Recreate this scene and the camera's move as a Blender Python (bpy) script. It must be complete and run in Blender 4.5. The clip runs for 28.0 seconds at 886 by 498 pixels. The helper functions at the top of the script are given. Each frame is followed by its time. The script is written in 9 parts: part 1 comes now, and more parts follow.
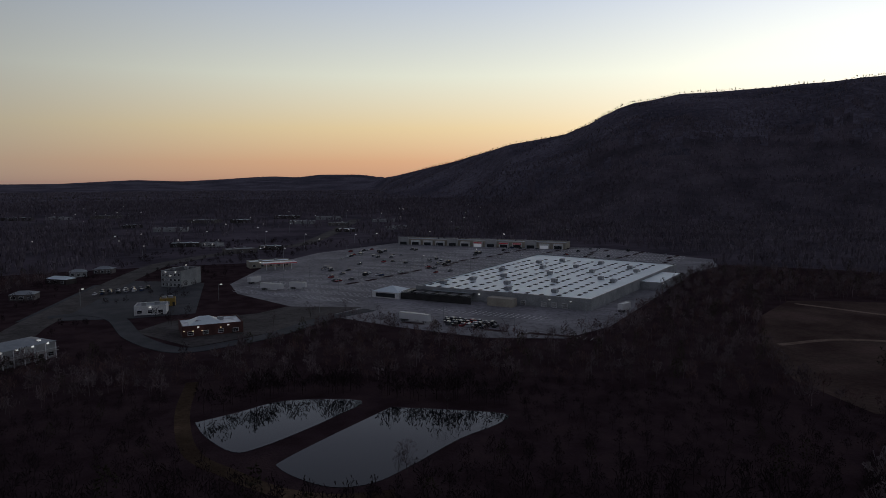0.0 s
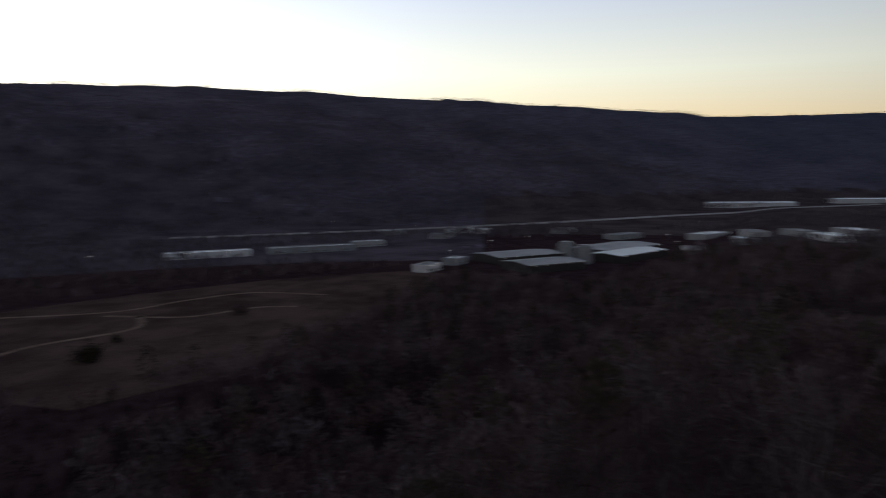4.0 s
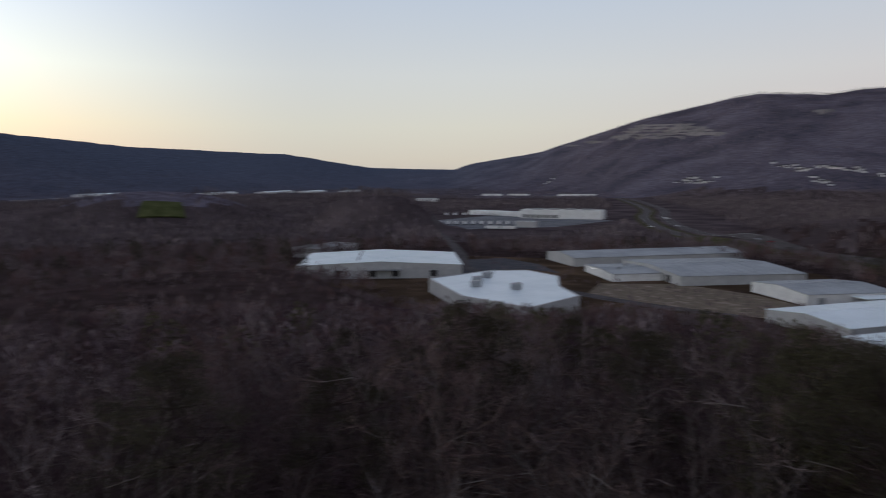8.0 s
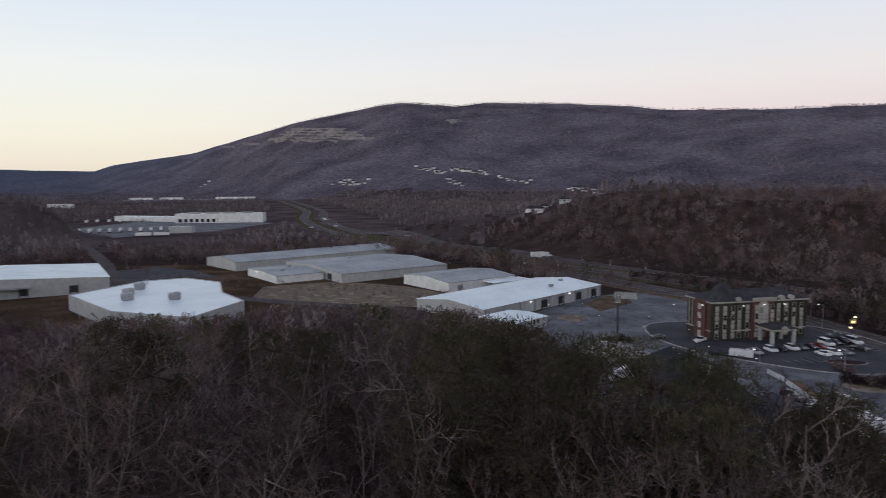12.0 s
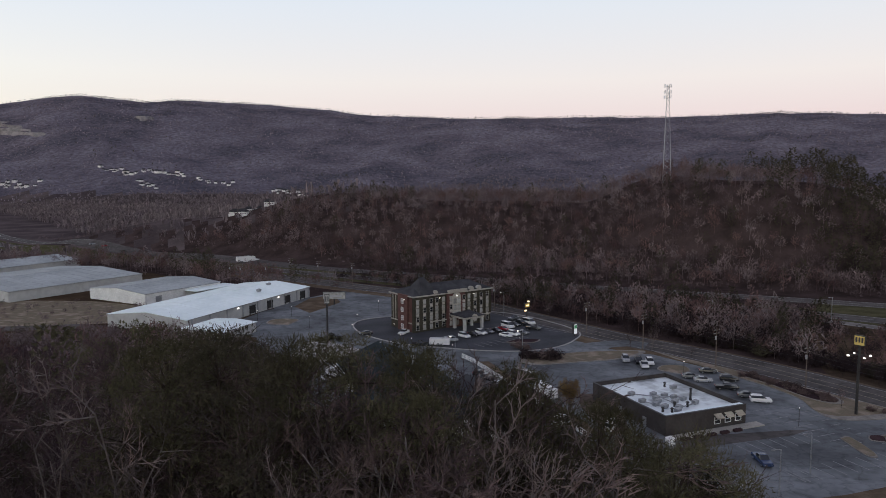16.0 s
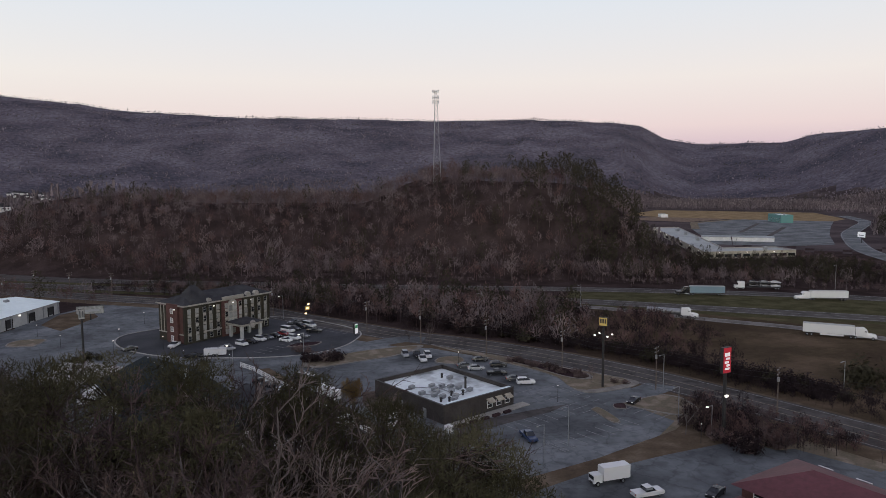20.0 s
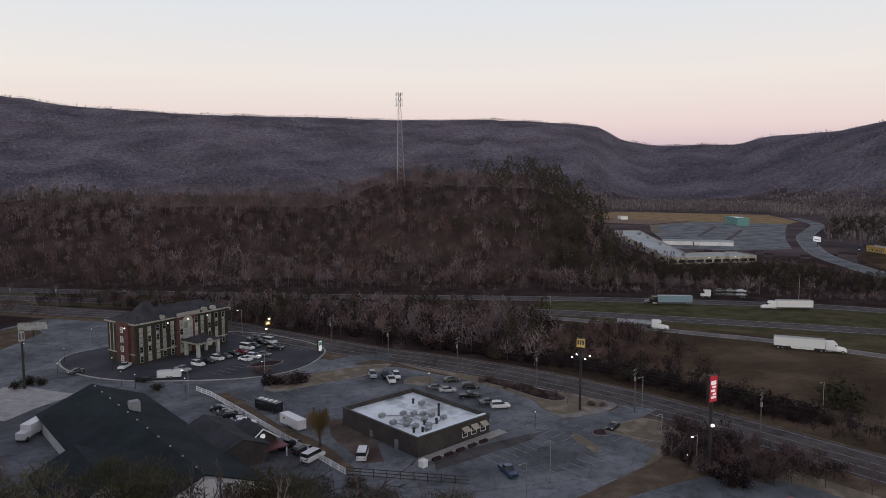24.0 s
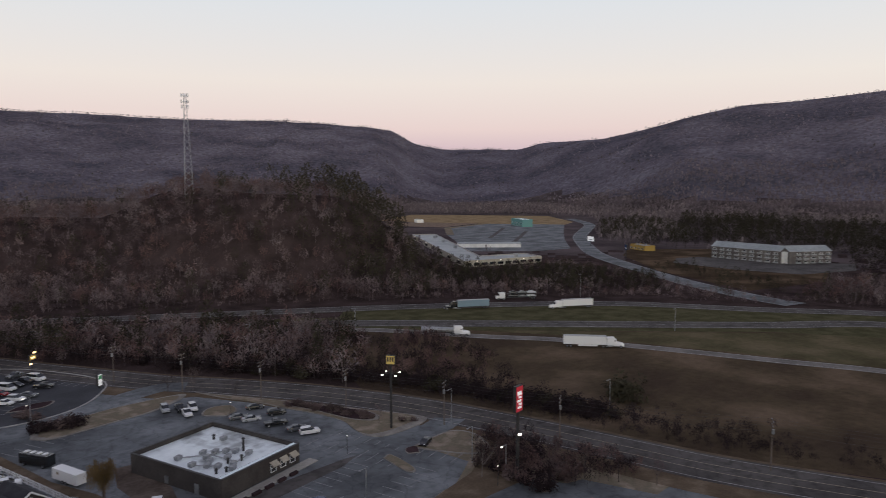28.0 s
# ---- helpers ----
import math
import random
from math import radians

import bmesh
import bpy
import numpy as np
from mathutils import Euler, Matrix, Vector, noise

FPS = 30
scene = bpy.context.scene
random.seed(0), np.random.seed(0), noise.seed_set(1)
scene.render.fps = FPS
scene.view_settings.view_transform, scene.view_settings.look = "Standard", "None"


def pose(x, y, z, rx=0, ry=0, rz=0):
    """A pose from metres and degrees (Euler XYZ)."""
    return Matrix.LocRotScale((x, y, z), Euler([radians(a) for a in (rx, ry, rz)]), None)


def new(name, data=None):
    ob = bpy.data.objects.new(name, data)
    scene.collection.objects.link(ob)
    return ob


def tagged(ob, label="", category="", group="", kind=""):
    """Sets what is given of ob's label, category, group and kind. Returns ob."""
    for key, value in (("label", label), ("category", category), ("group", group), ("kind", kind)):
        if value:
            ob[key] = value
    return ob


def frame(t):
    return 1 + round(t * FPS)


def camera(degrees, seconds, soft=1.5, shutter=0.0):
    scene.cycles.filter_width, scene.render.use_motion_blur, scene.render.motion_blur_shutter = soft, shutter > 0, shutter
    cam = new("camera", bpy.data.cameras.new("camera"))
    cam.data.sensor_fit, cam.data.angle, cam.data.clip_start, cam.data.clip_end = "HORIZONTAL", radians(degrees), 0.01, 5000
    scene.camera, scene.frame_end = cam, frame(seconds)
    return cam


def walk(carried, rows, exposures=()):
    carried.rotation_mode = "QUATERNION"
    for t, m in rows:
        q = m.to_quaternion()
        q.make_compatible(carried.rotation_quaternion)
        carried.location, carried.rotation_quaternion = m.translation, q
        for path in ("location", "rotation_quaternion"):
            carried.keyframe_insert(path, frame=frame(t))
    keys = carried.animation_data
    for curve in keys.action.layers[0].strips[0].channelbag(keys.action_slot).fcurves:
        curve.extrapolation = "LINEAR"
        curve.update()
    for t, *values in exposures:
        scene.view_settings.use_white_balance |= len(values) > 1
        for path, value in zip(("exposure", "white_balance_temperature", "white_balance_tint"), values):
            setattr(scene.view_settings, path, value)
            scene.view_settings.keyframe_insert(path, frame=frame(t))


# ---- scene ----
cam = camera(65.26, 28.0, soft=0.85, shutter=0.8)
PATH = [
    (0.0, pose(0.00, 0.00, 52.00, 84.270, 0.210, -0.870)),
    (0.5, pose(0.00, 0.00, 52.00, 84.264, 0.248, -1.045)),
    (1.0, pose(0.00, 0.00, 52.00, 84.258, 0.277, -2.622)),
    (1.5, pose(0.00, 0.00, 52.00, 84.252, 0.297, -5.252)),
    (2.0, pose(0.00, 0.00, 52.00, 84.249, 0.328, -16.903)),
    (2.5, pose(0.00, 0.00, 52.00, 84.254, 0.382, -26.110)),
    (3.0, pose(0.00, 0.00, 52.00, 84.277, 0.446, -39.156)),
    (3.5, pose(0.00, 0.00, 52.00, 84.304, 0.487, -51.279)),
    (5.5, pose(0.00, 0.00, 52.00, 84.307, 0.462, -96.404)),
    (6.0, pose(0.00, 0.00, 52.00, 84.279, 0.379, -107.533)),
    (6.5, pose(0.00, 0.00, 52.00, 84.245, 0.286, -118.159)),
    (7.0, pose(0.00, 0.00, 52.00, 84.218, 0.215, -126.178)),
    (7.5, pose(0.00, 0.00, 52.00, 84.204, 0.164, -127.518)),
    (8.0, pose(0.00, 0.00, 52.00, 84.208, 0.114, -136.398)),
    (8.5, pose(0.00, 0.00, 52.00, 84.225, 0.067, -141.185)),
    (9.0, pose(0.00, 0.00, 52.00, 84.250, 0.063, -147.576)),
    (9.5, pose(0.00, 0.00, 52.00, 84.279, 0.130, -154.309)),
    (10.0, pose(0.00, 0.00, 52.00, 84.300, 0.211, -160.818)),
    (10.5, pose(0.00, 0.00, 52.00, 84.304, 0.245, -161.765)),
    (11.0, pose(0.00, 0.00, 52.00, 84.300, 0.258, -161.894)),
    (11.5, pose(0.00, 0.00, 52.00, 84.291, 0.288, -162.364)),
    (12.0, pose(0.00, 0.00, 52.00, 84.283, 0.326, -163.974)),
    (12.5, pose(0.00, 0.00, 52.00, 84.283, 0.367, -167.882)),
    (13.0, pose(0.00, 0.00, 52.00, 84.293, 0.404, -172.962)),
    (13.5, pose(0.00, 0.00, 52.00, 84.318, 0.377, -177.021)),
    (15.5, pose(0.00, 0.00, 52.00, 84.352, 0.269, -187.008)),
    (16.0, pose(0.00, 0.00, 52.00, 84.366, 0.207, -187.979)),
    (16.5, pose(0.00, 0.00, 52.00, 84.366, 0.203, -189.597)),
    (17.0, pose(0.00, 0.00, 52.00, 84.369, 0.196, -194.033)),
    (17.5, pose(0.00, 0.00, 52.00, 84.377, 0.213, -198.343)),
    (18.0, pose(0.00, 0.00, 52.00, 84.386, 0.259, -203.250)),
    (18.5, pose(0.00, 0.00, 52.00, 84.393, 0.297, -205.776)),
    (19.0, pose(0.00, 0.00, 52.00, 84.394, 0.302, -205.970)),
    (19.5, pose(0.00, 0.00, 52.00, 84.390, 0.309, -206.117)),
    (20.0, pose(0.00, 0.00, 52.00, 84.379, 0.333, -206.281)),
    (20.5, pose(0.00, 0.00, 52.00, 84.369, 0.346, -206.446)),
    (21.0, pose(0.00, 0.00, 52.00, 84.372, 0.330, -206.503)),
    (21.5, pose(0.00, 0.00, 52.00, 84.349, 0.246, -206.098)),
    (23.5, pose(-1.13, -7.58, 55.11, 84.282, 0.108, -209.528)),
    (24.0, pose(-1.46, -9.37, 55.99, 84.235, 0.011, -209.645)),
    (24.5, pose(-2.27, -11.04, 56.71, 84.225, -0.005, -209.466)),
    (25.0, pose(-3.12, -12.54, 57.28, 84.218, -0.023, -209.074)),
    (25.5, pose(-3.25, -13.76, 57.79, 84.202, -0.107, -210.226)),
    (26.0, pose(-3.09, -14.44, 58.29, 84.190, -0.183, -212.699)),
    (26.5, pose(-3.05, -14.64, 58.75, 84.216, -0.177, -214.347)),
    (27.0, pose(-3.03, -14.65, 59.08, 84.283, -0.108, -219.660)),
    (27.5, pose(-3.01, -14.60, 59.15, 84.354, -0.025, -223.837)),
    (28.0, pose(-2.99, -14.56, 59.06, 84.405, 0.035, -226.368)),
]
EXPOSURE = [(0.0, -1.85, 5750, 12), (1.5, -1.85, 5750, 12), (3.5, -1.62, 5750, 12), (5.5, -1.2, 5750, 12), (7.0, -0.68, 5750, 12), (8.0, -0.57, 5780, 12), (9.0, -0.4, 5800, 12), (10.5, -0.2, 5860, 12), (12.0, -0.12, 5920, 12), (16.0, -0.06, 6050, 12), (18.0, -0.08, 6100, 12), (21.0, -0.1, 6150, 12), (28.0, -0.15, 6300, 12)]
walk(cam, PATH, EXPOSURE)

# ---- world: clear sky some minutes after sunset, the glow behind the long ridge ----
SUN_BEARING = 37.0
world = bpy.data.worlds.new("dusk_sky")
scene.world = world
world.use_nodes = True
wn, wl = world.node_tree.nodes, world.node_tree.links
wn.clear()


def wmath(op, a, b=None, clamp=False):
    n = wn.new("ShaderNodeMath")
    n.operation, n.use_clamp = op, clamp
    for i, v in enumerate((a, b)):
        if v is None:
            continue
        if isinstance(v, (int, float)):
            n.inputs[i].default_value = v
        else:
            wl.new(v, n.inputs[i])
    return n.outputs[0]


def wramp(fac, stops):
    n = wn.new("ShaderNodeValToRGB")
    e = n.color_ramp.elements
    while len(e) < len(stops):
        e.new(0.5)
    for k, (p, c) in zip(e, stops):
        k.position, k.color = p, (*c, 1)
    wl.new(fac, n.inputs[0])
    return n.outputs[0]


def wmix(fac, a, b, kind="MIX"):
    n = wn.new("ShaderNodeMix")
    n.data_type, n.blend_type = "RGBA", kind
    for sock, v in ((n.inputs[0], fac), (n.inputs[6], a), (n.inputs[7], b)):
        if isinstance(v, (int, float)):
            sock.default_value = v
        elif isinstance(v, tuple):
            sock.default_value = (*v, 1)
        else:
            wl.new(v, sock)
    return n.outputs[2]


wcoord = wn.new("ShaderNodeTexCoord").outputs["Generated"]
wsep = wn.new("ShaderNodeSeparateXYZ")
wl.new(wcoord, wsep.inputs[0])
w_up = wmath("MAXIMUM", wsep.outputs[2], 0.0)
w_el = wmath("POWER", w_up, 0.5)
wdot = wn.new("ShaderNodeVectorMath")
wdot.operation = "DOT_PRODUCT"
wl.new(wcoord, wdot.inputs[0])
wdot.inputs[1].default_value = (math.sin(radians(SUN_BEARING)), math.cos(radians(SUN_BEARING)), 0.02)
w_near = wmath("MULTIPLY_ADD", wdot.outputs["Value"], 0.5)
w_near.node.inputs[2].default_value = 0.5
# towards the afterglow, and away from it (the stops are the root of the sine of the elevation)
sky_sun = wramp(w_el, [(0.0, (2.05, 0.95, 0.50)), (0.16, (2.70, 1.42, 0.66)), (0.27, (3.10, 2.25, 1.08)), (0.38, (3.0, 2.85, 2.05)),
                       (0.50, (1.95, 2.05, 2.15)), (0.60, (1.0, 1.0, 1.14)), (0.75, (0.44, 0.42, 0.52)), (1.0, (0.24, 0.235, 0.30))])
sky_side = wramp(w_el, [(0.0, (0.82, 0.68, 0.55)), (0.16, (0.98, 0.86, 0.64)), (0.27, (1.02, 0.95, 0.74)), (0.38, (0.97, 0.95, 0.84)),
                        (0.50, (0.80, 0.85, 0.88)), (0.60, (0.56, 0.58, 0.68)), (0.75, (0.38, 0.38, 0.48)), (1.0, (0.24, 0.235, 0.30))])
sky_far = wramp(w_el, [(0.0, (0.52, 0.42, 0.52)), (0.18, (0.64, 0.48, 0.55)), (0.27, (0.87, 0.70, 0.66)), (0.37, (0.92, 0.83, 0.75)),
                       (0.50, (0.79, 0.82, 0.83)), (0.60, (0.59, 0.62, 0.71)), (0.75, (0.38, 0.38, 0.475)), (1.0, (0.24, 0.235, 0.30))])


def wrange(v, a, b):
    n = wn.new("ShaderNodeMapRange")
    n.interpolation_type = "SMOOTHSTEP"
    n.inputs["From Min"].default_value, n.inputs["From Max"].default_value = a, b
    wl.new(v, n.inputs[0])
    return n.outputs[0]


sky_col = wmix(wrange(w_near, 0.0, 0.42), sky_far, sky_side)
sky_col = wmix(wrange(w_near, 0.5, 1.0), sky_col, sky_sun)
w_glow = wmath("POWER", w_near, 26.0)
sky_col = wmix(w_glow, sky_col, (1.6, 1.5, 1.25), "ADD")
nish = wn.new("ShaderNodeTexSky")
nish.sky_type, nish.sun_disc = "NISHITA", False
nish.sun_elevation, nish.sun_rotation = radians(0.5), radians(SUN_BEARING)
sky_col = wmix(0.03, sky_col, nish.outputs[0], "ADD")
wbg = wn.new("ShaderNodeBackground")
wl.new(sky_col, wbg.inputs[0])
wbg.inputs[1].default_value = 1.0
wl.new(wbg.outputs[0], wn.new("ShaderNodeOutputWorld").inputs[0])

# ---- materials ----
def material(name, a, b, size=1.0, rough=0.85, bump=0.3, metal=0.0, fine=8.0, third=None, vary=0.0, spec=0.3, island=0.0, cracks=0.0, grain=0.28, haze_blue=None):
    """Two colours by a large noise of that size in metres, a finer noise over it, relief; vary: shift by object; island: by piece."""
    m = bpy.data.materials.new(name)
    m.use_nodes = True
    n, l = m.node_tree.nodes, m.node_tree.links
    s = n["Principled BSDF"]
    s.inputs["Roughness"].default_value, s.inputs["Metallic"].default_value = rough, metal
    s.inputs["Specular IOR Level"].default_value = spec
    co = n.new("ShaderNodeTexCoord")
    n1, n2 = n.new("ShaderNodeTexNoise"), n.new("ShaderNodeTexNoise")
    for k, sc in ((n1, 1 / size), (n2, fine / size)):
        l.new(co.outputs["Object"], k.inputs["Vector"])
        k.inputs["Scale"].default_value, k.inputs["Detail"].default_value = sc, 5
    r = n.new("ShaderNodeValToRGB")
    e = r.color_ramp.elements
    e[0].position, e[0].color = 0.36, (*a, 1)
    e[1].position, e[1].color = 0.64, (*b, 1)
    if third:
        k = e.new(0.5)
        k.color = (*third, 1)
    l.new(n1.outputs[0], r.inputs[0])
    h = n.new("ShaderNodeHueSaturation")
    col = r.outputs[0]
    if haze_blue:
        # distance haze painted in: base colour turns bluer out along the ridges at bearing 85
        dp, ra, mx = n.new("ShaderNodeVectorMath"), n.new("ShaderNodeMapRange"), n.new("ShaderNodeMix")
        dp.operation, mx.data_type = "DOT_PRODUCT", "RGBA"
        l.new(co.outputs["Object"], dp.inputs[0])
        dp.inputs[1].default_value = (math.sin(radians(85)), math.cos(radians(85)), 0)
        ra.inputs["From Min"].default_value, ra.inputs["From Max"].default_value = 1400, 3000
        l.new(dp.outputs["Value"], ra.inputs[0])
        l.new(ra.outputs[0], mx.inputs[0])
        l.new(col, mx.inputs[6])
        mx.inputs[7].default_value = (*haze_blue, 1)
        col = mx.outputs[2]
    l.new(col, h.inputs["Color"])
    v = n.new("ShaderNodeMapRange")
    v.inputs["To Min"].default_value, v.inputs["To Max"].default_value = 1 - grain, 1 + grain
    l.new(n2.outputs[0], v.inputs[0])
    val = v.outputs[0]
    for amount, src in ((vary, "object"), (island, "island")):
        if not amount:
            continue
        o = n.new("ShaderNodeObjectInfo") if src == "object" else n.new("ShaderNodeNewGeometry")
        q = n.new("ShaderNodeMapRange")
        q.inputs["To Min"].default_value, q.inputs["To Max"].default_value = 1 - amount, 1 + amount
        l.new(o.outputs["Random" if src == "object" else "Random Per Island"], q.inputs[0])
        mu = n.new("ShaderNodeMath")
        mu.operation = "MULTIPLY"
        l.new(val, mu.inputs[0])
        l.new(q.outputs[0], mu.inputs[1])
        val = mu.outputs[0]
    if cracks:
        # thin dark crack lines round cells of that size, broken up, and soft stains
        vo, ra = n.new("ShaderNodeTexVoronoi"), n.new("ShaderNodeMapRange")
        vo.feature = "DISTANCE_TO_EDGE"
        vo.inputs["Scale"].default_value = 1 / cracks
        wob, wsc = n.new("ShaderNodeVectorMath"), n.new("ShaderNodeVectorMath")
        wob.operation, wsc.operation = "ADD", "SCALE"
        wsc.inputs["Scale"].default_value = 2.5
        l.new(n2.outputs["Color"], wsc.inputs[0])
        l.new(co.outputs["Object"], wob.inputs[0])
        l.new(wsc.outputs[0], wob.inputs[1])
        l.new(wob.outputs[0], vo.inputs["Vector"])
        ra.inputs["From Min"].default_value, ra.inputs["From Max"].default_value = 0.012, 0.035
        ra.inputs["To Min"].default_value, ra.inputs["To Max"].default_value = 0.80, 1.0
        l.new(vo.outputs["Distance"], ra.inputs[0])
        st, sr2 = n.new("ShaderNodeTexNoise"), n.new("ShaderNodeMapRange")
        l.new(co.outputs["Object"], st.inputs["Vector"])
        st.inputs["Scale"].default_value, st.inputs["Detail"].default_value = 0.33, 3
        sr2.inputs["From Min"].default_value, sr2.inputs["From Max"].default_value = 0.35, 0.5
        sr2.inputs["To Min"].default_value, sr2.inputs["To Max"].default_value = 0.72, 1.0
        l.new(st.outputs[0], sr2.inputs[0])
        for k in (ra, sr2):
            mu = n.new("ShaderNodeMath")
            mu.operation = "MULTIPLY"
            l.new(val, mu.inputs[0])
            l.new(k.outputs[0], mu.inputs[1])
            val = mu.outputs[0]
    l.new(val, h.inputs["Value"])
    l.new(h.outputs[0], s.inputs["Base Color"])
    if bump:
        bu = n.new("ShaderNodeBump")
        bu.inputs["Strength"].default_value, bu.inputs["Distance"].default_value = bump, 0.05 * size
        l.new(n2.outputs[0], bu.inputs["Height"])
        l.new(bu.outputs[0], s.inputs["Normal"])
    return m


def plain(name, c, rough=0.5, metal=0.0, light=0.0, spec=0.5):
    m = bpy.data.materials.new(name)
    m.use_nodes = True
    s = m.node_tree.nodes["Principled BSDF"]
    s.inputs["Base Color"].default_value = (*c, 1)
    s.inputs["Roughness"].default_value, s.inputs["Metallic"].default_value = rough, metal
    s.inputs["Specular IOR Level"].default_value = spec
    if light:
        s.inputs["Emission Color"].default_value, s.inputs["Emission Strength"].default_value = (*c, 1), light
    return m


M_LITTER = material("leaf_litter", (0.040, 0.026, 0.028), (0.068, 0.045, 0.046), 9, 0.95, 0.8, fine=14, third=(0.053, 0.035, 0.038), spec=0.0)
M_DRYGRASS = material("winter_grass", (0.206, 0.167, 0.125), (0.293, 0.242, 0.188), 5, 0.95, 0.6, fine=12, third=(0.174, 0.150, 0.107), spec=0.0)
M_FIELD = material("rough_field", (0.053, 0.037, 0.026), (0.130, 0.091, 0.061), 26, 0.95, 0.8, fine=16, third=(0.077, 0.056, 0.036), spec=0.0)
M_MEADOW = material("rough_meadow", (0.068, 0.046, 0.040), (0.132, 0.092, 0.078), 26, 0.95, 0.8, fine=16, third=(0.096, 0.070, 0.058), spec=0.0)
M_BANK = material("rough_bank", (0.064, 0.047, 0.034), (0.150, 0.110, 0.076), 30, 0.95, 0.8, fine=14, third=(0.088, 0.067, 0.044), spec=0.0)
M_RAMPGRASS = material("olive_grass", (0.075, 0.064, 0.038), (0.142, 0.116, 0.072), 18, 0.95, 0.6, fine=10, third=(0.10, 0.088, 0.05), spec=0.0)
M_STRAW = material("dry_straw_field", (0.22, 0.158, 0.088), (0.33, 0.245, 0.145), 14, 0.95, 0.5, fine=10, spec=0.0)
M_VERGE = material("roadside_grass", (0.10, 0.076, 0.054), (0.17, 0.132, 0.095), 5, 0.95, 0.6, fine=10, third=(0.125, 0.095, 0.066), spec=0.0)
M_APRON = material("dirty_apron", (0.085, 0.066, 0.054), (0.16, 0.128, 0.105), 6, 0.95, 0.6, fine=8, third=(0.115, 0.092, 0.076), spec=0.0)
M_KERB = material("weathered_kerb", (0.17, 0.155, 0.135), (0.27, 0.25, 0.22), 3, 0.9, 0.25)
M_DIRT = material("bare_dirt", (0.17, 0.125, 0.095), (0.26, 0.20, 0.155), 5, 0.95, 0.6, spec=0.0)
M_GREEN = material("green_verge", (0.062, 0.060, 0.032), (0.10, 0.092, 0.052), 7, 0.95, 0.6, spec=0.0)
M_MEADOWGREEN = material("bright_meadow_grass", (0.060, 0.070, 0.027), (0.095, 0.106, 0.044), 14, 0.95, 0.5, spec=0.0)
M_ASPHALT = material("worn_asphalt", (0.083, 0.089, 0.094), (0.194, 0.207, 0.215), 16, 0.9, 0.25, fine=9, third=(0.135, 0.145, 0.152), cracks=6.0)
M_STORELOT = material("sun_bleached_asphalt", (0.20, 0.195, 0.20), (0.33, 0.32, 0.325), 22, 0.9, 0.2, fine=9, third=(0.26, 0.252, 0.256), cracks=7.0)
M_ROAD = material("road_asphalt", (0.070, 0.063, 0.060), (0.112, 0.103, 0.096), 14, 0.95, 0.2, fine=9, cracks=7.0, spec=0.12)
M_RAMP = material("ramp_asphalt", (0.125, 0.115, 0.108), (0.20, 0.186, 0.174), 9, 0.95, 0.2, fine=8, spec=0.1)
M_DARKLOT = material("sealed_asphalt", (0.032, 0.034, 0.04), (0.055, 0.057, 0.064), 9, 0.85, 0.2, fine=20)
M_CONCRETE = material("concrete", (0.30, 0.29, 0.27), (0.42, 0.41, 0.385), 3, 0.85, 0.25)
M_PAINT_LINE = material("road_paint", (0.22, 0.215, 0.208), (0.40, 0.39, 0.375), 1.2, 0.7, 0.1)
M_BAY_LINE = material("fresh_bay_paint", (0.55, 0.55, 0.54), (0.76, 0.76, 0.75), 1.4, 0.7, 0.1)
M_FADED = material("faded_paint", (0.17, 0.172, 0.175), (0.30, 0.298, 0.295), 1.5, 0.8, 0.1)
M_YELLOW_LINE = material("yellow_road_paint", (0.20, 0.172, 0.125), (0.30, 0.262, 0.195), 2, 0.8, 0.1)
M_WHITEROOF = material("white_membrane_roof", (0.72, 0.83, 0.83), (0.82, 0.92, 0.92), 14, 0.38, 0.05, fine=10, grain=0.1, spec=0.6)
M_DIRTYROOF = material("stained_white_roof", (0.31, 0.33, 0.33), (0.84, 0.90, 0.89), 7, 0.45, 0.08, fine=4, third=(0.78, 0.84, 0.84), grain=0.12, spec=0.5)
M_GREYROOF = material("grey_metal_roof", (0.24, 0.265, 0.27), (0.34, 0.37, 0.375), 16, 0.5, 0.15, metal=0.0)
M_GREENROOF = material("blue_green_metal_roof", (0.015, 0.022, 0.024), (0.026, 0.036, 0.039), 8, 0.85, 0.15, spec=0.12)
M_SHINGLE = material("dark_shingles", (0.028, 0.028, 0.032), (0.05, 0.05, 0.055), 3, 0.9, 0.4, fine=10)
M_REDROOF = material("maroon_metal_roof", (0.11, 0.035, 0.04), (0.15, 0.05, 0.058), 6, 0.5, 0.15)
M_CREAM = material("cream_metal_wall", (0.38, 0.38, 0.37), (0.45, 0.45, 0.44), 18, 0.6, 0.1)
M_GREYWALL = material("grey_block_wall", (0.26, 0.27, 0.27), (0.36, 0.365, 0.36), 6, 0.85, 0.2)
M_WHITEWALL = material("white_wall", (0.62, 0.62, 0.60), (0.76, 0.76, 0.74), 5, 0.7, 0.15)
M_BROWNWALL = material("brown_siding", (0.10, 0.09, 0.085), (0.17, 0.155, 0.145), 5, 0.85, 0.2)
M_TANWALL = material("tan_wall", (0.32, 0.29, 0.235), (0.42, 0.385, 0.31), 5, 0.85, 0.2)
M_BRICK = material("red_brick", (0.080, 0.040, 0.035), (0.115, 0.057, 0.050), 1.6, 0.9, 0.3, fine=12)
M_OLIVE = material("olive_stucco", (0.032, 0.029, 0.020), (0.050, 0.045, 0.031), 4, 0.9, 0.2)
M_DARKWALL = material("dark_brown_wall", (0.042, 0.036, 0.034), (0.065, 0.057, 0.053), 4, 0.85, 0.2)
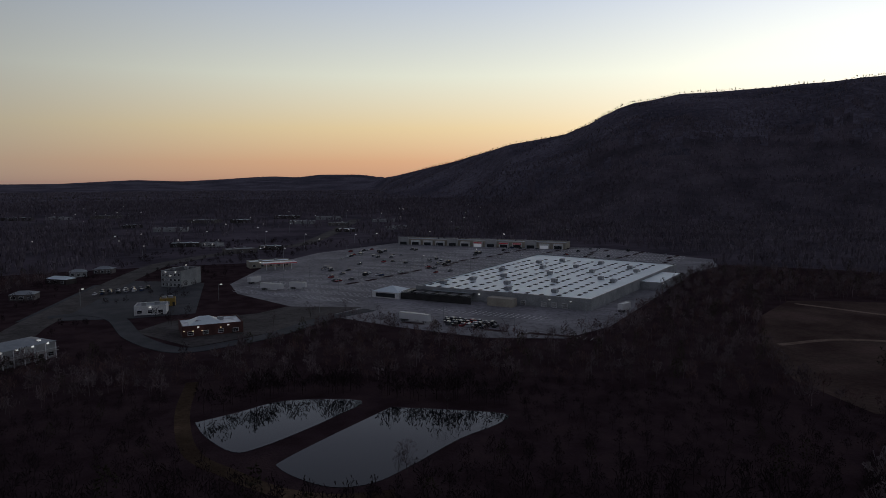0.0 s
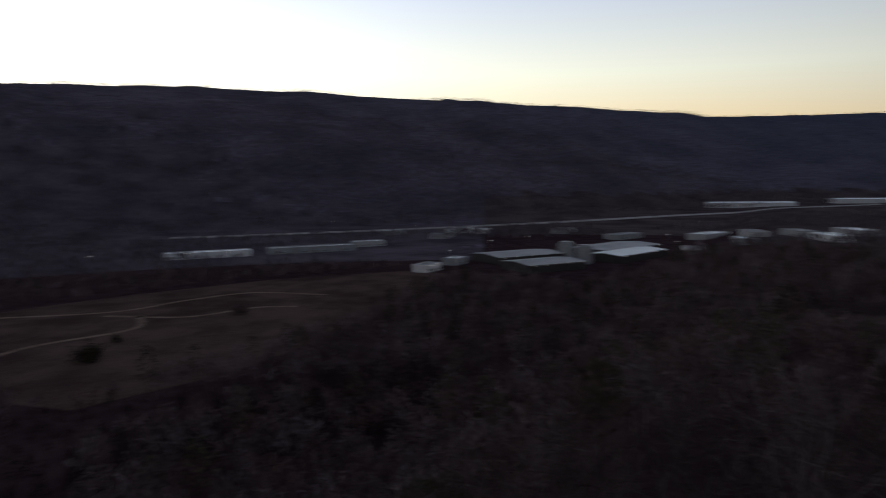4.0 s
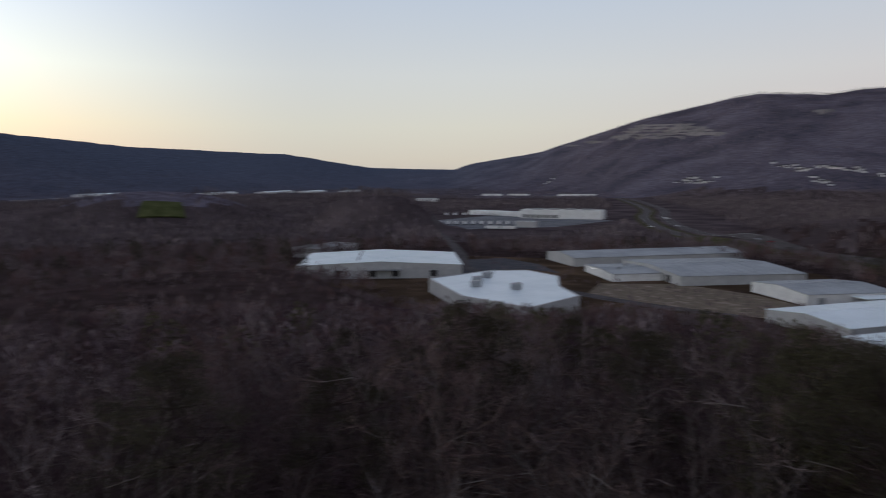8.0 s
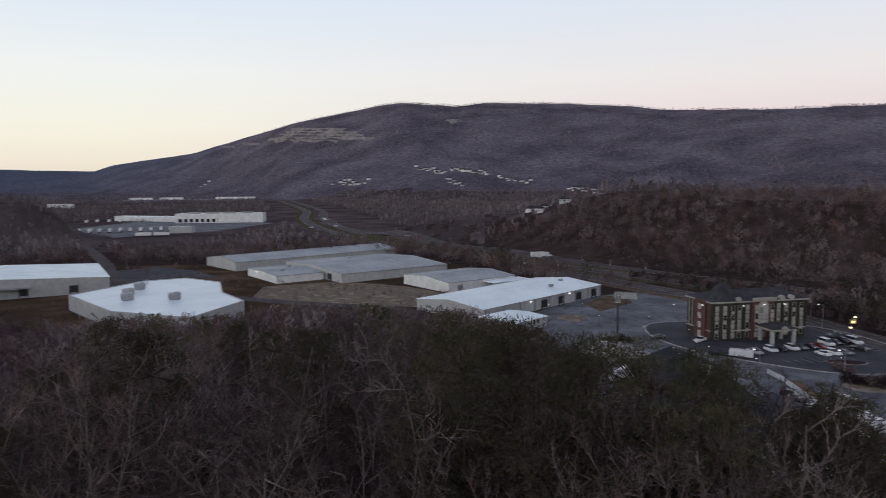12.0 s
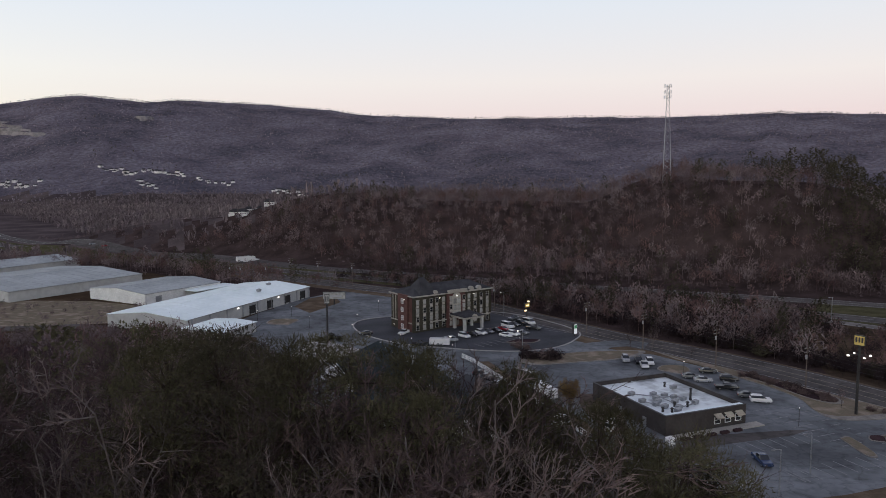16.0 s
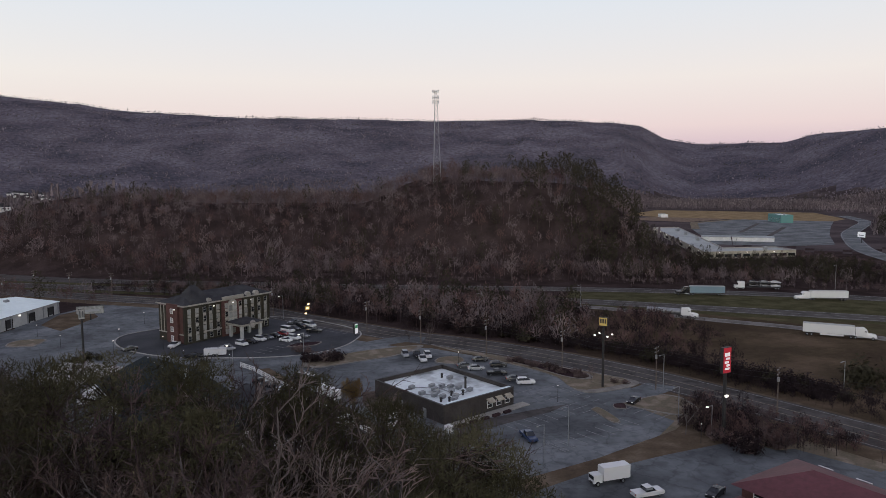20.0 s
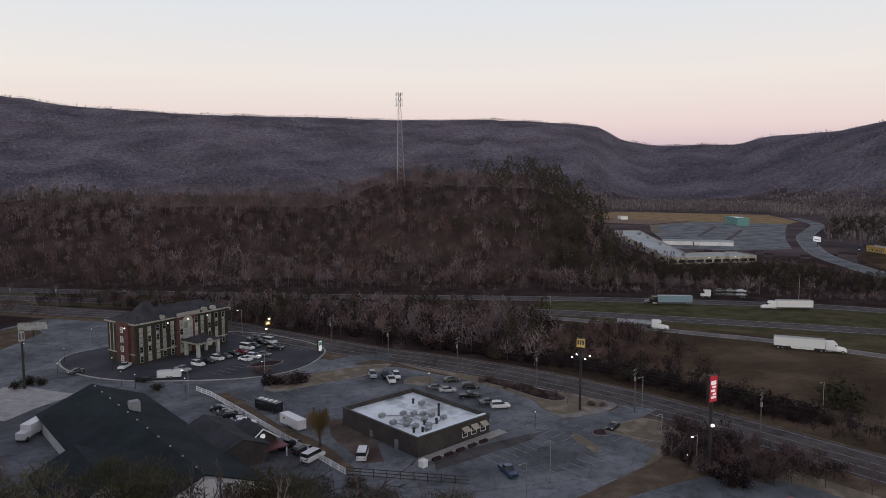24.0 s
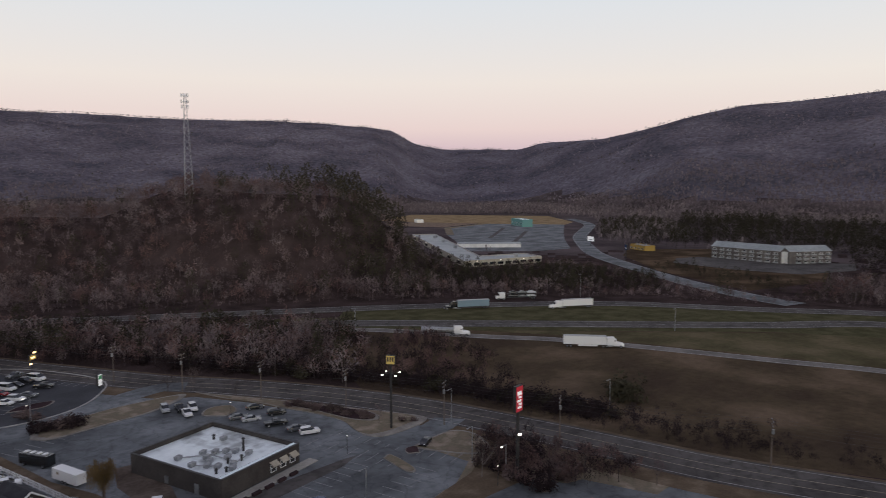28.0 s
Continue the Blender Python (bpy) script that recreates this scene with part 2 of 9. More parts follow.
M_METAL = material("galvanised_metal", (0.28, 0.29, 0.30), (0.40, 0.41, 0.42), 2, 0.45, 0.1, metal=0.7)
M_DARKMETAL = material("dark_painted_metal", (0.025, 0.024, 0.024), (0.045, 0.043, 0.042), 2, 0.5, 0.1)
M_POLE = material("weathered_wood_pole", (0.10, 0.08, 0.065), (0.16, 0.13, 0.11), 1, 0.9, 0.3)
M_BARK = material("grey_bark", (0.062, 0.049, 0.047), (0.120, 0.101, 0.094), 2, 0.95, 0.5, vary=0.5, spec=0.0)
M_PALEBARK = material("pale_grey_bark", (0.102, 0.088, 0.083), (0.184, 0.163, 0.155), 2, 0.95, 0.5, vary=0.4, spec=0.0)
M_PALETWIG = material("pale_bare_twigs", (0.111, 0.088, 0.084), (0.183, 0.150, 0.142), 3, 0.95, 0.0, vary=0.4, spec=0.0)
M_WILLOW = material("golden_twigs", (0.14, 0.095, 0.042), (0.22, 0.155, 0.072), 3, 0.95, 0.0, spec=0.0)
M_DARKTWIG = material("dark_bare_twigs", (0.058, 0.039, 0.041), (0.098, 0.070, 0.070), 3, 0.95, 0.0, vary=0.4, spec=0.0)
M_TWIG = material("bare_twigs", (0.092, 0.066, 0.062), (0.156, 0.119, 0.109), 3, 0.95, 0.0, vary=0.5, spec=0.0)
M_PINEBARK = material("dark_pine_bark", (0.035, 0.027, 0.023), (0.06, 0.047, 0.040), 1.5, 0.95, 0.4, spec=0.0)
M_TRIM = material("weathered_cream_trim", (0.30, 0.285, 0.25), (0.38, 0.36, 0.32), 4, 0.7, 0.15)
M_PINE = material("pine_needles", (0.055, 0.051, 0.030), (0.095, 0.088, 0.052), 2.5, 0.9, 0.3, vary=0.3, spec=0.0)
M_CEDAR = material("dark_evergreen", (0.035, 0.032, 0.022), (0.061, 0.055, 0.037), 2.5, 0.9, 0.3, vary=0.3, spec=0.0)
# darkened copy of the twigs: shade within the brush is put into its colour
M_SHADETWIG = material("dark_thicket", (0.026, 0.019, 0.020), (0.043, 0.032, 0.034), 4, 0.95, 0.0, spec=0.0)
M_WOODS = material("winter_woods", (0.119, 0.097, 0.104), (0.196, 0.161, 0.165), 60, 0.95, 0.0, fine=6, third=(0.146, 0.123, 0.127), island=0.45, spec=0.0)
M_VALLEY = material("valley_twigs", (0.093, 0.068, 0.070), (0.212, 0.166, 0.165), 13, 0.95, 0.0, fine=3, third=(0.130, 0.099, 0.100), island=0.25, spec=0.0)
M_VALLEY_PALE = material("pale_valley_twigs", (0.118, 0.096, 0.096), (0.223, 0.183, 0.181), 13, 0.95, 0.0, fine=3, island=0.2, spec=0.0)
M_VALLEY_RED = material("reddish_valley_twigs", (0.086, 0.053, 0.051), (0.165, 0.108, 0.100), 13, 0.95, 0.0, fine=3, island=0.2, spec=0.0)
# the purple-blue haze over the mountains is put into these two base colours
M_MOUNTAIN = material("wooded_mountainside", (0.088, 0.083, 0.103), (0.162, 0.149, 0.178), 150, 0.95, 1.0, fine=14, third=(0.128, 0.117, 0.142), grain=0.8, haze_blue=(0.098, 0.115, 0.153), spec=0.0)
M_MWOODS = material("mountain_twigs", (0.109, 0.096, 0.115), (0.224, 0.192, 0.215), 90, 0.95, 0.0, fine=5, third=(0.159, 0.135, 0.146), island=0.45, haze_blue=(0.099, 0.109, 0.133), spec=0.0)
M_FOREST = material("forest_floor", (0.038, 0.028, 0.026), (0.071, 0.051, 0.048), 12, 0.95, 0.8, fine=9, spec=0.0)
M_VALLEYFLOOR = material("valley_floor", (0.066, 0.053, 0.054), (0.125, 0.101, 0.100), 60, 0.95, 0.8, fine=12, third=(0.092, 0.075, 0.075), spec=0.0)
# valley ground and twigs on the afterglow side, backlit dimness put into the colour
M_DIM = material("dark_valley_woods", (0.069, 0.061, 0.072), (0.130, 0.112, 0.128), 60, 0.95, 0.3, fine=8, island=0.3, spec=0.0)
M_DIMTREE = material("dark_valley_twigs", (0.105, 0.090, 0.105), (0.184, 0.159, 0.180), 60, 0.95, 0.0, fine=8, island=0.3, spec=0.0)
M_ROCK = material("quarried_rock", (0.145, 0.140, 0.145), (0.246, 0.238, 0.242), 16, 0.95, 0.6, spec=0.0)
M_WATER = plain("still_water", (0.010, 0.013, 0.014), 0.03, spec=0.5)
M_WATER.node_tree.nodes["Principled BSDF"].inputs["IOR"].default_value = 1.33
M_GLASS = plain("dark_window_glass", (0.02, 0.024, 0.028), 0.08, spec=0.8)
M_CURTAIN = material("curtained_glass", (0.22, 0.22, 0.21), (0.36, 0.36, 0.34), 1.2, 0.35, 0.0, vary=0.35)
M_WHITE = plain("white_paint", (0.78, 0.78, 0.77), 0.45)
M_RUBBER = plain("rubber", (0.015, 0.015, 0.016), 0.8)
M_LAMP = plain("lit_lamp", (1.0, 0.93, 0.80), light=2.2)
M_LAMPWARM = plain("lit_warm_lamp", (1.0, 0.70, 0.34), light=2.6)
M_SIGNRED = plain("lit_red_sign", (0.42, 0.02, 0.035), light=0.30)
M_SIGNYEL = plain("lit_yellow_sign", (0.50, 0.36, 0.10), light=0.18)
M_SIGNWHITE = plain("lit_white_sign", (0.8, 0.8, 0.78), light=0.45)
M_SIGNGREEN = plain("green_sign_face", (0.05, 0.25, 0.10), light=0.2)
M_TEAL = plain("teal_panel", (0.10, 0.25, 0.24), 0.5)
M_YELLOW = plain("yellow_paint", (0.34, 0.22, 0.04), 0.5)

# ---- plan: bearings in degrees clockwise from +y ----
def sstep(a, b, v):
    q = np.clip((np.asarray(v, float) - a) / (b - a), 0, 1)
    return q * q * (3 - 2 * q)


# skyline: bearing, elevation seen from the camera's height, distance of the crest, distance of the foot
SKY = np.array([(-40, -0.2, 4500, 3300), (-28, -0.15, 4500, 3300), (-23, 0.12, 4600, 3300), (-19.5, 0.0, 4600, 3300), (-16, 0.2, 4600, 3300), (-13, 0.38, 4600, 3300), (-11, 0.3, 4600, 3300), (-9, 0.52, 4600, 3300), (-6, 0.5, 4600, 3300), (-4.6, 0.32, 4500, 3200), (-3.4, 0.3, 3700, 2200), (1.6, 1.5, 2900, 1700), (6.3, 2.9, 2300, 1200),
                (10.8, 3.7, 2200, 1050), (13.5, 4.8, 2150, 1000), (16, 5.9, 2100, 950), (19.4, 6.5, 2100, 950), (28.7, 6.9, 2100, 950),
                (35.4, 7.1, 2100, 950), (43.2, 7.4, 2100, 950), (57.7, 6.8, 2100, 1000), (73.9, 5.8, 2250, 1100), (83.6, 4.7, 2600, 1400),
                (94.4, 4.5, 2900, 1700), (101.8, 3.48, 3300, 2100), (108.8, 2.87, 3700, 2500), (112.2, 2.5, 3900, 2700), (123.9, 2.05, 4300, 3100), (127.4, 1.45, 4500, 3300),
                (130.5, 0.95, 4700, 3500), (137.3, 0.8, 4500, 3200), (138.7, 1.3, 4300, 3000), (144.3, 2.2, 3900, 2600), (148, 3.35, 3600, 2300),
                (152.3, 4.7, 3200, 1900), (158.8, 6.05, 3200, 1600), (160.5, 6.25, 3200, 1600), (165.2, 5.9, 3200, 1500), (167.2, 6.2, 3200, 1500), (174, 6.1, 3150, 1500), (181.4, 5.35, 3100, 1450),
                (191, 5.1, 2800, 1350), (206, 4.95, 2900, 1350), (216, 4.85, 2900, 1350), (220.6, 4.5, 2900, 1400), (222, 4.3, 2900, 1500),
                (224, 3.2, 3000, 1700), (226.5, 2.75, 3200, 1900), (232.4, 2.75, 3100, 1800), (234.2, 3.3, 2900, 1700), (239, 3.6, 2600, 1400), (242, 4.2, 2500, 1300), (245, 5.0, 2400, 1250),
                (249, 5.8, 2400, 1250), (253.5, 6.1, 2400, 1250), (258.5, 6.45, 2400, 1250), (275, 5.5, 2400, 1200), (295, 2.5, 3200, 1900), (320, -0.2, 4500, 3300)])


def skyline(b):
    b = (np.asarray(b, float) + 40) % 360 - 40
    return [np.interp(b, SKY[:, 0], SKY[:, k]) for k in (1, 2, 3)]


def wave(x, y, s, seed=0.0):
    """A smooth ripple in -1..1, of that wavelength."""
    k = 2 * math.pi / s
    return (np.sin(k * x + 1.3 + seed) * np.cos(0.83 * k * y + 0.4 * seed) + 0.6 * np.sin(1.9 * k * (0.6 * x + 0.8 * y) + 2.1 * seed)
            + 0.4 * np.sin(3.7 * k * (0.8 * x - 0.55 * y) + seed)) / 2


# wooded knolls: x, y, height, half length, half width, turn of the long axis in degrees
KNOLLS = [(-236, -385, 51, 86, 66, -30), (-87, -500, 37, 170, 70, -10), (60, -600, 22, 150, 70, 0), (545, -470, 34, 62, 62, 50), (900, -330, 17, 200, 110, 70), (800, -370, 22, 110, 80, 65),
          (1250, -950, 12, 300, 200, 40)]


# outline of the wooded hill under the flight, and its height
HILL = [(249, -206), (199, -184), (149, -168), (124, -182), (79, -202), (39.5, -221), (30, -203), (19, -168), (14, -150), (-1, -132), (-10, -118), (-24, -105), (-32, -92), (-38, -79), (-40, -64), (-41, -46), (-43, -10), (-38, 22), (10, 52), (90, 62), (190, 30), (280, -40), (300, -130)]
HILL_HEIGHT = 17.0


def hill(x, y):
    gap, within = np.full(np.shape(x), 1e9), np.zeros(np.shape(x), bool)
    for (x1, y1), (x2, y2) in zip(HILL, HILL[1:] + HILL[:1]):
        dx, dy = x2 - x1, y2 - y1
        t = np.clip(((x - x1) * dx + (y - y1) * dy) / (dx * dx + dy * dy), 0, 1)
        gap = np.minimum(gap, np.hypot(x - x1 - t * dx, y - y1 - t * dy))
        within ^= ((y1 > y) != (y2 > y)) & (x < (x2 - x1) * (y - y1) / (y2 - y1) + x1)
    return np.where(within, HILL_HEIGHT * sstep(0, 46, gap), 0.0)


def land(x, y):
    """The ground's height."""
    x, y = np.asarray(x, float), np.asarray(y, float)
    r, b = np.hypot(x, y), np.degrees(np.arctan2(x, y))
    z = -12.0 * sstep(20, 105, y) * (1 - sstep(900, 1600, r)) + hill(x, y)
    for kx, ky, h, la, wa, turn in KNOLLS:
        c, s = math.cos(radians(turn)), math.sin(radians(turn))
        u, v = ((x - kx) * c + (y - ky) * s) / la, (-(x - kx) * s + (y - ky) * c) / wa
        z = z + h * np.exp(-(u * u + v * v) ** 2.2)
    el, far, foot = skyline(b)
    q = np.clip((r - foot) / (far - foot), 0, 1)
    el, far, foot = skyline(b + 7 * q * (1 - q) ** 2 * wave(x, y, 900, 4.0))
    top = 52 + far * np.tan(np.radians(el)) - 4
    q = np.clip((r - foot) / (far - foot), 0, 1)
    rise = 0.25 * q + 0.75 * q * q * (3 - 2 * q)
    spur = 1 - 2 * np.abs(np.sin(np.radians(b) * 11 + 0.9 * wave(x, y, 1100, 1.0)))
    z = z + np.maximum(top, 4) * rise
    rough = sstep(0.02, 0.3, q) * (1 - 0.88 * sstep(0.8, 1.0, q))
    z = z + rough * (10 * wave(x, y, 520) + 7 * wave(x, y, 170, 2.0) + 10 * spur) * np.clip(top / 250, 0.1, 1)
    z = z - 0.05 * np.maximum(r - far, 0)
    return z


def mesh_from(name, verts, faces):
    me = bpy.data.meshes.new(name)
    verts, faces = np.asarray(verts, np.float32), np.asarray(faces, np.int32)
    k = faces.shape[1]
    me.vertices.add(len(verts))
    me.vertices.foreach_set("co", verts.ravel())
    me.loops.add(faces.size)
    me.loops.foreach_set("vertex_index", faces.ravel())
    me.polygons.add(len(faces))
    me.polygons.foreach_set("loop_start", np.arange(0, faces.size, k, dtype=np.int32))
    me.update(calc_edges=True)
    return me


def smooth(me):
    me.polygons.foreach_set("use_smooth", np.ones(len(me.polygons), bool))


rings = np.concatenate([np.arange(0, 30, 6) + 1.0, np.arange(30, 420, 7.5), 420 * 1.028 ** np.arange(0, 90)])
rings = np.append(rings[rings < 4850], 4900)
spokes = np.radians(np.arange(0, 360, 0.6))
rr, bb = np.meshgrid(rings, spokes, indexing="ij")
gx, gy = rr * np.sin(bb), rr * np.cos(bb)
gz = land(gx, gy)
NR, NS = gx.shape
ii, jj = np.meshgrid(np.arange(NR - 1), np.arange(NS), indexing="ij")
jn = (jj + 1) % NS
quads = np.stack([ii * NS + jj, (ii + 1) * NS + jj, (ii + 1) * NS + jn, ii * NS + jn], -1).reshape(-1, 4)[:, ::-1]
me = mesh_from("ground", np.stack([gx, gy, gz], -1).reshape(-1, 3), quads)
smooth(me)
me.materials.append(M_LITTER)
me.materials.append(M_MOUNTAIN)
me.materials.append(M_FOREST)
me.materials.append(M_DIM)
me.materials.append(M_VALLEYFLOOR)
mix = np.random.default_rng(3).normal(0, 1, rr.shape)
# outer edge of the sector that takes the backlit ground colour
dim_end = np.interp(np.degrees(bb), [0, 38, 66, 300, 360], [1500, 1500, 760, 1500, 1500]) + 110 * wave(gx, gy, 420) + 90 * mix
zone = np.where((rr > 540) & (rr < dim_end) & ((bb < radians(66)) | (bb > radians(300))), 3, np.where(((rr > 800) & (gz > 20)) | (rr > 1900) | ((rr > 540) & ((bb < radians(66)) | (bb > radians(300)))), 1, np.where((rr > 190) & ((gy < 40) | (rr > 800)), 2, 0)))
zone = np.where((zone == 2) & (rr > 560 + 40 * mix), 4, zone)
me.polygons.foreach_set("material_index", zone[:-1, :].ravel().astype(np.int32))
ground = tagged(new("ground", me), "brown leaf-littered ground rising to wooded mountains", "ground", kind="structure")

# ---- small makers ----
def box(bm, cx, cy, cz, sx, sy, sz, turn=0.0):
    """A box with its base at cz."""
    c, s = math.cos(radians(turn)), math.sin(radians(turn))
    vs = []
    for z in (cz, cz + sz):
        for px, py in ((-1, -1), (1, -1), (1, 1), (-1, 1)):
            x, y = px * sx / 2, py * sy / 2
            vs.append(bm.verts.new((cx + x * c - y * s, cy + x * s + y * c, z)))
    for f in ((3, 2, 1, 0), (4, 5, 6, 7), (0, 1, 5, 4), (1, 2, 6, 5), (2, 3, 7, 6), (3, 0, 4, 7)):
        bm.faces.new([vs[i] for i in f])
    return vs


def slab(bm, pts, z0, z1):
    """A prism on a flat outline."""
    area = sum(a[0] * b[1] - b[0] * a[1] for a, b in zip(pts, pts[1:] + pts[:1]))
    if area < 0:
        pts = pts[::-1]
    lo = [bm.verts.new((x, y, z0)) for x, y in pts]
    hi = [bm.verts.new((x, y, z1)) for x, y in pts]
    bm.faces.new(hi)
    bm.faces.new(lo[::-1])
    for i in range(len(pts)):
        j = (i + 1) % len(pts)
        bm.faces.new((lo[i], lo[j], hi[j], hi[i]))


def tube(bm, a, b, ra, rb, n=8):
    a, b = Vector(a), Vector(b)
    q = (b - a).to_track_quat("Z", "Y")
    rows = []
    for p, r in ((a, ra), (b, rb)):
        rows.append([bm.verts.new(p + q @ Vector((r * math.cos(2 * math.pi * k / n), r * math.sin(2 * math.pi * k / n), 0))) for k in range(n)])
    for k in range(n):
        j = (k + 1) % n
        bm.faces.new((rows[0][k], rows[0][j], rows[1][j], rows[1][k]))
    bm.faces.new(rows[0][::-1])
    bm.faces.new(rows[1])


def finish(bm, name, mat):
    me = bpy.data.meshes.new(name)
    bm.to_mesh(me)
    bm.free()
    for m in mat if isinstance(mat, (list, tuple)) else (mat,):
        me.materials.append(m)
    return me


def part(name, bm, mat, parent, label=""):
    me = finish(bm, name, mat) if isinstance(bm, bmesh.types.BMesh) else bm
    ob = new(name, me)
    ob.parent = parent
    return tagged(ob, label) if label else ob


def thing(name, x, y, z, turn, label, category, group="", kind=""):
    ob = new(name)
    ob.matrix_basis = pose(x, y, z, 0, 0, turn)
    ob.empty_display_size = 1
    return tagged(ob, label, category, group, kind)


def gz_at(x, y):
    return float(land(x, y))


def sheet(name, pts, mat, label, category, lift=0.06, thick=0.6, z=None):
    """Paving or turf laid on the ground along an outline."""
    z = gz_at(sum(p[0] for p in pts) / len(pts), sum(p[1] for p in pts) / len(pts)) if z is None else z
    bm = bmesh.new()
    slab(bm, [tuple(p) for p in pts], z - thick, z + lift)
    bmesh.ops.triangulate(bm, faces=[f for f in bm.faces if len(f.verts) > 4])
    return tagged(new(name, finish(bm, name, mat)), label, category, kind="structure")


def ribbon_points(line, width):
    line = [Vector(p[:2]) for p in line]
    left, right = [], []
    for i, p in enumerate(line):
        d = (line[min(i + 1, len(line) - 1)] - line[max(i - 1, 0)]).normalized()
        nrm = Vector((-d.y, d.x))
        left.append(p + nrm * width / 2)
        right.append(p - nrm * width / 2)
    return left, right


def dense(line, step=12.0):
    out = []
    for a, b in zip(line, line[1:]):
        n = max(1, int((Vector(b[:2]) - Vector(a[:2])).length / step))
        out += [tuple(Vector(a[:2]).lerp(Vector(b[:2]), k / n)) for k in range(n)]
    return out + [tuple(line[-1][:2])]


def curve(line, n=8):
    """A smooth line through the points."""
    p = [Vector(q) for q in line]
    p = [2 * p[0] - p[1]] + p + [2 * p[-1] - p[-2]]
    out = []
    for i in range(1, len(p) - 2):
        for k in range(n):
            t = k / n
            out.append(tuple(0.5 * (2 * p[i] + (p[i + 1] - p[i - 1]) * t + (2 * p[i - 1] - 5 * p[i] + 4 * p[i + 1] - p[i + 2]) * t * t
                                    + (3 * p[i] - p[i - 1] - 3 * p[i + 1] + p[i + 2]) * t ** 3)))
    return out + [tuple(line[-1])]


def ribbon(bm, line, width, lift, offset=0.0, thick=0.25, dash=0):
    """A strip that follows the land; offset shifts it sideways; dash: every second piece of so many steps is left out."""
    left, right = ribbon_points(line, 1.0)
    rows = []
    for p, q in zip(left, right):
        c, d = (p + q) / 2, (p - q)
        a, b = c + d * (offset + width / 2), c + d * (offset - width / 2)
        za, zb = gz_at(a.x, a.y) + lift, gz_at(b.x, b.y) + lift
        rows.append([(a.x, a.y, za), (b.x, b.y, zb), (b.x, b.y, zb - thick), (a.x, a.y, za - thick)])
    vs = [[bm.verts.new(v) for v in row] for row in rows]
    for i in range(len(vs) - 1):
        if dash and (i // dash) % 2:
            continue
        for k in range(4):
            j = (k + 1) % 4
            bm.faces.new((vs[i][k], vs[i][j], vs[i + 1][j], vs[i + 1][k]))


def road(name, line, width, mat, label, lift=0.12, category="road"):
    bm = bmesh.new()
    ribbon(bm, line, width, lift)
    return tagged(new(name, finish(bm, name, mat)), label, category, kind="structure")


def inside(x, y, pts):
    x, y = np.asarray(x, float), np.asarray(y, float)
    c = np.zeros(x.shape, bool)
    for (x1, y1), (x2, y2) in zip(pts, pts[1:] + pts[:1]):
        if y1 == y2:
            continue
        c ^= ((y1 > y) != (y2 > y)) & (x < (x2 - x1) * (y - y1) / (y2 - y1) + x1)
    return c

# ---- roads, lots, water ----
FRONTAGE = curve([(59.1, -405.1), (-0.5, -345), (-45.2, -298), (-70.0, -250), (-88.5, -213.5), (-101.0, -194.5), (-111.5, -176.5), (-119.5, -159.5), (-126.5, -140.5), (-131.0, -122.0), (-134.8, -104.0), (-138.0, -86.0), (-142.5, -64.0), (-156, -25), (-172, 20), (-180.1, 79.8)])
HIGHWAY_FAR = curve([(-395.1, 59.5), (-380, -0.5), (-361.9, -75.4), (-331.9, -125.4), (-299.8, -182.3), (-249.8, -229.2), (-200.9, -266.1), (-120.1, -319), (-60.3, -362), (-0.6, -405), (64.1, -452.1),
                     (123.7, -500.3), (188.4, -552.6), (248, -615.8), (332.4, -723.2), (426.7, -881.6), (526, -1082), (684.9, -1332.6), (893.5, -1643.6)])
HIGHWAY_NEAR = curve([(-366.1, 59.6), (-352, -0.4), (-332.9, -74.4), (-297.9, -111.3), (-262.8, -150.3), (-222.8, -195.2), (-176.9, -243.1), (-108.1, -294), (-46.3, -340), (11.4, -388), (69.1, -434.2),
                      (131.7, -482.4), (196.3, -530.6), (259.9, -590.9), (347.4, -701.3), (446.7, -861.7), (545.9, -1062.1), (704.8, -1312.8), (913.4, -1623.7)])
RAMP = curve([(-128, -273), (-152, -250), (-179.9, -222.1), (-201.8, -182.2), (-215.8, -160.2), (-227.9, -130.2), (-240.9, -88.3), (-250.9, -55.3), (-254, -0.3), (-255.1, 59.7)])
SIDE_ROAD = curve([(-357, -118), (-366, -143), (-393, -190), (-439.7, -250.4), (-491.7, -308.5), (-559.6, -362.6), (-639.6, -418.6), (-734.5, -470.7), (-829.5, -525.8), (-929.4, -620.9)])
PLANT_ROAD = curve([(696, -703.9), (579.7, -585.3), (477.2, -492.7), (393.7, -421.2), (320.1, -353.7), (268.4, -301.4), (223.6, -286.1), (183.8, -270.8), (139, -262.5), (94.2, -262.3)])
NORTH_ROAD = curve([(-150, 200), (-172, 280), (-178.2, 302.6), (-184.3, 341.1), (-193.6, 400.6), (-205.0, 485.3), (-206.2, 533.2), (-190.0, 589.5), (-159.4, 658.9), (-128, 712), (-120, 1086.9)])
STORE_ROAD = curve([(-181.2, 323.3), (-166.8, 330.9), (-147.4, 318.8), (-122.5, 280.6), (-96.7, 258.3), (-80.1, 268.1), (-66.1, 284.3), (-50.2, 316.0), (-31.2, 338.1)])
HOTEL_LOOP = curve([(-93, -203), (-86, -207), (-69.1, -203), (-49.1, -196), (-31.2, -198), (-8.3, -213), (5.6, -232), (12.6, -255), (7.6, -278), (-2.4, -296), (-20.3, -302), (-45.2, -298)])
VALLEY_ROAD = curve([(560, 640), (700, 520), (860, 400), (1025, 277), (1174, 160), (1330, 0), (1710, -290), (2066, -645), (2400, -1000)])

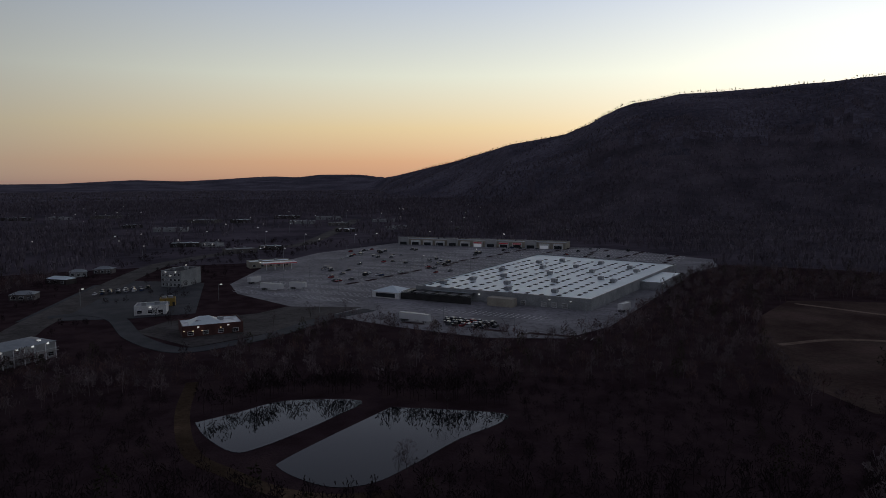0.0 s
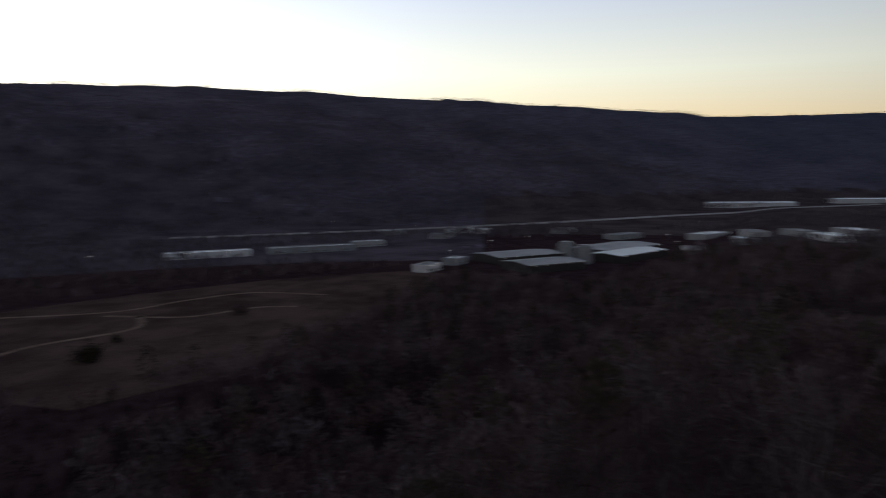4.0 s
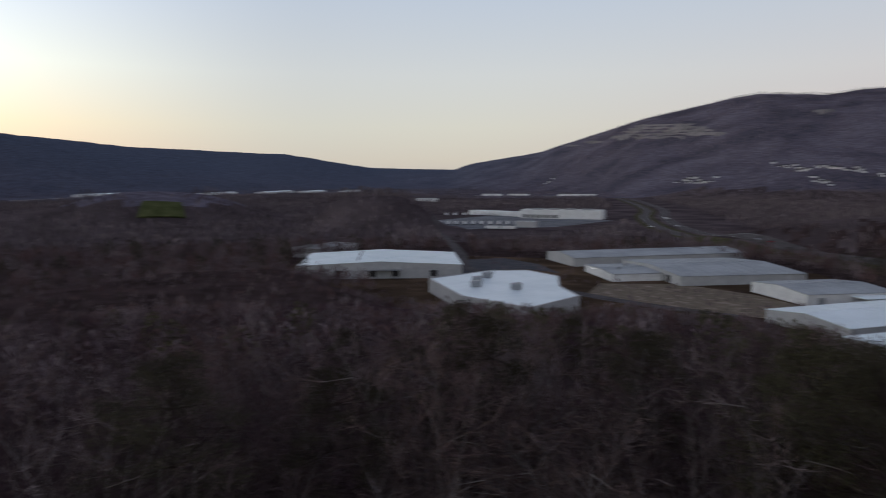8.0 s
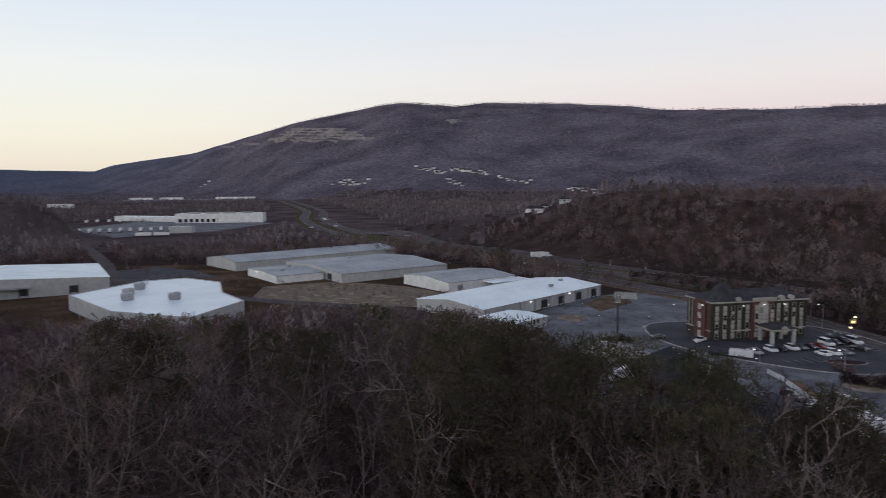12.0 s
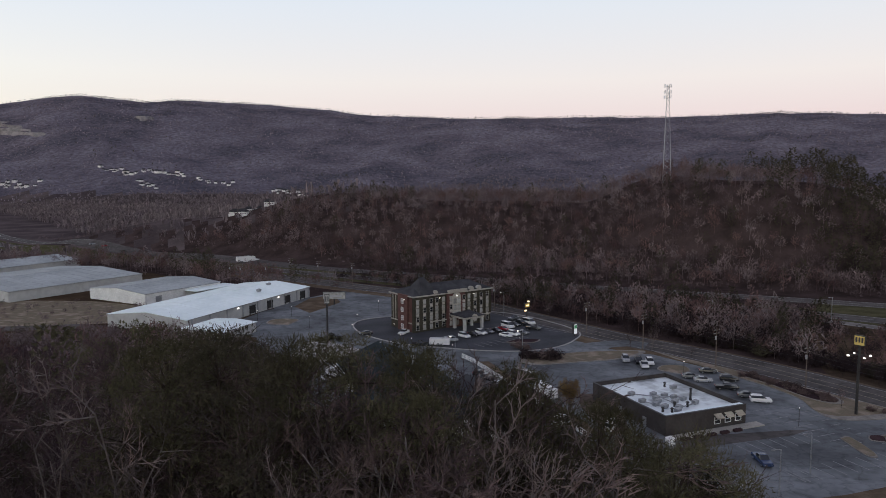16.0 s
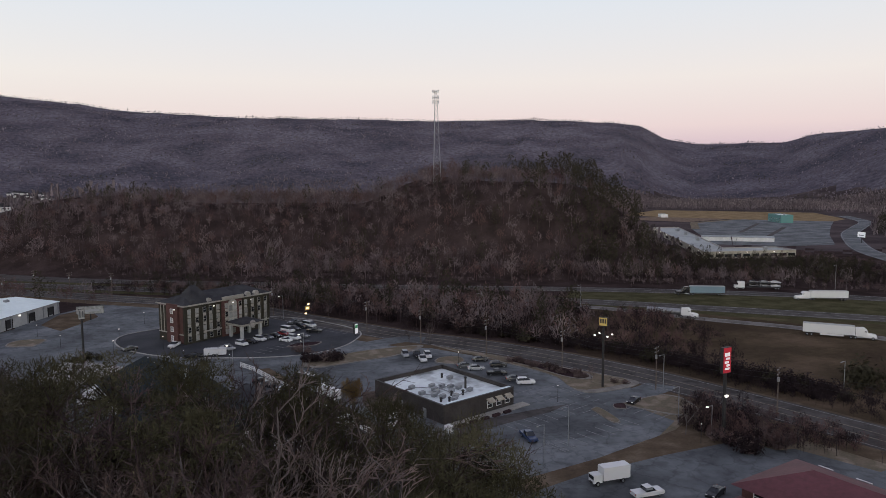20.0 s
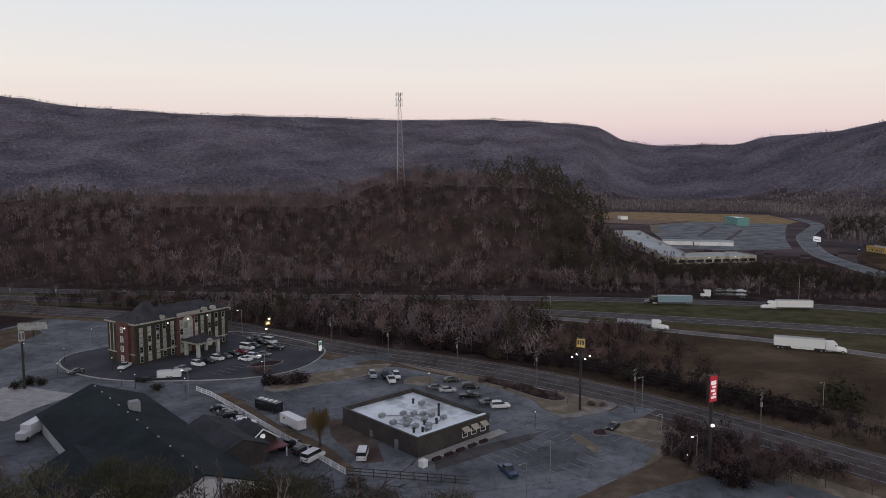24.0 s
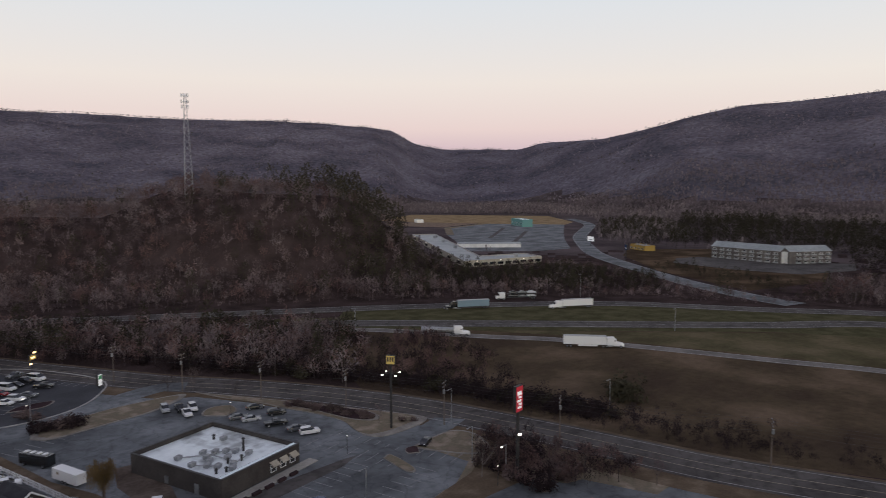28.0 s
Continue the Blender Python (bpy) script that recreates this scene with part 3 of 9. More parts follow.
bm = bmesh.new()
ribbon(bm, FRONTAGE, 22, 0.075, -2.5)
tagged(new("roadside_verge", finish(bm, "roadside_verge", M_VERGE)), "dull tan winter grass verges of the frontage road", "verge", kind="structure")
bm = bmesh.new()
ribbon(bm, FRONTAGE, 14.5, 0.12)
frontage_road = tagged(new("frontage_road", finish(bm, "frontage_road", M_ROAD)), "worn grey-brown frontage road with faded lines", "road", kind="structure")
far_lanes = road("highway_far", HIGHWAY_FAR, 13, M_ROAD, "grey divided highway carriageway with white edge lines")
near_lanes = road("highway_near", HIGHWAY_NEAR, 13, M_ROAD, "grey divided highway carriageway beside a grass median")
exit_ramp = road("exit_ramp", RAMP, 6.4, M_RAMP, "narrow pale grey-brown exit ramp down a grass bank", lift=0.15)
side_road = road("side_road", SIDE_ROAD, 15, M_ASPHALT, "pale grey side road curving into the valley", lift=0.16)
road("works_road", PLANT_ROAD, 8, M_ROAD, "grey industrial estate road")
north_road = road("north_road", NORTH_ROAD, 16, M_ROAD, "grey main road past small shops", lift=0.16)
store_road = road("store_road", STORE_ROAD, 8, M_DARKLOT, "grey entrance road to the shopping centre", lift=0.20)
road("hotel_loop_road", HOTEL_LOOP, 8, M_ASPHALT, "pale grey access road looping round the hotel", lift=0.14)
valley_road = road("valley_road", VALLEY_ROAD, 26, M_CONCRETE, "pale distant valley road", lift=0.8)
median = road("highway_median", HIGHWAY_NEAR, 26, M_GREEN, "mown green grass median and verge of the highway", lift=0.05, category="verge")
bm = bmesh.new()
for k in (-1.9, 1.7):
    ribbon(bm, FRONTAGE, 0.2, 0.135, k, 0.1)
part("centre_line", bm, M_YELLOW_LINE, frontage_road)
for parent, line, spec in ((frontage_road, FRONTAGE, ((-6.2, 0), (6.2, 0))), (far_lanes, HIGHWAY_FAR, ((-5.2, 0), (5.2, 0), (0, 1))),
                           (near_lanes, HIGHWAY_NEAR, ((-5.2, 0), (5.2, 0), (0, 1))), (exit_ramp, RAMP, ((-2.8, 0), (2.8, 0))), (side_road, SIDE_ROAD, ((-6.6, 0), (6.6, 0)))):
    for off, dash in spec:
        bm = bmesh.new()
        ribbon(bm, dense(line, 3.0) if dash else line, 0.24, 0.135 + (0.04 if parent in (side_road, exit_ramp) else 0), off, 0.1, dash=1 if dash else 0)
        part("lane_line" if dash else "edge_line", bm, M_FADED if dash or parent is frontage_road else M_PAINT_LINE, parent)

POND_A = curve([(-63.3, 179), (-54.2, 186.8), (-43, 196.7), (-21, 196.3), (-27.2, 182.4), (-33.4, 172.5), (-41.6, 161.6), (-47.6, 158.7), (-57.4, 168.9), (-63.3, 179)], 4)[:-1]
POND_B = curve([(-12.1, 190.2), (2.9, 188), (19.7, 183.7), (16.6, 175.8), (6.5, 165.9), (-5.7, 149.1), (-12.9, 141.2), (-20.9, 139.3), (-28.8, 143.5), (-34.7, 149.5), (-34.7, 153.5), (-25.4, 169.4), (-12.1, 190.2)], 4)[:-1]
STORE_LOT = [(-125.5, 426), (-111.1, 389.7), (-85.5, 362.3), (-43.2, 318.7), (-16.5, 298.3), (21.1, 275.7), (53, 273.3), (77.2, 295.9), (125.3, 376.3), (180.5, 469.5), (208.9, 500.2), (222.5, 542), (159.2, 637.8),
             (-37.4, 700.6), (-101.8, 605.6), (-125.1, 522)]
HOTEL_LOT = curve([(-15.7, -262.3), (-6.0, -258.1), (-2.0, -249.7), (-3.4, -238.0), (-8.9, -226.5), (-18.0, -216.5), (-31.3, -208.8), (-44.8, -203.2), (-55.7, -202.2), (-65.0, -205.6), (-72.9, -213.4), (-78.4, -224.3), (-75.0, -240.0), (-62.1, -262.0), (-38.0, -272.0), (-15.7, -262.3)], 4)[:-1]
RESTO_LOT = [(-45.1, -196), (-57.1, -190), (-79, -198), (-90, -192), (-98, -176), (-106.9, -146.1), (-115.9, -134.1), (-118.9, -126.1), (-107.9, -121.1), (-108.9, -108.1), (-97.9, -102.1),
             (-66, -110), (-48, -124), (-42.1, -160)]
RED_LOT = [(-64, -99), (-99.9, -99.1), (-112.9, -92.1), (-117.9, -70.1), (-122, -30.1), (-80, -20), (-66, -60)]
ROOF_LOT = [(9.6, -215), (-30.2, -194), (-38.1, -176), (-48, -128), (-32.1, -116), (-12.1, -124), (-0.2, -138), (13.7, -156), (19.6, -190)]
WORKS_LOT = [(19.5, -300), (-4.4, -300), (-8.3, -262), (3.6, -240), (29.5, -232.1), (45.4, -252.1), (33.4, -282.1)]
DEVELOPED = [(30, -205), (20, -170), (16, -152), (0, -134), (-10, -120), (-24, -107), (-33, -94), (-39, -80), (-41, -66), (-42, -30), (-135, -20), (-125, -88), (-112, -140),
             (-93, -200), (-75, -235), (-50, -290), (0, -330), (30, -300)]
sheet("lot_aprons", DEVELOPED, M_ASPHALT, "worn grey asphalt aprons between the car parks", "car park", 0.03)
sheet("restaurant_forecourt", [(-121.2, 312.4), (-126.9, 290.4), (-92.8, 262.7), (-67.2, 289.4), (-48.0, 326.9), (-36.2, 345.1), (-74.0, 348.2), (-84.8, 330.1), (-98.1, 322.6)], M_ROAD, "dim grey asphalt round the brick restaurant", "car park", 0.15)
tagged(sheet("store_car_park", STORE_LOT, M_STORELOT, "huge worn grey asphalt car park with white bays", "car park"), kind="structure")
bm = bmesh.new()
ribbon(bm, HOTEL_LOT + HOTEL_LOT[:2], 0.45, 0.24, thick=0.2)
tagged(new("hotel_kerb", finish(bm, "hotel_kerb", M_CONCRETE)), "pale concrete kerb round the hotel car park", "kerb", kind="structure")
sheet("hotel_car_park", HOTEL_LOT, M_DARKLOT, "dark sealed asphalt car park round the hotel", "car park", 0.10)
sheet("restaurant_car_park", RESTO_LOT, M_ASPHALT, "worn blue-grey asphalt restaurant car park", "car park", 0.10)
sheet("motel_yard", RED_LOT, M_ASPHALT, "worn dark asphalt yard beside the red-roofed motel", "car park", 0.09)
sheet("lodge_yard", ROOF_LOT, M_ASPHALT, "grey patched asphalt yard round the green-roofed building", "car park", 0.08)
sheet("works_yard", WORKS_LOT, M_ASPHALT, "pale asphalt yard beside the white warehouse", "car park", 0.08)
sheet("dirt_apron", [(-55.7, -158.5), (-60.1, -157.9), (-60.0, -141.5), (-57.0, -130.5), (-53.0, -131.5), (-52.8, -137.8), (-52.6, -149.0)], M_APRON, "bare tan dirt behind the restaurant", "yard", 0.112)
sheet("fence_verge", [(-36.2, -193.5), (-40.0, -191.8), (-42.6, -175.0), (-44.8, -160.5), (-48.8, -149.0), (-50.2, -140.4), (-50.6, -129.9), (-48.6, -129.0), (-46.0, -140), (-43.4, -153), (-40.7, -167.4), (-37.6, -182.0)], M_VERGE, "tan winter grass along the picket fence", "verge", 0.118)
sheet("front_path", [(-66.5, -127.8), (-91.2, -128.2), (-94.8, -127.8), (-89.3, -125.4), (-63.7, -121.5)], M_ROAD, "dark worn paving before the restaurant", "path", 0.118)
for outline in (POND_A, POND_B):
    sheet("pond", outline, M_WATER, "still dark retention pond mirroring the evening sky", "pond", 0.10)
road("pond_track", curve([(-76.7, 216.2), (-69.2, 186.1), (-57.6, 158.9), (-44.8, 146.7), (-31.9, 137.5), (-20, 134.3), (-7.9, 136.1)]), 4, M_FIELD, "pale dirt track round the retention ponds", 0.05, "track")
FIELD = [(185.8, 355.5), (214.7, 353.2), (270.4, 338.6), (350.7, 305.8), (423.8, 247.3), (421.3, 209.5), (342.2, 194.2), (238, 171.2), (169.1, 168.9), (120.4, 181.4), (114.9, 213.5), (127.6, 261.3), (154.3, 317.9)]
sheet("field", FIELD, M_MEADOW, "rough brown winter field with dirt patches", "field", 0.05)
for line in ([(185.7, 347.5), (226.9, 303.1), (266.7, 295.7), (302.5, 280.3), (313.8, 237.3)], [(217.9, 297.2), (233.3, 259.1), (265, 246.8), (277.8, 228.7)], [(133.5, 260.2), (163.6, 267.9), (203.3, 259.4), (225.6, 282.1)]):
    road("field_track", curve(line), 3.2, M_DIRT, "pale bare dirt track across the field", 0.09, "track")
sheet("bank", [(-125.5, 426), (-111.1, 389.7), (-85.5, 362.3), (-74.7, 350.9), (-85.1, 334), (-98.3, 324.5), (-120, 331.9), (-134.2, 382.1)], M_LITTER, "dim grass bank beside the car park", "lawn", 0.05)
sheet("yard_verge", [(-61, -93), (-75, -95), (-94, -95), (-111, -94), (-118, -100), (-111, -107), (-105, -104), (-81, -99.5), (-63, -98)], M_VERGE, "tan grass strip between the two car parks", "verge", 0.125)
VERGE = [(-121, -124), (-108, -118), (-104.5, -107.5), (-98, -103), (-80, -99), (-62, -99), (-62, -94), (-90, -95.5), (-118, -86), (-122, -72), (-134, -72), (-130.5, -95), (-125, -118)]
sheet("verge", VERGE, M_DRYGRASS, "straw-coloured winter grass verge", "verge", 0.07)
BANK = [(-149.9, -215.1), (-174.9, -240.1), (-204.8, -212.2), (-237.8, -172.2), (-271.9, -140.3), (-309.9, -95.4), (-330, -40.4), (-340.1, 59.6), (-185.1, 59.8), (-176, -0.2), (-151.9, -62.2), (-134.9, -100.1), (-119.9, -150.1)]
sheet("highway_bank", BANK, M_BANK, "rough brown grass bank between the frontage road and the highway", "bank", 0.04)
sheet("ramp_field", [(-203, -199), (-222, -166), (-234, -131), (-247, -88), (-257, -55), (-260, 0), (-262, 55), (-345, 55), (-334, -5), (-317, -70), (-285, -104), (-252, -140), (-225, -172)], M_RAMPGRASS, "olive and tan winter grass between the ramp and the highway", "field", 0.062, z=gz_at(-240, -140))
ESTATE = [(298.8, -191.9), (248.8, -206.5), (198.9, -186.1), (149.1, -170.8), (124.2, -185.6), (79.3, -205.3), (39.5, -225.1), (20, -232), (25, -310), (59.2, -345.1), (108.9, -410.3), (178.5, -440.6), (248.3, -381.1), (343.1, -332), (368.4, -252.3)]
sheet("estate_ground", ESTATE, M_FIELD, "brown winter grass and gravel round the warehouses", "yard", 0.02)
sheet("works_field", [(163.9, -262.7), (129, -262.5), (74.3, -268.2), (59.3, -285.1), (111, -318.3), (148.8, -325.5), (178.7, -300.8)], M_DRYGRASS, "dry brown grass between the warehouses", "lawn", 0.05)
sheet("works_field", [(298.8, -197.9), (248.7, -213.5), (213.7, -236.2), (203.7, -263), (223.6, -283.1), (243.5, -271.3), (268.7, -226.6)], M_FIELD, "bare brown yard in front of the long warehouse", "yard", 0.05)
sheet("works_lot", [(295.8, -329.2), (283.7, -355.3), (246.6, -343.5), (214.6, -318.5), (237.9, -320.9), (247.1, -309.0), (237.8, -284.4), (242.9, -269.7)], M_DARKLOT, "dark asphalt lot between the white-roofed halls", "car park", 0.09)
sheet("side_lot", [(-440, -400), (-480, -360), (-520, -352), (-600, -412), (-700, -480), (-800, -545), (-740, -640), (-640, -620), (-560, -540)], M_ASPHALT, "pale grey car park beyond the highway", "car park", 0.06)
sheet("dirt_lot", [(-645, -628), (-738, -648), (-698, -738), (-615, -718)], M_DIRT, "bare brown dirt lot beside the far car park", "yard", 0.10)
sheet("lot_verge", [(-560, -540), (-640, -620), (-740, -640), (-745, -632), (-640, -608), (-566, -534)], M_DRYGRASS, "dry grass strip behind the far car park", "verge", 0.12)
sheet("lot_island", [(-520, -420), (-660, -508), (-662, -504), (-522, -416)], M_ROAD, "darker patched strip across the far car park", "car park", 0.14)
sheet("lot_island", [(-560, -480), (-690, -566), (-692, -562), (-562, -476)], M_ROAD, "darker patched strip across the far car park", "car park", 0.14)
sheet("side_field", [(-800, -545), (-860, -570), (-980, -700), (-850, -900), (-690, -800), (-700, -740), (-740, -640)], M_STRAW, "yellow-tan dry field at the far end of the car park", "field", 0.14)
sheet("shop_lot", [(-385, -150), (-430, -225), (-500, -290), (-545, -310), (-600, -262), (-560, -190), (-540, -150), (-450, -130)], M_FIELD, "brown grass and gravel forecourt beside the side road", "yard", 0.06)
sheet("motel_forecourt", [(-480, -238), (-470, -190), (-475, -150), (-520, -130), (-560, -140), (-540, -180), (-530, -240), (-510, -250)], M_ROAD, "narrow grey forecourt of the apartment blocks", "car park", 0.1)
sheet("plant_yard", [(473.1, -532.5), (599.7, -578.4), (636, -803.2), (606, -832.9), (436.9, -761.8), (427.1, -622)], M_ASPHALT, "grey lorry yard of the distant works", "yard", 0.08)
sheet("town_lot", [(-190.3, 312.9), (-140.2, 320.2), (-115, 331.8), (-143.5, 432.2), (-193.3, 443), (-208.6, 423.2)], M_DARKLOT, "dim grey shop forecourts beside the main road", "car park", 0.09)

CLEAR = [STORE_LOT, HOTEL_LOT, RESTO_LOT, RED_LOT, ROOF_LOT, WORKS_LOT, FIELD, VERGE, BANK,
         [(-74.9, 206.2), (-16.9, 202.3), (24.8, 191.7), (20.5, 171.7), (-6, 132.1), (-32, 130.5), (-57.7, 150.9), (-77.3, 181.2)],
         [(-236, 263.6), (-96.5, 231.5), (-55.9, 270.9), (-43.2, 318.7), (-85.5, 362.3), (-125.5, 426), (-123.1, 521.9), (-101.8, 605.6), (-49.1, 720.8), (-186.3, 902.9), (-249.3, 703.9)],
         [(29.6, -205.1), (19.7, -170), (15.7, -152), (-0.2, -134), (-10.1, -120), (-24, -107), (-33, -94), (-39, -80), (-41, -66), (-42, -30), (-150, 29.8), (-179.9, -60.2), (-96, -210), (-50.2, -300), (29.4, -340.1)],
         [(298.8, -191.9), (248.8, -206.5), (198.9, -186.1), (149.1, -170.8), (124.2, -185.6), (79.3, -205.3), (39.5, -225.1), (-0.3, -235), (-5.4, -310), (59.2, -345.1), (108.9, -410.3), (178.5, -440.6), (248.3, -381.1), (343.1, -332), (368.4, -252.3)],
         [(327.9, -401.7), (477.3, -472.7), (636.7, -563.7), (715.6, -853.7), (556, -962.3), (416.9, -821.6), (327.7, -521.4)],
         [(198.4, -500.6), (317.6, -601.2), (496.5, -852.1), (635.4, -1102.6), (953.2, -1604), (873.5, -1683.4), (496.1, -1111.8), (367, -901.2), (218.1, -640.6)],
         [(994.5, -965.7), (1173.8, -1086.8), (1073.2, -1335.5), (873.9, -1403.8), (754.5, -1363.1), (894.2, -1184.4)],
         [(-400, -410), (-425, -300), (-360, -120), (-450, -110), (-590, -120), (-620, -170), (-570, -260), (-560, -320), (-620, -392), (-800, -500), (-960, -600), (-990, -680), (-850, -900), (-600, -740), (-520, -570)],
         [(371.1, 106.4), (480.8, 85.6), (700.5, 54), (761.5, 152.9), (643.5, 323.1), (436, 474.6), (395.9, 465), (432.9, 255.2)],
         [(560.5, 55.1), (599.9, -14.8), (719.5, -65.5), (900.5, 52.3), (801.9, 192.4), (651.3, 133.9)]]
PINE_HILL = [(-548, -318), (-560, -260), (-620, -252), (-590, -150), (-545, -140), (-455, -112), (-420, -84), (-425, -30), (-700, -20), (-1000, -190), (-1000, -470), (-830, -400), (-655, -296)]
CLEARLINES = [(FRONTAGE, 12), (HIGHWAY_FAR, 20), (HIGHWAY_NEAR, 21), (RAMP, 9), (SIDE_ROAD, 14), (PLANT_ROAD, 9), (NORTH_ROAD, 14), (STORE_ROAD, 8), (HOTEL_LOOP, 7), (VALLEY_ROAD, 75)]


TERRACE = [(1390, -1585), (1075, -1765), (1095, -1800), (1410, -1620)]
sheet("depot_terrace", TERRACE, M_CONCRETE, "pale distant terrace in front of the depots", "yard", 0.3)
CLEAR.append([(1410, -1620), (1330, -1500), (1000, -1690), (1095, -1810)])
MEDIAN = [(-395, 60), (-352, -80), (-300, -182), (-250, -229), (-201, -266), (-177, -243), (-223, -195), (-263, -150), (-340, 0), (-360, 60)]
CLEAR.append(MEDIAN)
# open fields before the valley road and the far halls, and the meadow
CLEAR.append([(1025, 277), (1174, 160), (1330, 0), (1500, -130), (1150, -100), (1000, 0), (880, 120), (760, 205)])
CLEAR.append([(1500, -850), (2330, -1000), (2240, -1500), (2160, -1760), (1500, -1220)])
CLEAR.append([(790, -420), (960, -420), (990, -320), (880, -270), (770, -330)])
sheet("median_grass", MEDIAN, M_GREEN, "olive winter grass between the carriageways", "verge", 0.07)
CLEAR.append([(-345, -322), (-420, -298), (-434, -336), (-397, -346), (-524, -512), (-490, -538)])
sheet("lot_entrance", [(-103, -136), (-105, -131), (-115, -130.2), (-123.5, -132.4), (-128, -126), (-121, -123.9), (-109, -122.9), (-104, -123)], M_ASPHALT, "worn blue-grey asphalt drive between the car park and the road", "car park", 0.124)
sheet("rubble_lot", [(12, -226), (5, -228), (-4, -223), (-7, -211), (4, -202), (10, -195), (18, -205)], M_CONCRETE, "pale broken concrete and dirt lot", "yard", 0.13)
sheet("road_island", [(17, -309), (7, -318), (3, -298), (8, -287), (15, -275), (22, -290)], M_VERGE, "tan grass at the road bend", "verge", 0.13)


def wooded(x, y):
    ok = np.ones(x.shape, bool)
    for poly in CLEAR:
        ok &= ~inside(x, y, [tuple(p) for p in poly])
    for line, w in CLEARLINES:
        for (x1, y1), (x2, y2) in zip(line, line[1:]):
            dx, dy = x2 - x1, y2 - y1
            t = np.clip(((x - x1) * dx + (y - y1) * dy) / (dx * dx + dy * dy), 0, 1)
            ok &= np.hypot(x - x1 - t * dx, y - y1 - t * dy) > w
    return ok

# ---- trees ----
class Soup:
    """Triangles gathered as arrays."""

    def __init__(self):
        self.v, self.f = [], []

    def rod(self, a, b, ra, rb, n=3):
        d = (b - a).normalized()
        u = d.orthogonal().normalized()
        w = d.cross(u)
        k0 = len(self.v)
        ang = [2 * math.pi * k / n for k in range(n)]
        self.v += [a + (u * math.cos(q) + w * math.sin(q)) * ra for q in ang]
        if rb <= 0:
            self.v.append(b)
            self.f += [(k0 + k, k0 + (k + 1) % n, k0 + n) for k in range(n)]
            return
        self.v += [b + (u * math.cos(q) + w * math.sin(q)) * rb for q in ang]
        for k in range(n):
            j = (k + 1) % n
            self.f += [(k0 + k, k0 + j, k0 + n + j), (k0 + k, k0 + n + j, k0 + n + k)]

    def tri(self, a, b, c):
        k = len(self.v)
        self.v += [a, b, c]
        self.f.append((k, k + 1, k + 2))

    def arrays(self):
        return np.array([tuple(p) for p in self.v], np.float32), np.array(self.f, np.int32)

    def mesh(self, name, mat):
        me = mesh_from(name, *self.arrays())
        me.materials.append(mat)
        return me


def turned(rng, d, spread):
    """A direction that leans off d by about spread degrees."""
    side = d.orthogonal().normalized()
    side.rotate(Matrix.Rotation(rng.uniform(0, 2 * math.pi), 3, d))
    q = radians(spread)
    return (d * math.cos(q) + side * math.sin(q)).normalized()


def bare_tree(seed, h, stems=5, boughs=7, twigs=6, fine=6, wide=1.0):
    """Trunk with forking stems, and the crown of boughs and twigs, of a leafless broadleaf tree with a broad dome."""
    rng = random.Random(seed)
    trunk, crown = Soup(), Soup()
    fork = h * rng.uniform(0.22, 0.36)
    p, r = Vector((0, 0, -0.5)), h * 0.011
    d = Vector((rng.uniform(-.07, .07), rng.uniform(-.07, .07), 1)).normalized()
    for k in range(3):
        d = turned(rng, d, rng.uniform(1, 5))
        q = p + d * (fork + 0.5) / 3
        trunk.rod(p, q, r, r * 0.9, 6)
        p, r = q, r * 0.9
    turn0 = rng.uniform(0, 6.28)
    for k in range(stems):
        a = turn0 + 6.283 * k / stems + rng.uniform(-.4, .4)
        lean = radians(rng.uniform(18, 48) * wide) if k else radians(rng.uniform(0, 9))
        sd = Vector((math.sin(lean) * math.cos(a), math.sin(lean) * math.sin(a), math.cos(lean)))
        ln = (h - fork) * rng.uniform(0.68, 0.9) / (1 + 0.2 * lean)
        q, sr, n = p - d * rng.uniform(0, 0.25) * fork, r * rng.uniform(0.55, 0.75), 5
        for m in range(n):
            sd = (turned(rng, sd, rng.uniform(3, 11)) + Vector((0, 0, 0.07))).normalized()
            e = q + sd * ln / n
            trunk.rod(q, e, sr, sr * 0.76, 4)
            for b in range(max(1, round(boughs / n + (0.4 if m > 1 else -0.5)))):
                bd = (turned(rng, sd, rng.uniform(36, 72)) + Vector((0, 0, 0.06))).normalized()
                bl = ln * rng.uniform(0.26, 0.42) * (1.15 - 0.12 * m)
                o = q.lerp(e, rng.uniform(0, 1))
                mid = o + bd * bl * 0.5
                bd2 = (turned(rng, bd, rng.uniform(6, 18)) + Vector((0, 0, 0.14))).normalized()
                be = mid + bd2 * bl * 0.5
                br = max(sr * 0.42, 0.035)
                trunk.rod(o, mid, br, br * 0.7, 3)
                crown.rod(mid, be, br * 0.7, 0.018, 3)
                for t in range(twigs):
                    u = rng.uniform(0.2, 1)
                    o2 = o.lerp(mid, u * 2) if u < 0.5 else mid.lerp(be, u * 2 - 1)
                    td = (turned(rng, bd2, rng.uniform(22, 60)) + Vector((0, 0, 0.08))).normalized()
                    te = o2 + td * bl * rng.uniform(0.3, 0.55)
                    crown.rod(o2, te, 0.024, 0, 3)
                    for f in range(fine):
                        o3 = o2.lerp(te, rng.uniform(0.25, 0.95))
                        td3 = turned(rng, td, rng.uniform(18, 48))
                        w = td3.orthogonal().normalized() * 0.021
                        crown.tri(o3 - w, o3 + w, o3 + td3 * bl * rng.uniform(0.14, 0.3))
            q, sr = e, sr * 0.76
    return trunk, crown


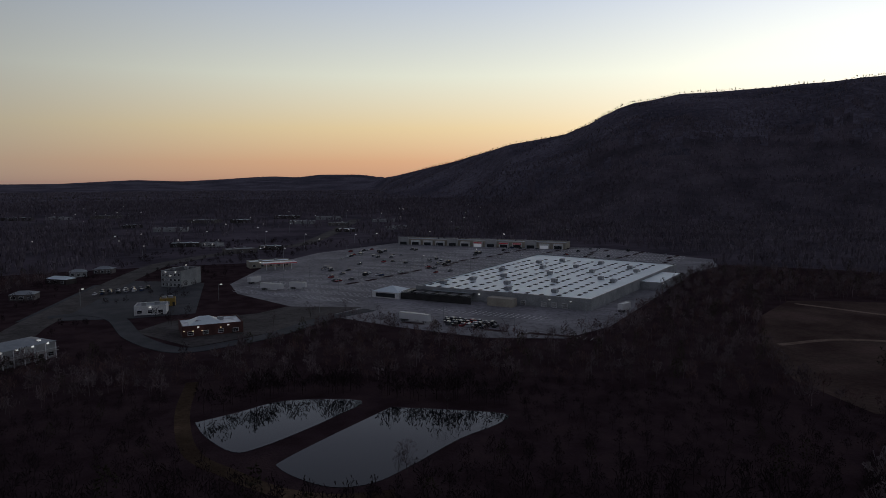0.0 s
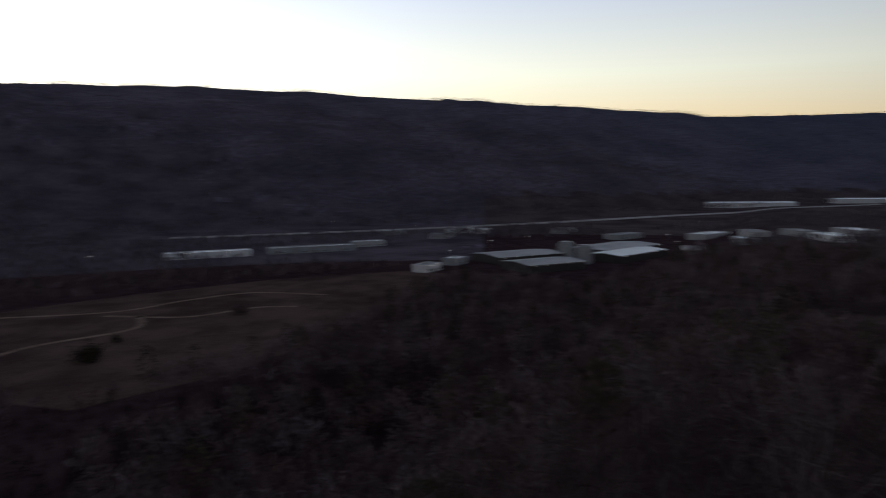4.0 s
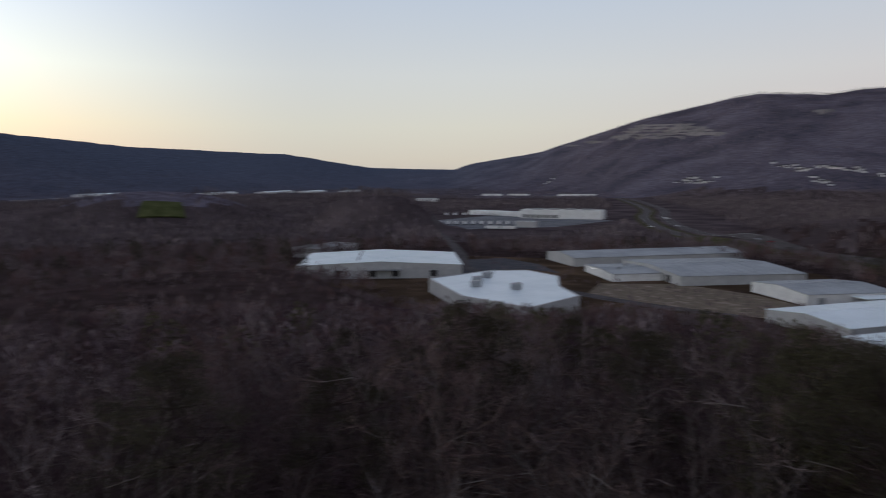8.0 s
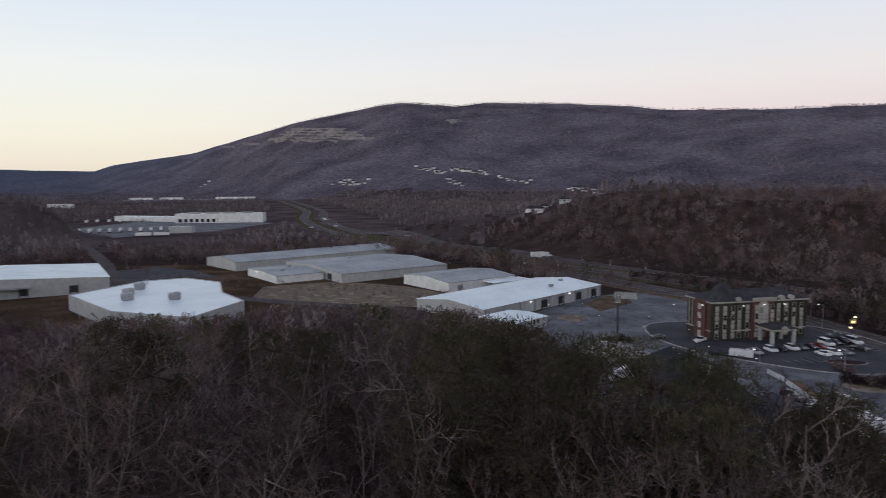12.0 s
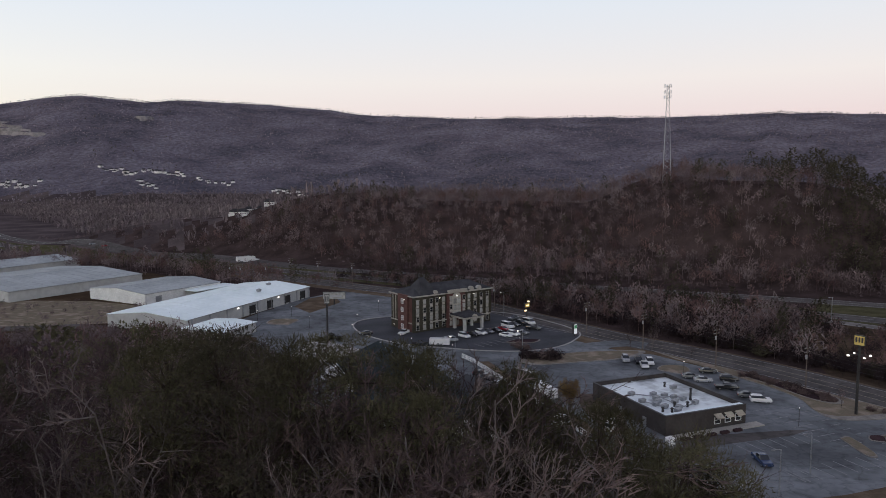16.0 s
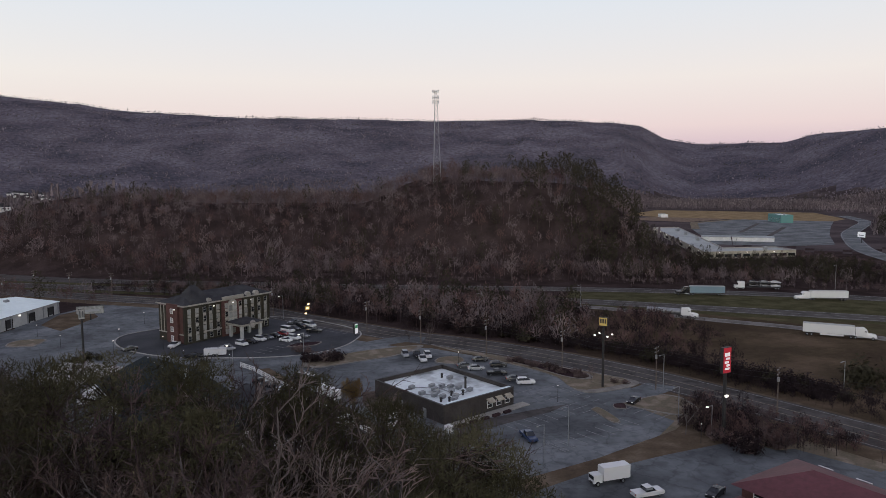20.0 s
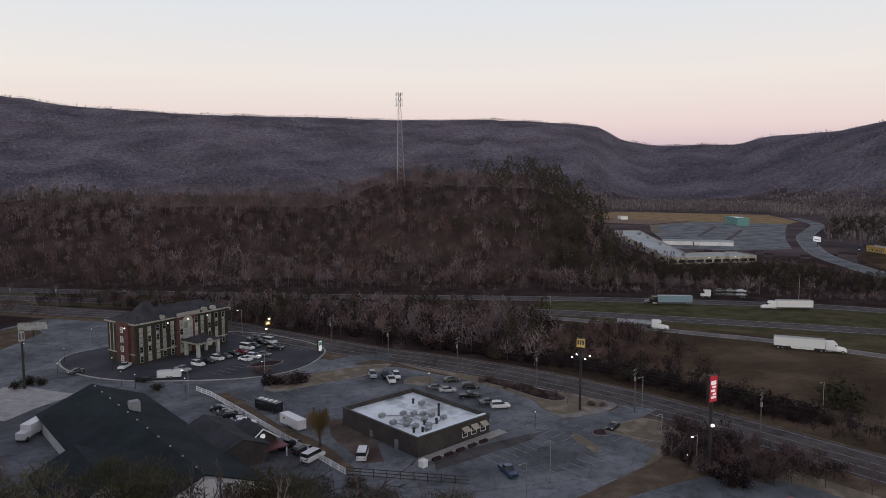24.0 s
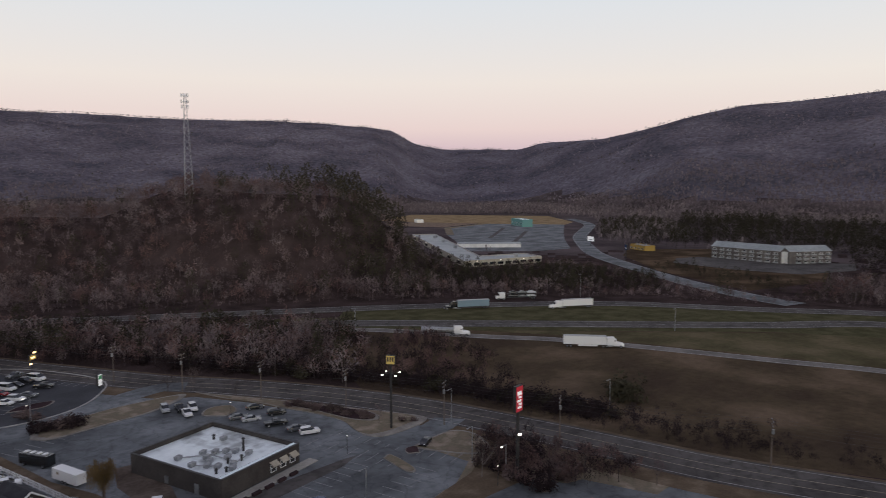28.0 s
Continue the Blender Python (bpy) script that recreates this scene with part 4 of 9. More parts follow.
def pine_tree(seed, h, boughs=44, base=0.42, wide=0.2, tufts=230):
    """A pine with a tall dark stem and an uneven rounded crown of soft needle clumps."""
    rng = random.Random(seed)
    trunk, crown = Soup(), Soup()
    p, r, spine = Vector((0, 0, -0.5)), h * 0.012, []
    for k in range(6):
        q = p + Vector((rng.uniform(-.2, .2), rng.uniform(-.2, .2), h * 0.96 / 6))
        trunk.rod(p, q, r, r * 0.74, 6)
        spine.append((p, q))
        p, r = q, r * 0.74
    lobe = [rng.uniform(0.65, 1.15) for _ in range(5)]
    for k in range(boughs):
        u = (k + rng.random()) / boughs
        a = 2.4 * k + rng.uniform(-.5, .5)
        reach = h * wide * math.sin(math.pi * (0.16 + 0.8 * u)) ** 0.75 * lobe[int(a * 5 / 6.2832) % 5] * rng.uniform(0.55, 1.05)
        z = h * (base + (0.97 - base) * u)
        c = Vector((reach * math.cos(a), reach * math.sin(a), z + 0.12 * reach))
        i = min(5, max(0, int(6 * (z - 0.1 * reach) / (h * 0.96))))
        trunk.rod(spine[i][0].lerp(spine[i][1], 0.5), c, 0.05, 0.02, 3)
        size = h * rng.uniform(0.055, 0.085) * (1.1 - 0.35 * u)
        for _ in range(tufts):
            d = Vector((rng.gauss(0, 1), rng.gauss(0, 1), rng.gauss(0.25, 0.8))).normalized()
            o = c + Vector((d.x * size * 1.15, d.y * size * 1.15, d.z * size * 0.7)) * rng.uniform(0.3, 1.0)
            g = turned(rng, (d * 0.5 + Vector((0, 0, 0.7))).normalized(), rng.uniform(5, 85))
            w = g.orthogonal().normalized()
            w.rotate(Matrix.Rotation(rng.uniform(0, 6.28), 3, g))
            w = w * h * 0.0014
            crown.tri(o - w, o + w, o + g * h * rng.uniform(0.012, 0.022))
    return trunk, crown


TREE_LABEL = {"bare_tree": "leafless grey-brown broadleaf tree in winter woods", "pine_tree": "dark green pine among bare winter trees"}
bare_meshes, pine_meshes = [], []
for k in range(7):
    high = 17.0 * 17.0 / bare_tree(11 + k, 17.0, stems=(5, 4, 6, 5, 4, 6, 5)[k], fine=5, wide=(0.9, 1.2, 1.0, 1.3, 0.75, 1.1, 1.0)[k])[1].arrays()[0][:, 2].max()
    a, b = bare_tree(11 + k, high, stems=(5, 4, 6, 5, 4, 6, 5)[k], fine=5, wide=(0.9, 1.2, 1.0, 1.3, 0.75, 1.1, 1.0)[k])
    bare_meshes.append((a.mesh("trunk", (M_PALEBARK, M_BARK)[k % 2]), b.mesh("crown", (M_PALETWIG, M_DARKTWIG, M_TWIG, M_DARKTWIG, M_TWIG, M_DARKTWIG, M_DARKTWIG)[k])))
for k in range(5):
    a, b = pine_tree(31 + k, 17.0, (40, 34, 46, 36, 42)[k], (0.42, 0.5, 0.3, 0.55, 0.38)[k], (0.19, 0.23, 0.22, 0.2, 0.25)[k])
    pine_meshes.append((a.mesh("trunk", M_PINEBARK), b.mesh("crown", M_CEDAR if k == 2 else M_PINE)))


def plant(kind, meshes, x, y, scale, turn, group, label=""):
    t = thing(kind, x, y, gz_at(x, y), turn, label or TREE_LABEL[kind], "tree", group)
    t.scale = (scale, scale, scale)
    part("trunk", meshes[0], None, t)
    part("crown", meshes[1], None, t)
    return t


def scatter(rng, n, r0, r1, b0, b1, gap):
    """Points in a sector, about evenly spread over its area, no two closer than gap."""
    r = np.sqrt(rng.uniform(r0 * r0, r1 * r1, n))
    b = np.radians(rng.uniform(b0, b1, n))
    x, y = r * np.sin(b), r * np.cos(b)
    ok = wooded(x, y)
    x, y = x[ok], y[ok]
    seen, keep = set(), []
    for i in range(len(x)):
        c = (int(x[i] // gap), int(y[i] // gap))
        if c in seen:
            continue
        seen.add(c)
        keep.append(i)
    return x[keep], y[keep]


def woods(name, variants, x, y, scales, rng, mat, label, sink=0.0):
    """Many trees in one mesh."""
    vs, fs, n0 = [], [], 0
    z = land(x, y) + sink
    pick = rng.integers(0, len(variants), len(x))
    for k, (v, f) in enumerate(variants):
        m = np.where(pick == k)[0]
        if not len(m):
            continue
        a = rng.uniform(0, 2 * np.pi, len(m))
        c, s, sc = np.cos(a)[:, None], np.sin(a)[:, None], scales[m][:, None]
        px = (v[None, :, 0] * c - v[None, :, 1] * s) * sc + x[m][:, None]
        py = (v[None, :, 0] * s + v[None, :, 1] * c) * sc + y[m][:, None]
        pz = v[None, :, 2] * sc * rng.uniform(0.85, 1.15, len(m))[:, None] + z[m][:, None]
        vs.append(np.stack([px, py, pz], -1).reshape(-1, 3))
        fs.append((f[None] + (np.arange(len(m)) * len(v))[:, None, None] + n0).reshape(-1, 3))
        n0 += len(m) * len(v)
    if not vs:
        return None
    me = mesh_from(name, np.concatenate(vs), np.concatenate(fs))
    me.materials.append(mat)
    return tagged(new(name, me), label, "woods", kind="stuff")


def thin_tree(seed):
    """A light bare tree for the middle distance: a thin trunk, limbs, and fine sprays that fan out to a rounded dome."""
    rng = random.Random(seed)
    s = Soup()
    s.rod(Vector((0, 0, -.5)), Vector((rng.uniform(-.4, .4), rng.uniform(-.4, .4), 9)), 0.11, 0.03, 3)
    wide, tall_ = rng.uniform(3.0, 4.2), rng.uniform(5.2, 6.6)
    for k in range(4):
        a = k * 1.6 + rng.uniform(-.5, .5)
        w = Vector((-math.sin(a), math.cos(a), 0)) * 0.08
        o = Vector((0, 0, 3.0 + 0.8 * k))
        s.tri(o - w, o + w, o + Vector((math.cos(a) * 2.6, math.sin(a) * 2.6, rng.uniform(3.2, 4.6))))
    hub = Vector((0, 0, 5.4))
    for k in range(64):
        d = Vector((rng.gauss(0, 1), rng.gauss(0, 1), abs(rng.gauss(0.1, 0.9)) - 0.22)).normalized()
        tip = hub + Vector((d.x * wide, d.y * wide, d.z * tall_)) * rng.uniform(0.5, 1.02)
        t = (d * 0.55 + Vector((rng.gauss(0, .45), rng.gauss(0, .45), 0.55 + rng.gauss(0, .3)))).normalized()
        c = tip - t * rng.uniform(1.1, 2.6)
        v = t.orthogonal().normalized() * rng.uniform(0.10, 0.23)
        v.rotate(Matrix.Rotation(rng.uniform(0, 6.28), 3, t))
        s.tri(tip - v, tip + v, c)
    return s.arrays()


def far_clump(seed, n=7, h=13.0):
    """A far bare treetop: a broom of narrow upright blades fanning from the trunk."""
    rng = random.Random(seed)
    s = Soup()
    for k in range(n):
        a = 2.4 * k + rng.uniform(-.5, .5)
        out = rng.uniform(0.6, 3.4)
        o = Vector((math.cos(a), math.sin(a), 0)) * 0.35 * out + Vector((0, 0, h * rng.uniform(0.2, 0.5)))
        e = Vector((math.cos(a), math.sin(a), 0)) * out + Vector((0, 0, h * rng.uniform(0.75, 1.0) - 0.5 * out))
        w = Vector((math.cos(a + rng.uniform(0.6, 2.5)), math.sin(a + rng.uniform(0.6, 2.5)), 0)) * rng.uniform(0.5, 1.0)
        if k % 3:
            s.tri(o, e - w, e + w)
        else:
            s.tri(o - w, o + w, e)
    return s.arrays()


def light_pine(seed):
    """A light pine for the middle distance: a stem and an uneven rounded crown of needle sprays."""
    rng = random.Random(seed)
    s = Soup()
    for k in range(52):
        u = (k + rng.random()) / 52
        z, a = 4.5 + 10 * u, 2.4 * k + rng.uniform(-.6, .6)
        reach = 3.3 * math.sin(math.pi * (0.2 + 0.76 * u)) ** 0.8 * rng.uniform(0.3, 1) + 0.1
        c = Vector((reach * math.cos(a), reach * math.sin(a), z))
        for _ in range(3):
            d = turned(rng, Vector((math.cos(a), math.sin(a), 0.7)).normalized(), rng.uniform(10, 80))
            w = d.orthogonal().normalized()
            w.rotate(Matrix.Rotation(rng.uniform(0, 6.28), 3, d))
            s.tri(c - w * 0.3, c + w * 0.3, c + d * rng.uniform(0.7, 1.2))
    s.rod(Vector((0, 0, -.5)), Vector((0, 0, 14)), 0.16, 0, 3)
    return s.arrays()


rng = np.random.default_rng(5)
# near woods: trees of their own
x, y = scatter(rng, 14000, 36, 186, 34, 209, 7.4)
order = np.argsort(np.hypot(x - 10, y + 20))
x, y = x[order], y[order]
pine_share = 0.10 + 0.16 * (np.degrees(np.arctan2(x, y)) % 360 > 140) + 0.18 * (np.degrees(np.arctan2(x, y)) % 360 > 165) + 0.1 * wave(x, y, 60)
is_pine = rng.random(len(x)) < pine_share


def tall(px, py):
    """The woods stand taller towards the lodge."""
    return 1 + 0.15 * float(sstep(105, 122, math.degrees(math.atan2(px, py)) % 360)) + 0.14 * float(sstep(150, 172, math.degrees(math.atan2(px, py)) % 360))


CANOPY = np.array([(30, -17.5), (35, -17.1), (40, -16.3), (46, -15.4), (49, -13.9), (54, -12.8), (60, -10.7), (66, -9.6), (72, -9.2), (100, -9.6), (114, -9.0), (123, -9.7), (132, -10.1), (140, -9.8), (144, -10.5), (147, -10.1), (153, -9.6), (158, -10.0), (166, -10.3),
                   (172, -12.1), (181, -12.6), (184, -13.4), (187, -12.8), (190, -14.0), (194, -15.1), (196, -16.6), (199, -16.2), (202, -17.5), (205, -19.0), (209, -20.7), (212, -21.7), (214, -24)])


def headroom(px, py):
    """The height that the treetops may reach over the ground there, by the lie of the woods' upper edge."""
    px, py = np.asarray(px, float), np.asarray(py, float)
    b = np.degrees(np.arctan2(px, py)) % 360
    top = 52 + np.hypot(px, py) * np.tan(np.radians(np.interp(b, CANOPY[:, 0], CANOPY[:, 1])))
    # the slope down to the lodge carries lower trees
    top = np.where(b > 176, np.minimum(top, np.where(np.hypot(px, py) < 57, 60.0, 57.0) - 0.475 * np.hypot(px + 3, py + 14)), top)
    return np.maximum(4.0, top - land(px, py))


def canopy(px, py):
    return float(headroom(px, py)) / 17.0


near_b, near_p = np.where(~is_pine)[0], np.where(is_pine)[0]
OWN_BARE, OWN_PINES = 150, 46
for i in near_b[:OWN_BARE]:
    plant("bare_tree", bare_meshes[rng.integers(7)], x[i], y[i], min(rng.uniform(0.8, 1.3) * tall(x[i], y[i]), canopy(x[i], y[i]) * rng.uniform(0.8, 1.03)), rng.uniform(0, 360), "trees of the near woods")
for i in near_p[:OWN_PINES]:
    plant("pine_tree", pine_meshes[rng.integers(5)], x[i], y[i], min(rng.uniform(0.8, 1.25) * tall(x[i], y[i]), canopy(x[i], y[i]) * rng.uniform(0.82, 1.03)), rng.uniform(0, 360), "pines of the near woods")
# the belt of tall old trees on the brow of the hill
for k, (b, r, kind) in enumerate(((171.5, 52, "b"), (174.5, 47, "b"), (177.5, 52, "b"), (180, 46, "b"), (183, 51, "b"), (186, 49, "p"), (189.5, 52, "b"), (192, 44, "b"), (194.5, 51, "p"), (197.5, 47, "b"), (199.5, 52, "b"), (201.5, 46, "p"),
                                  (204.5, 51, "b"), (207, 46, "p"), (209.5, 50, "p"), (212.0, 47, "p"), (193, 48, "b"), (196, 45, "b"), (206, 42, "b"), (162, 52, "b"), (165, 47, "p"), (168, 52, "b"), (170, 46, "p"), (173, 53, "b"), (176, 53, "b"), (179, 50, "p"), (181.5, 53, "b"), (184.6, 53, "p"), (191, 53, "b"), (167, 54, "p"), (172, 49, "b"), (175.5, 48, "p"), (178, 54, "b"), (182.3, 47, "b"), (187.5, 40, "b"), (195.5, 39, "b"), (204, 40, "b"), (179, 39, "b"))):
    px, py = r * math.sin(radians(b)), r * math.cos(radians(b))
    high = canopy(px, py) * rng.uniform(0.95, 1.02) * (0.85 if r < 42 else 1.0)
    if kind == "p":
        plant("pine_tree", pine_meshes[(0, 4, 2, 1)[k % 4]], px, py, high, rng.uniform(0, 360), "pines of the near woods")
    else:
        plant("bare_tree", bare_meshes[k % 7], px, py, high, rng.uniform(0, 360), "trees of the near woods")
for k, b in enumerate(np.arange(109.0, 161.0, 2.6)):
    r = 51 + 4 * math.sin(2.3 * k)
    px, py = r * math.sin(radians(b)), r * math.cos(radians(b))
    high = canopy(px, py) * rng.uniform(0.82, 1.0)
    if k % 5 == 2:
        plant("pine_tree", pine_meshes[k % 5], px, py, high, rng.uniform(0, 360), "pines of the near woods")
    else:
        plant("bare_tree", bare_meshes[(k * 3) % 7], px, py, high, rng.uniform(0, 360), "trees of the near woods")
# the taller edge of the woods towards the yards
EDGE = dense(HILL[:16], 8.0)
for k, (ex, ey) in enumerate(EDGE):
    f = 1 - (10 + rng.uniform(-3, 4)) / math.hypot(ex, ey)
    px, py = ex * f + rng.uniform(-2, 2), ey * f + rng.uniform(-2, 2)
    high = min(rng.uniform(0.8, 1.2), canopy(px, py) * rng.uniform(0.75, 1.0))
    if rng.random() < 0.2:
        plant("pine_tree", pine_meshes[rng.integers(5)], px, py, high, rng.uniform(0, 360), "pines of the near woods")
    else:
        plant("bare_tree", bare_meshes[rng.integers(7)], px, py, high, rng.uniform(0, 360), "trees of the near woods")
mid_pine = [light_pine(60 + k) for k in range(3)]
thin = [thin_tree(70 + k) for k in range(5)]
rest = near_b[OWN_BARE:]
for k, (mat, lab) in enumerate(((M_VALLEY, "dense leafless winter woods"), (M_VALLEY_PALE, "pale leafless trees of the winter woods"), (M_VALLEY_RED, "reddish-brown leafless trees of the winter woods"))):
    some = rest[k::3]
    woods("near_woods", thin, x[some], y[some], np.minimum(rng.uniform(0.9, 1.35, len(some)), headroom(x[some], y[some]) / 12.0), rng, mat, lab)
rest = near_p[OWN_PINES:]
woods("near_pines", mid_pine, x[rest], y[rest], np.minimum(rng.uniform(0.8, 1.15, len(rest)), headroom(x[rest], y[rest]) / 17.0), rng, M_PINE, "dark pines among the bare woods")
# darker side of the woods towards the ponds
# woods towards the ponds, their dusk shade put into the darkened twig colour
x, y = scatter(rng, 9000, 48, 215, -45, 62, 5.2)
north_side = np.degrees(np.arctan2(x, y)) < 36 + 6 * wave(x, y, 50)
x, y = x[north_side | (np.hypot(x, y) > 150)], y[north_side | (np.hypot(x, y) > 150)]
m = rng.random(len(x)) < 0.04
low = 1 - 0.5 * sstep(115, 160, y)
woods("pond_woods", [thin_tree(75 + k) for k in range(4)], x[~m], y[~m], (rng.uniform(0.55, 0.95, len(x)) * low)[~m], rng, M_SHADETWIG, "leafless woods round the ponds")
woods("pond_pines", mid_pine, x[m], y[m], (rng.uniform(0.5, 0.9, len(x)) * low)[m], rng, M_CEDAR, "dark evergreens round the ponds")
# middle distance
x, y = scatter(rng, 60000, 150, 520, -42, 262, 5.9)
far_enough = ((np.hypot(x, y) > 215) | (y < 60)) & ~inside(x, y, PINE_HILL)
x, y = x[far_enough], y[far_enough]
m = rng.random(len(x)) < 0.06 + 0.16 * (wave(x, y, 140) > 0.45) + 0.45 * np.exp(-(np.hypot(x + 283, y + 345) / 55) ** 2)
low = 1 - 0.35 * sstep(150, 220, y)
low = low * np.where(inside(x, y, [(-262, -268), (-300, -330), (-380, -420), (-470, -330), (-430, -190), (-330, -150), (-310, -215)]), 0.5, 1.0)
size = rng.uniform(0.65, 1.15, len(x)) * low
size = np.where((np.hypot(x, y) < 300) & (y < 0) & (x > 0), np.minimum(size, headroom(x, y) / 12.0), size)
tone = rng.random(len(x)) + 0.12 * wave(x, y, 90, 5.0)
for sel, mat, lab in ((tone < 0.58, M_VALLEY, "leafless grey-brown woods on the knolls"), ((tone >= 0.58) & (tone < 0.74), M_VALLEY_PALE, "pale grey leafless trees among the valley woods"), (tone >= 0.74, M_VALLEY_RED, "reddish-brown leafless trees among the valley woods")):
    sel = sel & ~m
    woods("valley_woods", thin, x[sel], y[sel], size[sel], rng, mat, lab)
size = np.where((np.hypot(x, y) < 300) & (y < 0) & (x > 0), np.minimum(size, headroom(x, y) / 17.0), size * 0.9)
woods("valley_pines", mid_pine, x[m], y[m], (size * (1 + 0.4 * (np.hypot(x + 285, y + 345) < 70)))[m], rng, M_CEDAR, "dark pines scattered through the valley woods")
clumps = [far_clump(80 + k, 6) for k in range(6)]
x, y = scatter(rng, 150000, 520, 1700, -42, 262, 9.2)
town = inside(x, y, [(-330, 700), (-440, 960), (-380, 1140), (-40, 1140), (-40, 880), (-90, 720)]) | inside(x, y, [(-660, 930), (-650, 1120), (-480, 1130), (-440, 960), (-480, 900)])
open_town = ~(town & (rng.random(len(x)) < 0.7)) & ~inside(x, y, PINE_HILL) & ~inside(x, y, [(730, -298), (702, -354), (760, -374), (786, -326)])
x, y = x[open_town], y[open_town]
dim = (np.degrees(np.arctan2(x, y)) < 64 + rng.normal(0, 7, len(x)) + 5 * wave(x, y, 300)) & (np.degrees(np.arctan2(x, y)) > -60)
for sel, mat, lab in ((~dim, M_WOODS, "distant leafless woods on the valley floor"), (dim, M_DIMTREE, "distant woods below the long ridge, toned dim against the glow")):
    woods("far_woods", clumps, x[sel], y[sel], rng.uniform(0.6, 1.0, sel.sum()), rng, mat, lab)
small = [far_clump(90 + k, 5, 9.5) for k in range(6)]
x, y = scatter(rng, 110000, 1700, 3300, -42, 262, 14)
bq, eq = np.degrees(np.arctan2(x, y)) % 360, np.degrees(np.arctan2(land(x, y) - 52, np.hypot(x, y)))
keep = ~((bq > 150.2) & (bq < 157.5) & (eq > 3.15) & (eq < 4.2) & (np.sin(eq * 26) > -0.3)) & (np.hypot(x, y) < skyline(np.degrees(np.arctan2(x, y)) % 360)[1] - 70)
x, y = x[keep], y[keep]
ever = wave(x, y, 420, 3.0) + 0.25 * rng.normal(size=len(x)) > 0.62
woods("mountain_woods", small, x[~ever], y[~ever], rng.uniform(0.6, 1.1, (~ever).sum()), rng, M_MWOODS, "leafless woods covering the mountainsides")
woods("mountain_pines", small, x[ever], y[ever], rng.uniform(0.6, 1.0, ever.sum()), rng, M_CEDAR, "dark pine stands on the mountainsides")
b = rng.uniform(-42, 262, 9000)
el, far, foot = skyline(b)
r = far + rng.normal(-6, 16, len(b))
woods("crest_trees", [far_clump(95 + k, 6, 15.0) for k in range(5)], r * np.sin(np.radians(b)), r * np.cos(np.radians(b)), rng.uniform(0.34, 0.56, len(b)), rng, M_CEDAR,
      "bare trees along the mountain crests", -6.8)

# brush along the far edge of the highway, and a dark pine stand by the side road
n = 1100
i = rng.integers(0, 110, n)
x = np.array([HIGHWAY_FAR[k][0] for k in i]) + rng.uniform(-6, 6, n) - 12 - rng.gamma(2.0, 3.0, n)
y = np.array([HIGHWAY_FAR[k][1] for k in i]) + rng.uniform(-6, 6, n) - 12 - rng.gamma(2.0, 3.0, n)
woods("highway_brush", thin, x, y, rng.uniform(0.14, 0.36, n), rng, M_VALLEY, "reddish-brown winter brush along the highway")
x, y = rng.uniform(-940, -570, 900), rng.uniform(-520, -290, 900)
ok = inside(x, y, [(-616, -378), (-790, -485), (-940, -515), (-829, -397), (-654, -293), (-585, -318)])
x, y = x[ok], y[ok]
woods("pine_stand", mid_pine, x, y, rng.uniform(0.6, 0.9, len(x)), rng, M_CEDAR, "dark pine stand beside the side road")
x, y = rng.uniform(-400, -295, 700), rng.uniform(-310, -195, 700)
ok = inside(x, y, [(-300, -300), (-330, -248), (-362, -197), (-397, -203), (-384, -262), (-345, -306)])
x, y = x[ok], y[ok]
woods("roadside_evergreens", mid_pine, x[::3], y[::3], rng.uniform(0.3, 0.55, len(x[::3])), rng, M_CEDAR, "low dark evergreens between the motel and the highway")
woods("roadside_scrub", thin, x[1::3], y[1::3], rng.uniform(0.3, 0.5, len(x[1::3])), rng, M_SHADETWIG, "leafless scrub between the motel and the highway")
u, w = rng.uniform(0, 1, 150), rng.uniform(11, 42, 150)
x, y = -350 - 85 * u - 0.8 * w, -112 - 130 * u + 0.6 * w
woods("roadside_evergreens", mid_pine, x, y, rng.uniform(0.18, 0.42, 150), rng, M_CEDAR, "low dark evergreens beside the side road")
x, y = rng.uniform(-1000, -420, 2300), rng.uniform(-470, -20, 2300)
ok = inside(x, y, PINE_HILL) & ~inside(x, y, [(-540, -318), (-600, -262), (-615, -190), (-575, -120), (-520, -150), (-480, -250)])
x, y = x[ok], y[ok]
m = rng.random(len(x)) < 0.6
woods("pine_stand", mid_pine, x[m], y[m], rng.uniform(0.6, 1.3, m.sum()), rng, M_CEDAR, "dark pine stand behind the roadside buildings")
woods("pine_stand_brush", thin, x[~m], y[~m], rng.uniform(0.6, 1.0, (~m).sum()), rng, M_SHADETWIG, "dark leafless trees among the pines behind the roadside buildings")
# low dark evergreens and brush between the far carriageway and the office building
EVERGREENS = [(-226, -290), (-251, -268), (-273, -250), (-296, -227), (-318, -205), (-346, -176), (-372, -196), (-392, -222), (-398, -258), (-384, -292), (-352, -300), (-322, -312), (-292, -330), (-255, -320)]
x, y = rng.uniform(-400, -225, 1800), rng.uniform(-330, -175, 1800)
ok = inside(x, y, EVERGREENS)
x, y = x[ok], y[ok]
m = rng.random(len(x)) < 0.5
woods("highway_evergreens", mid_pine, x[m], y[m], rng.uniform(0.3, 0.55, m.sum()), rng, M_CEDAR, "low dark evergreens beyond the highway")
woods("highway_scrub", thin, x[~m], y[~m], rng.uniform(0.3, 0.6, (~m).sum()), rng, M_SHADETWIG, "dark maroon scrub beyond the highway")
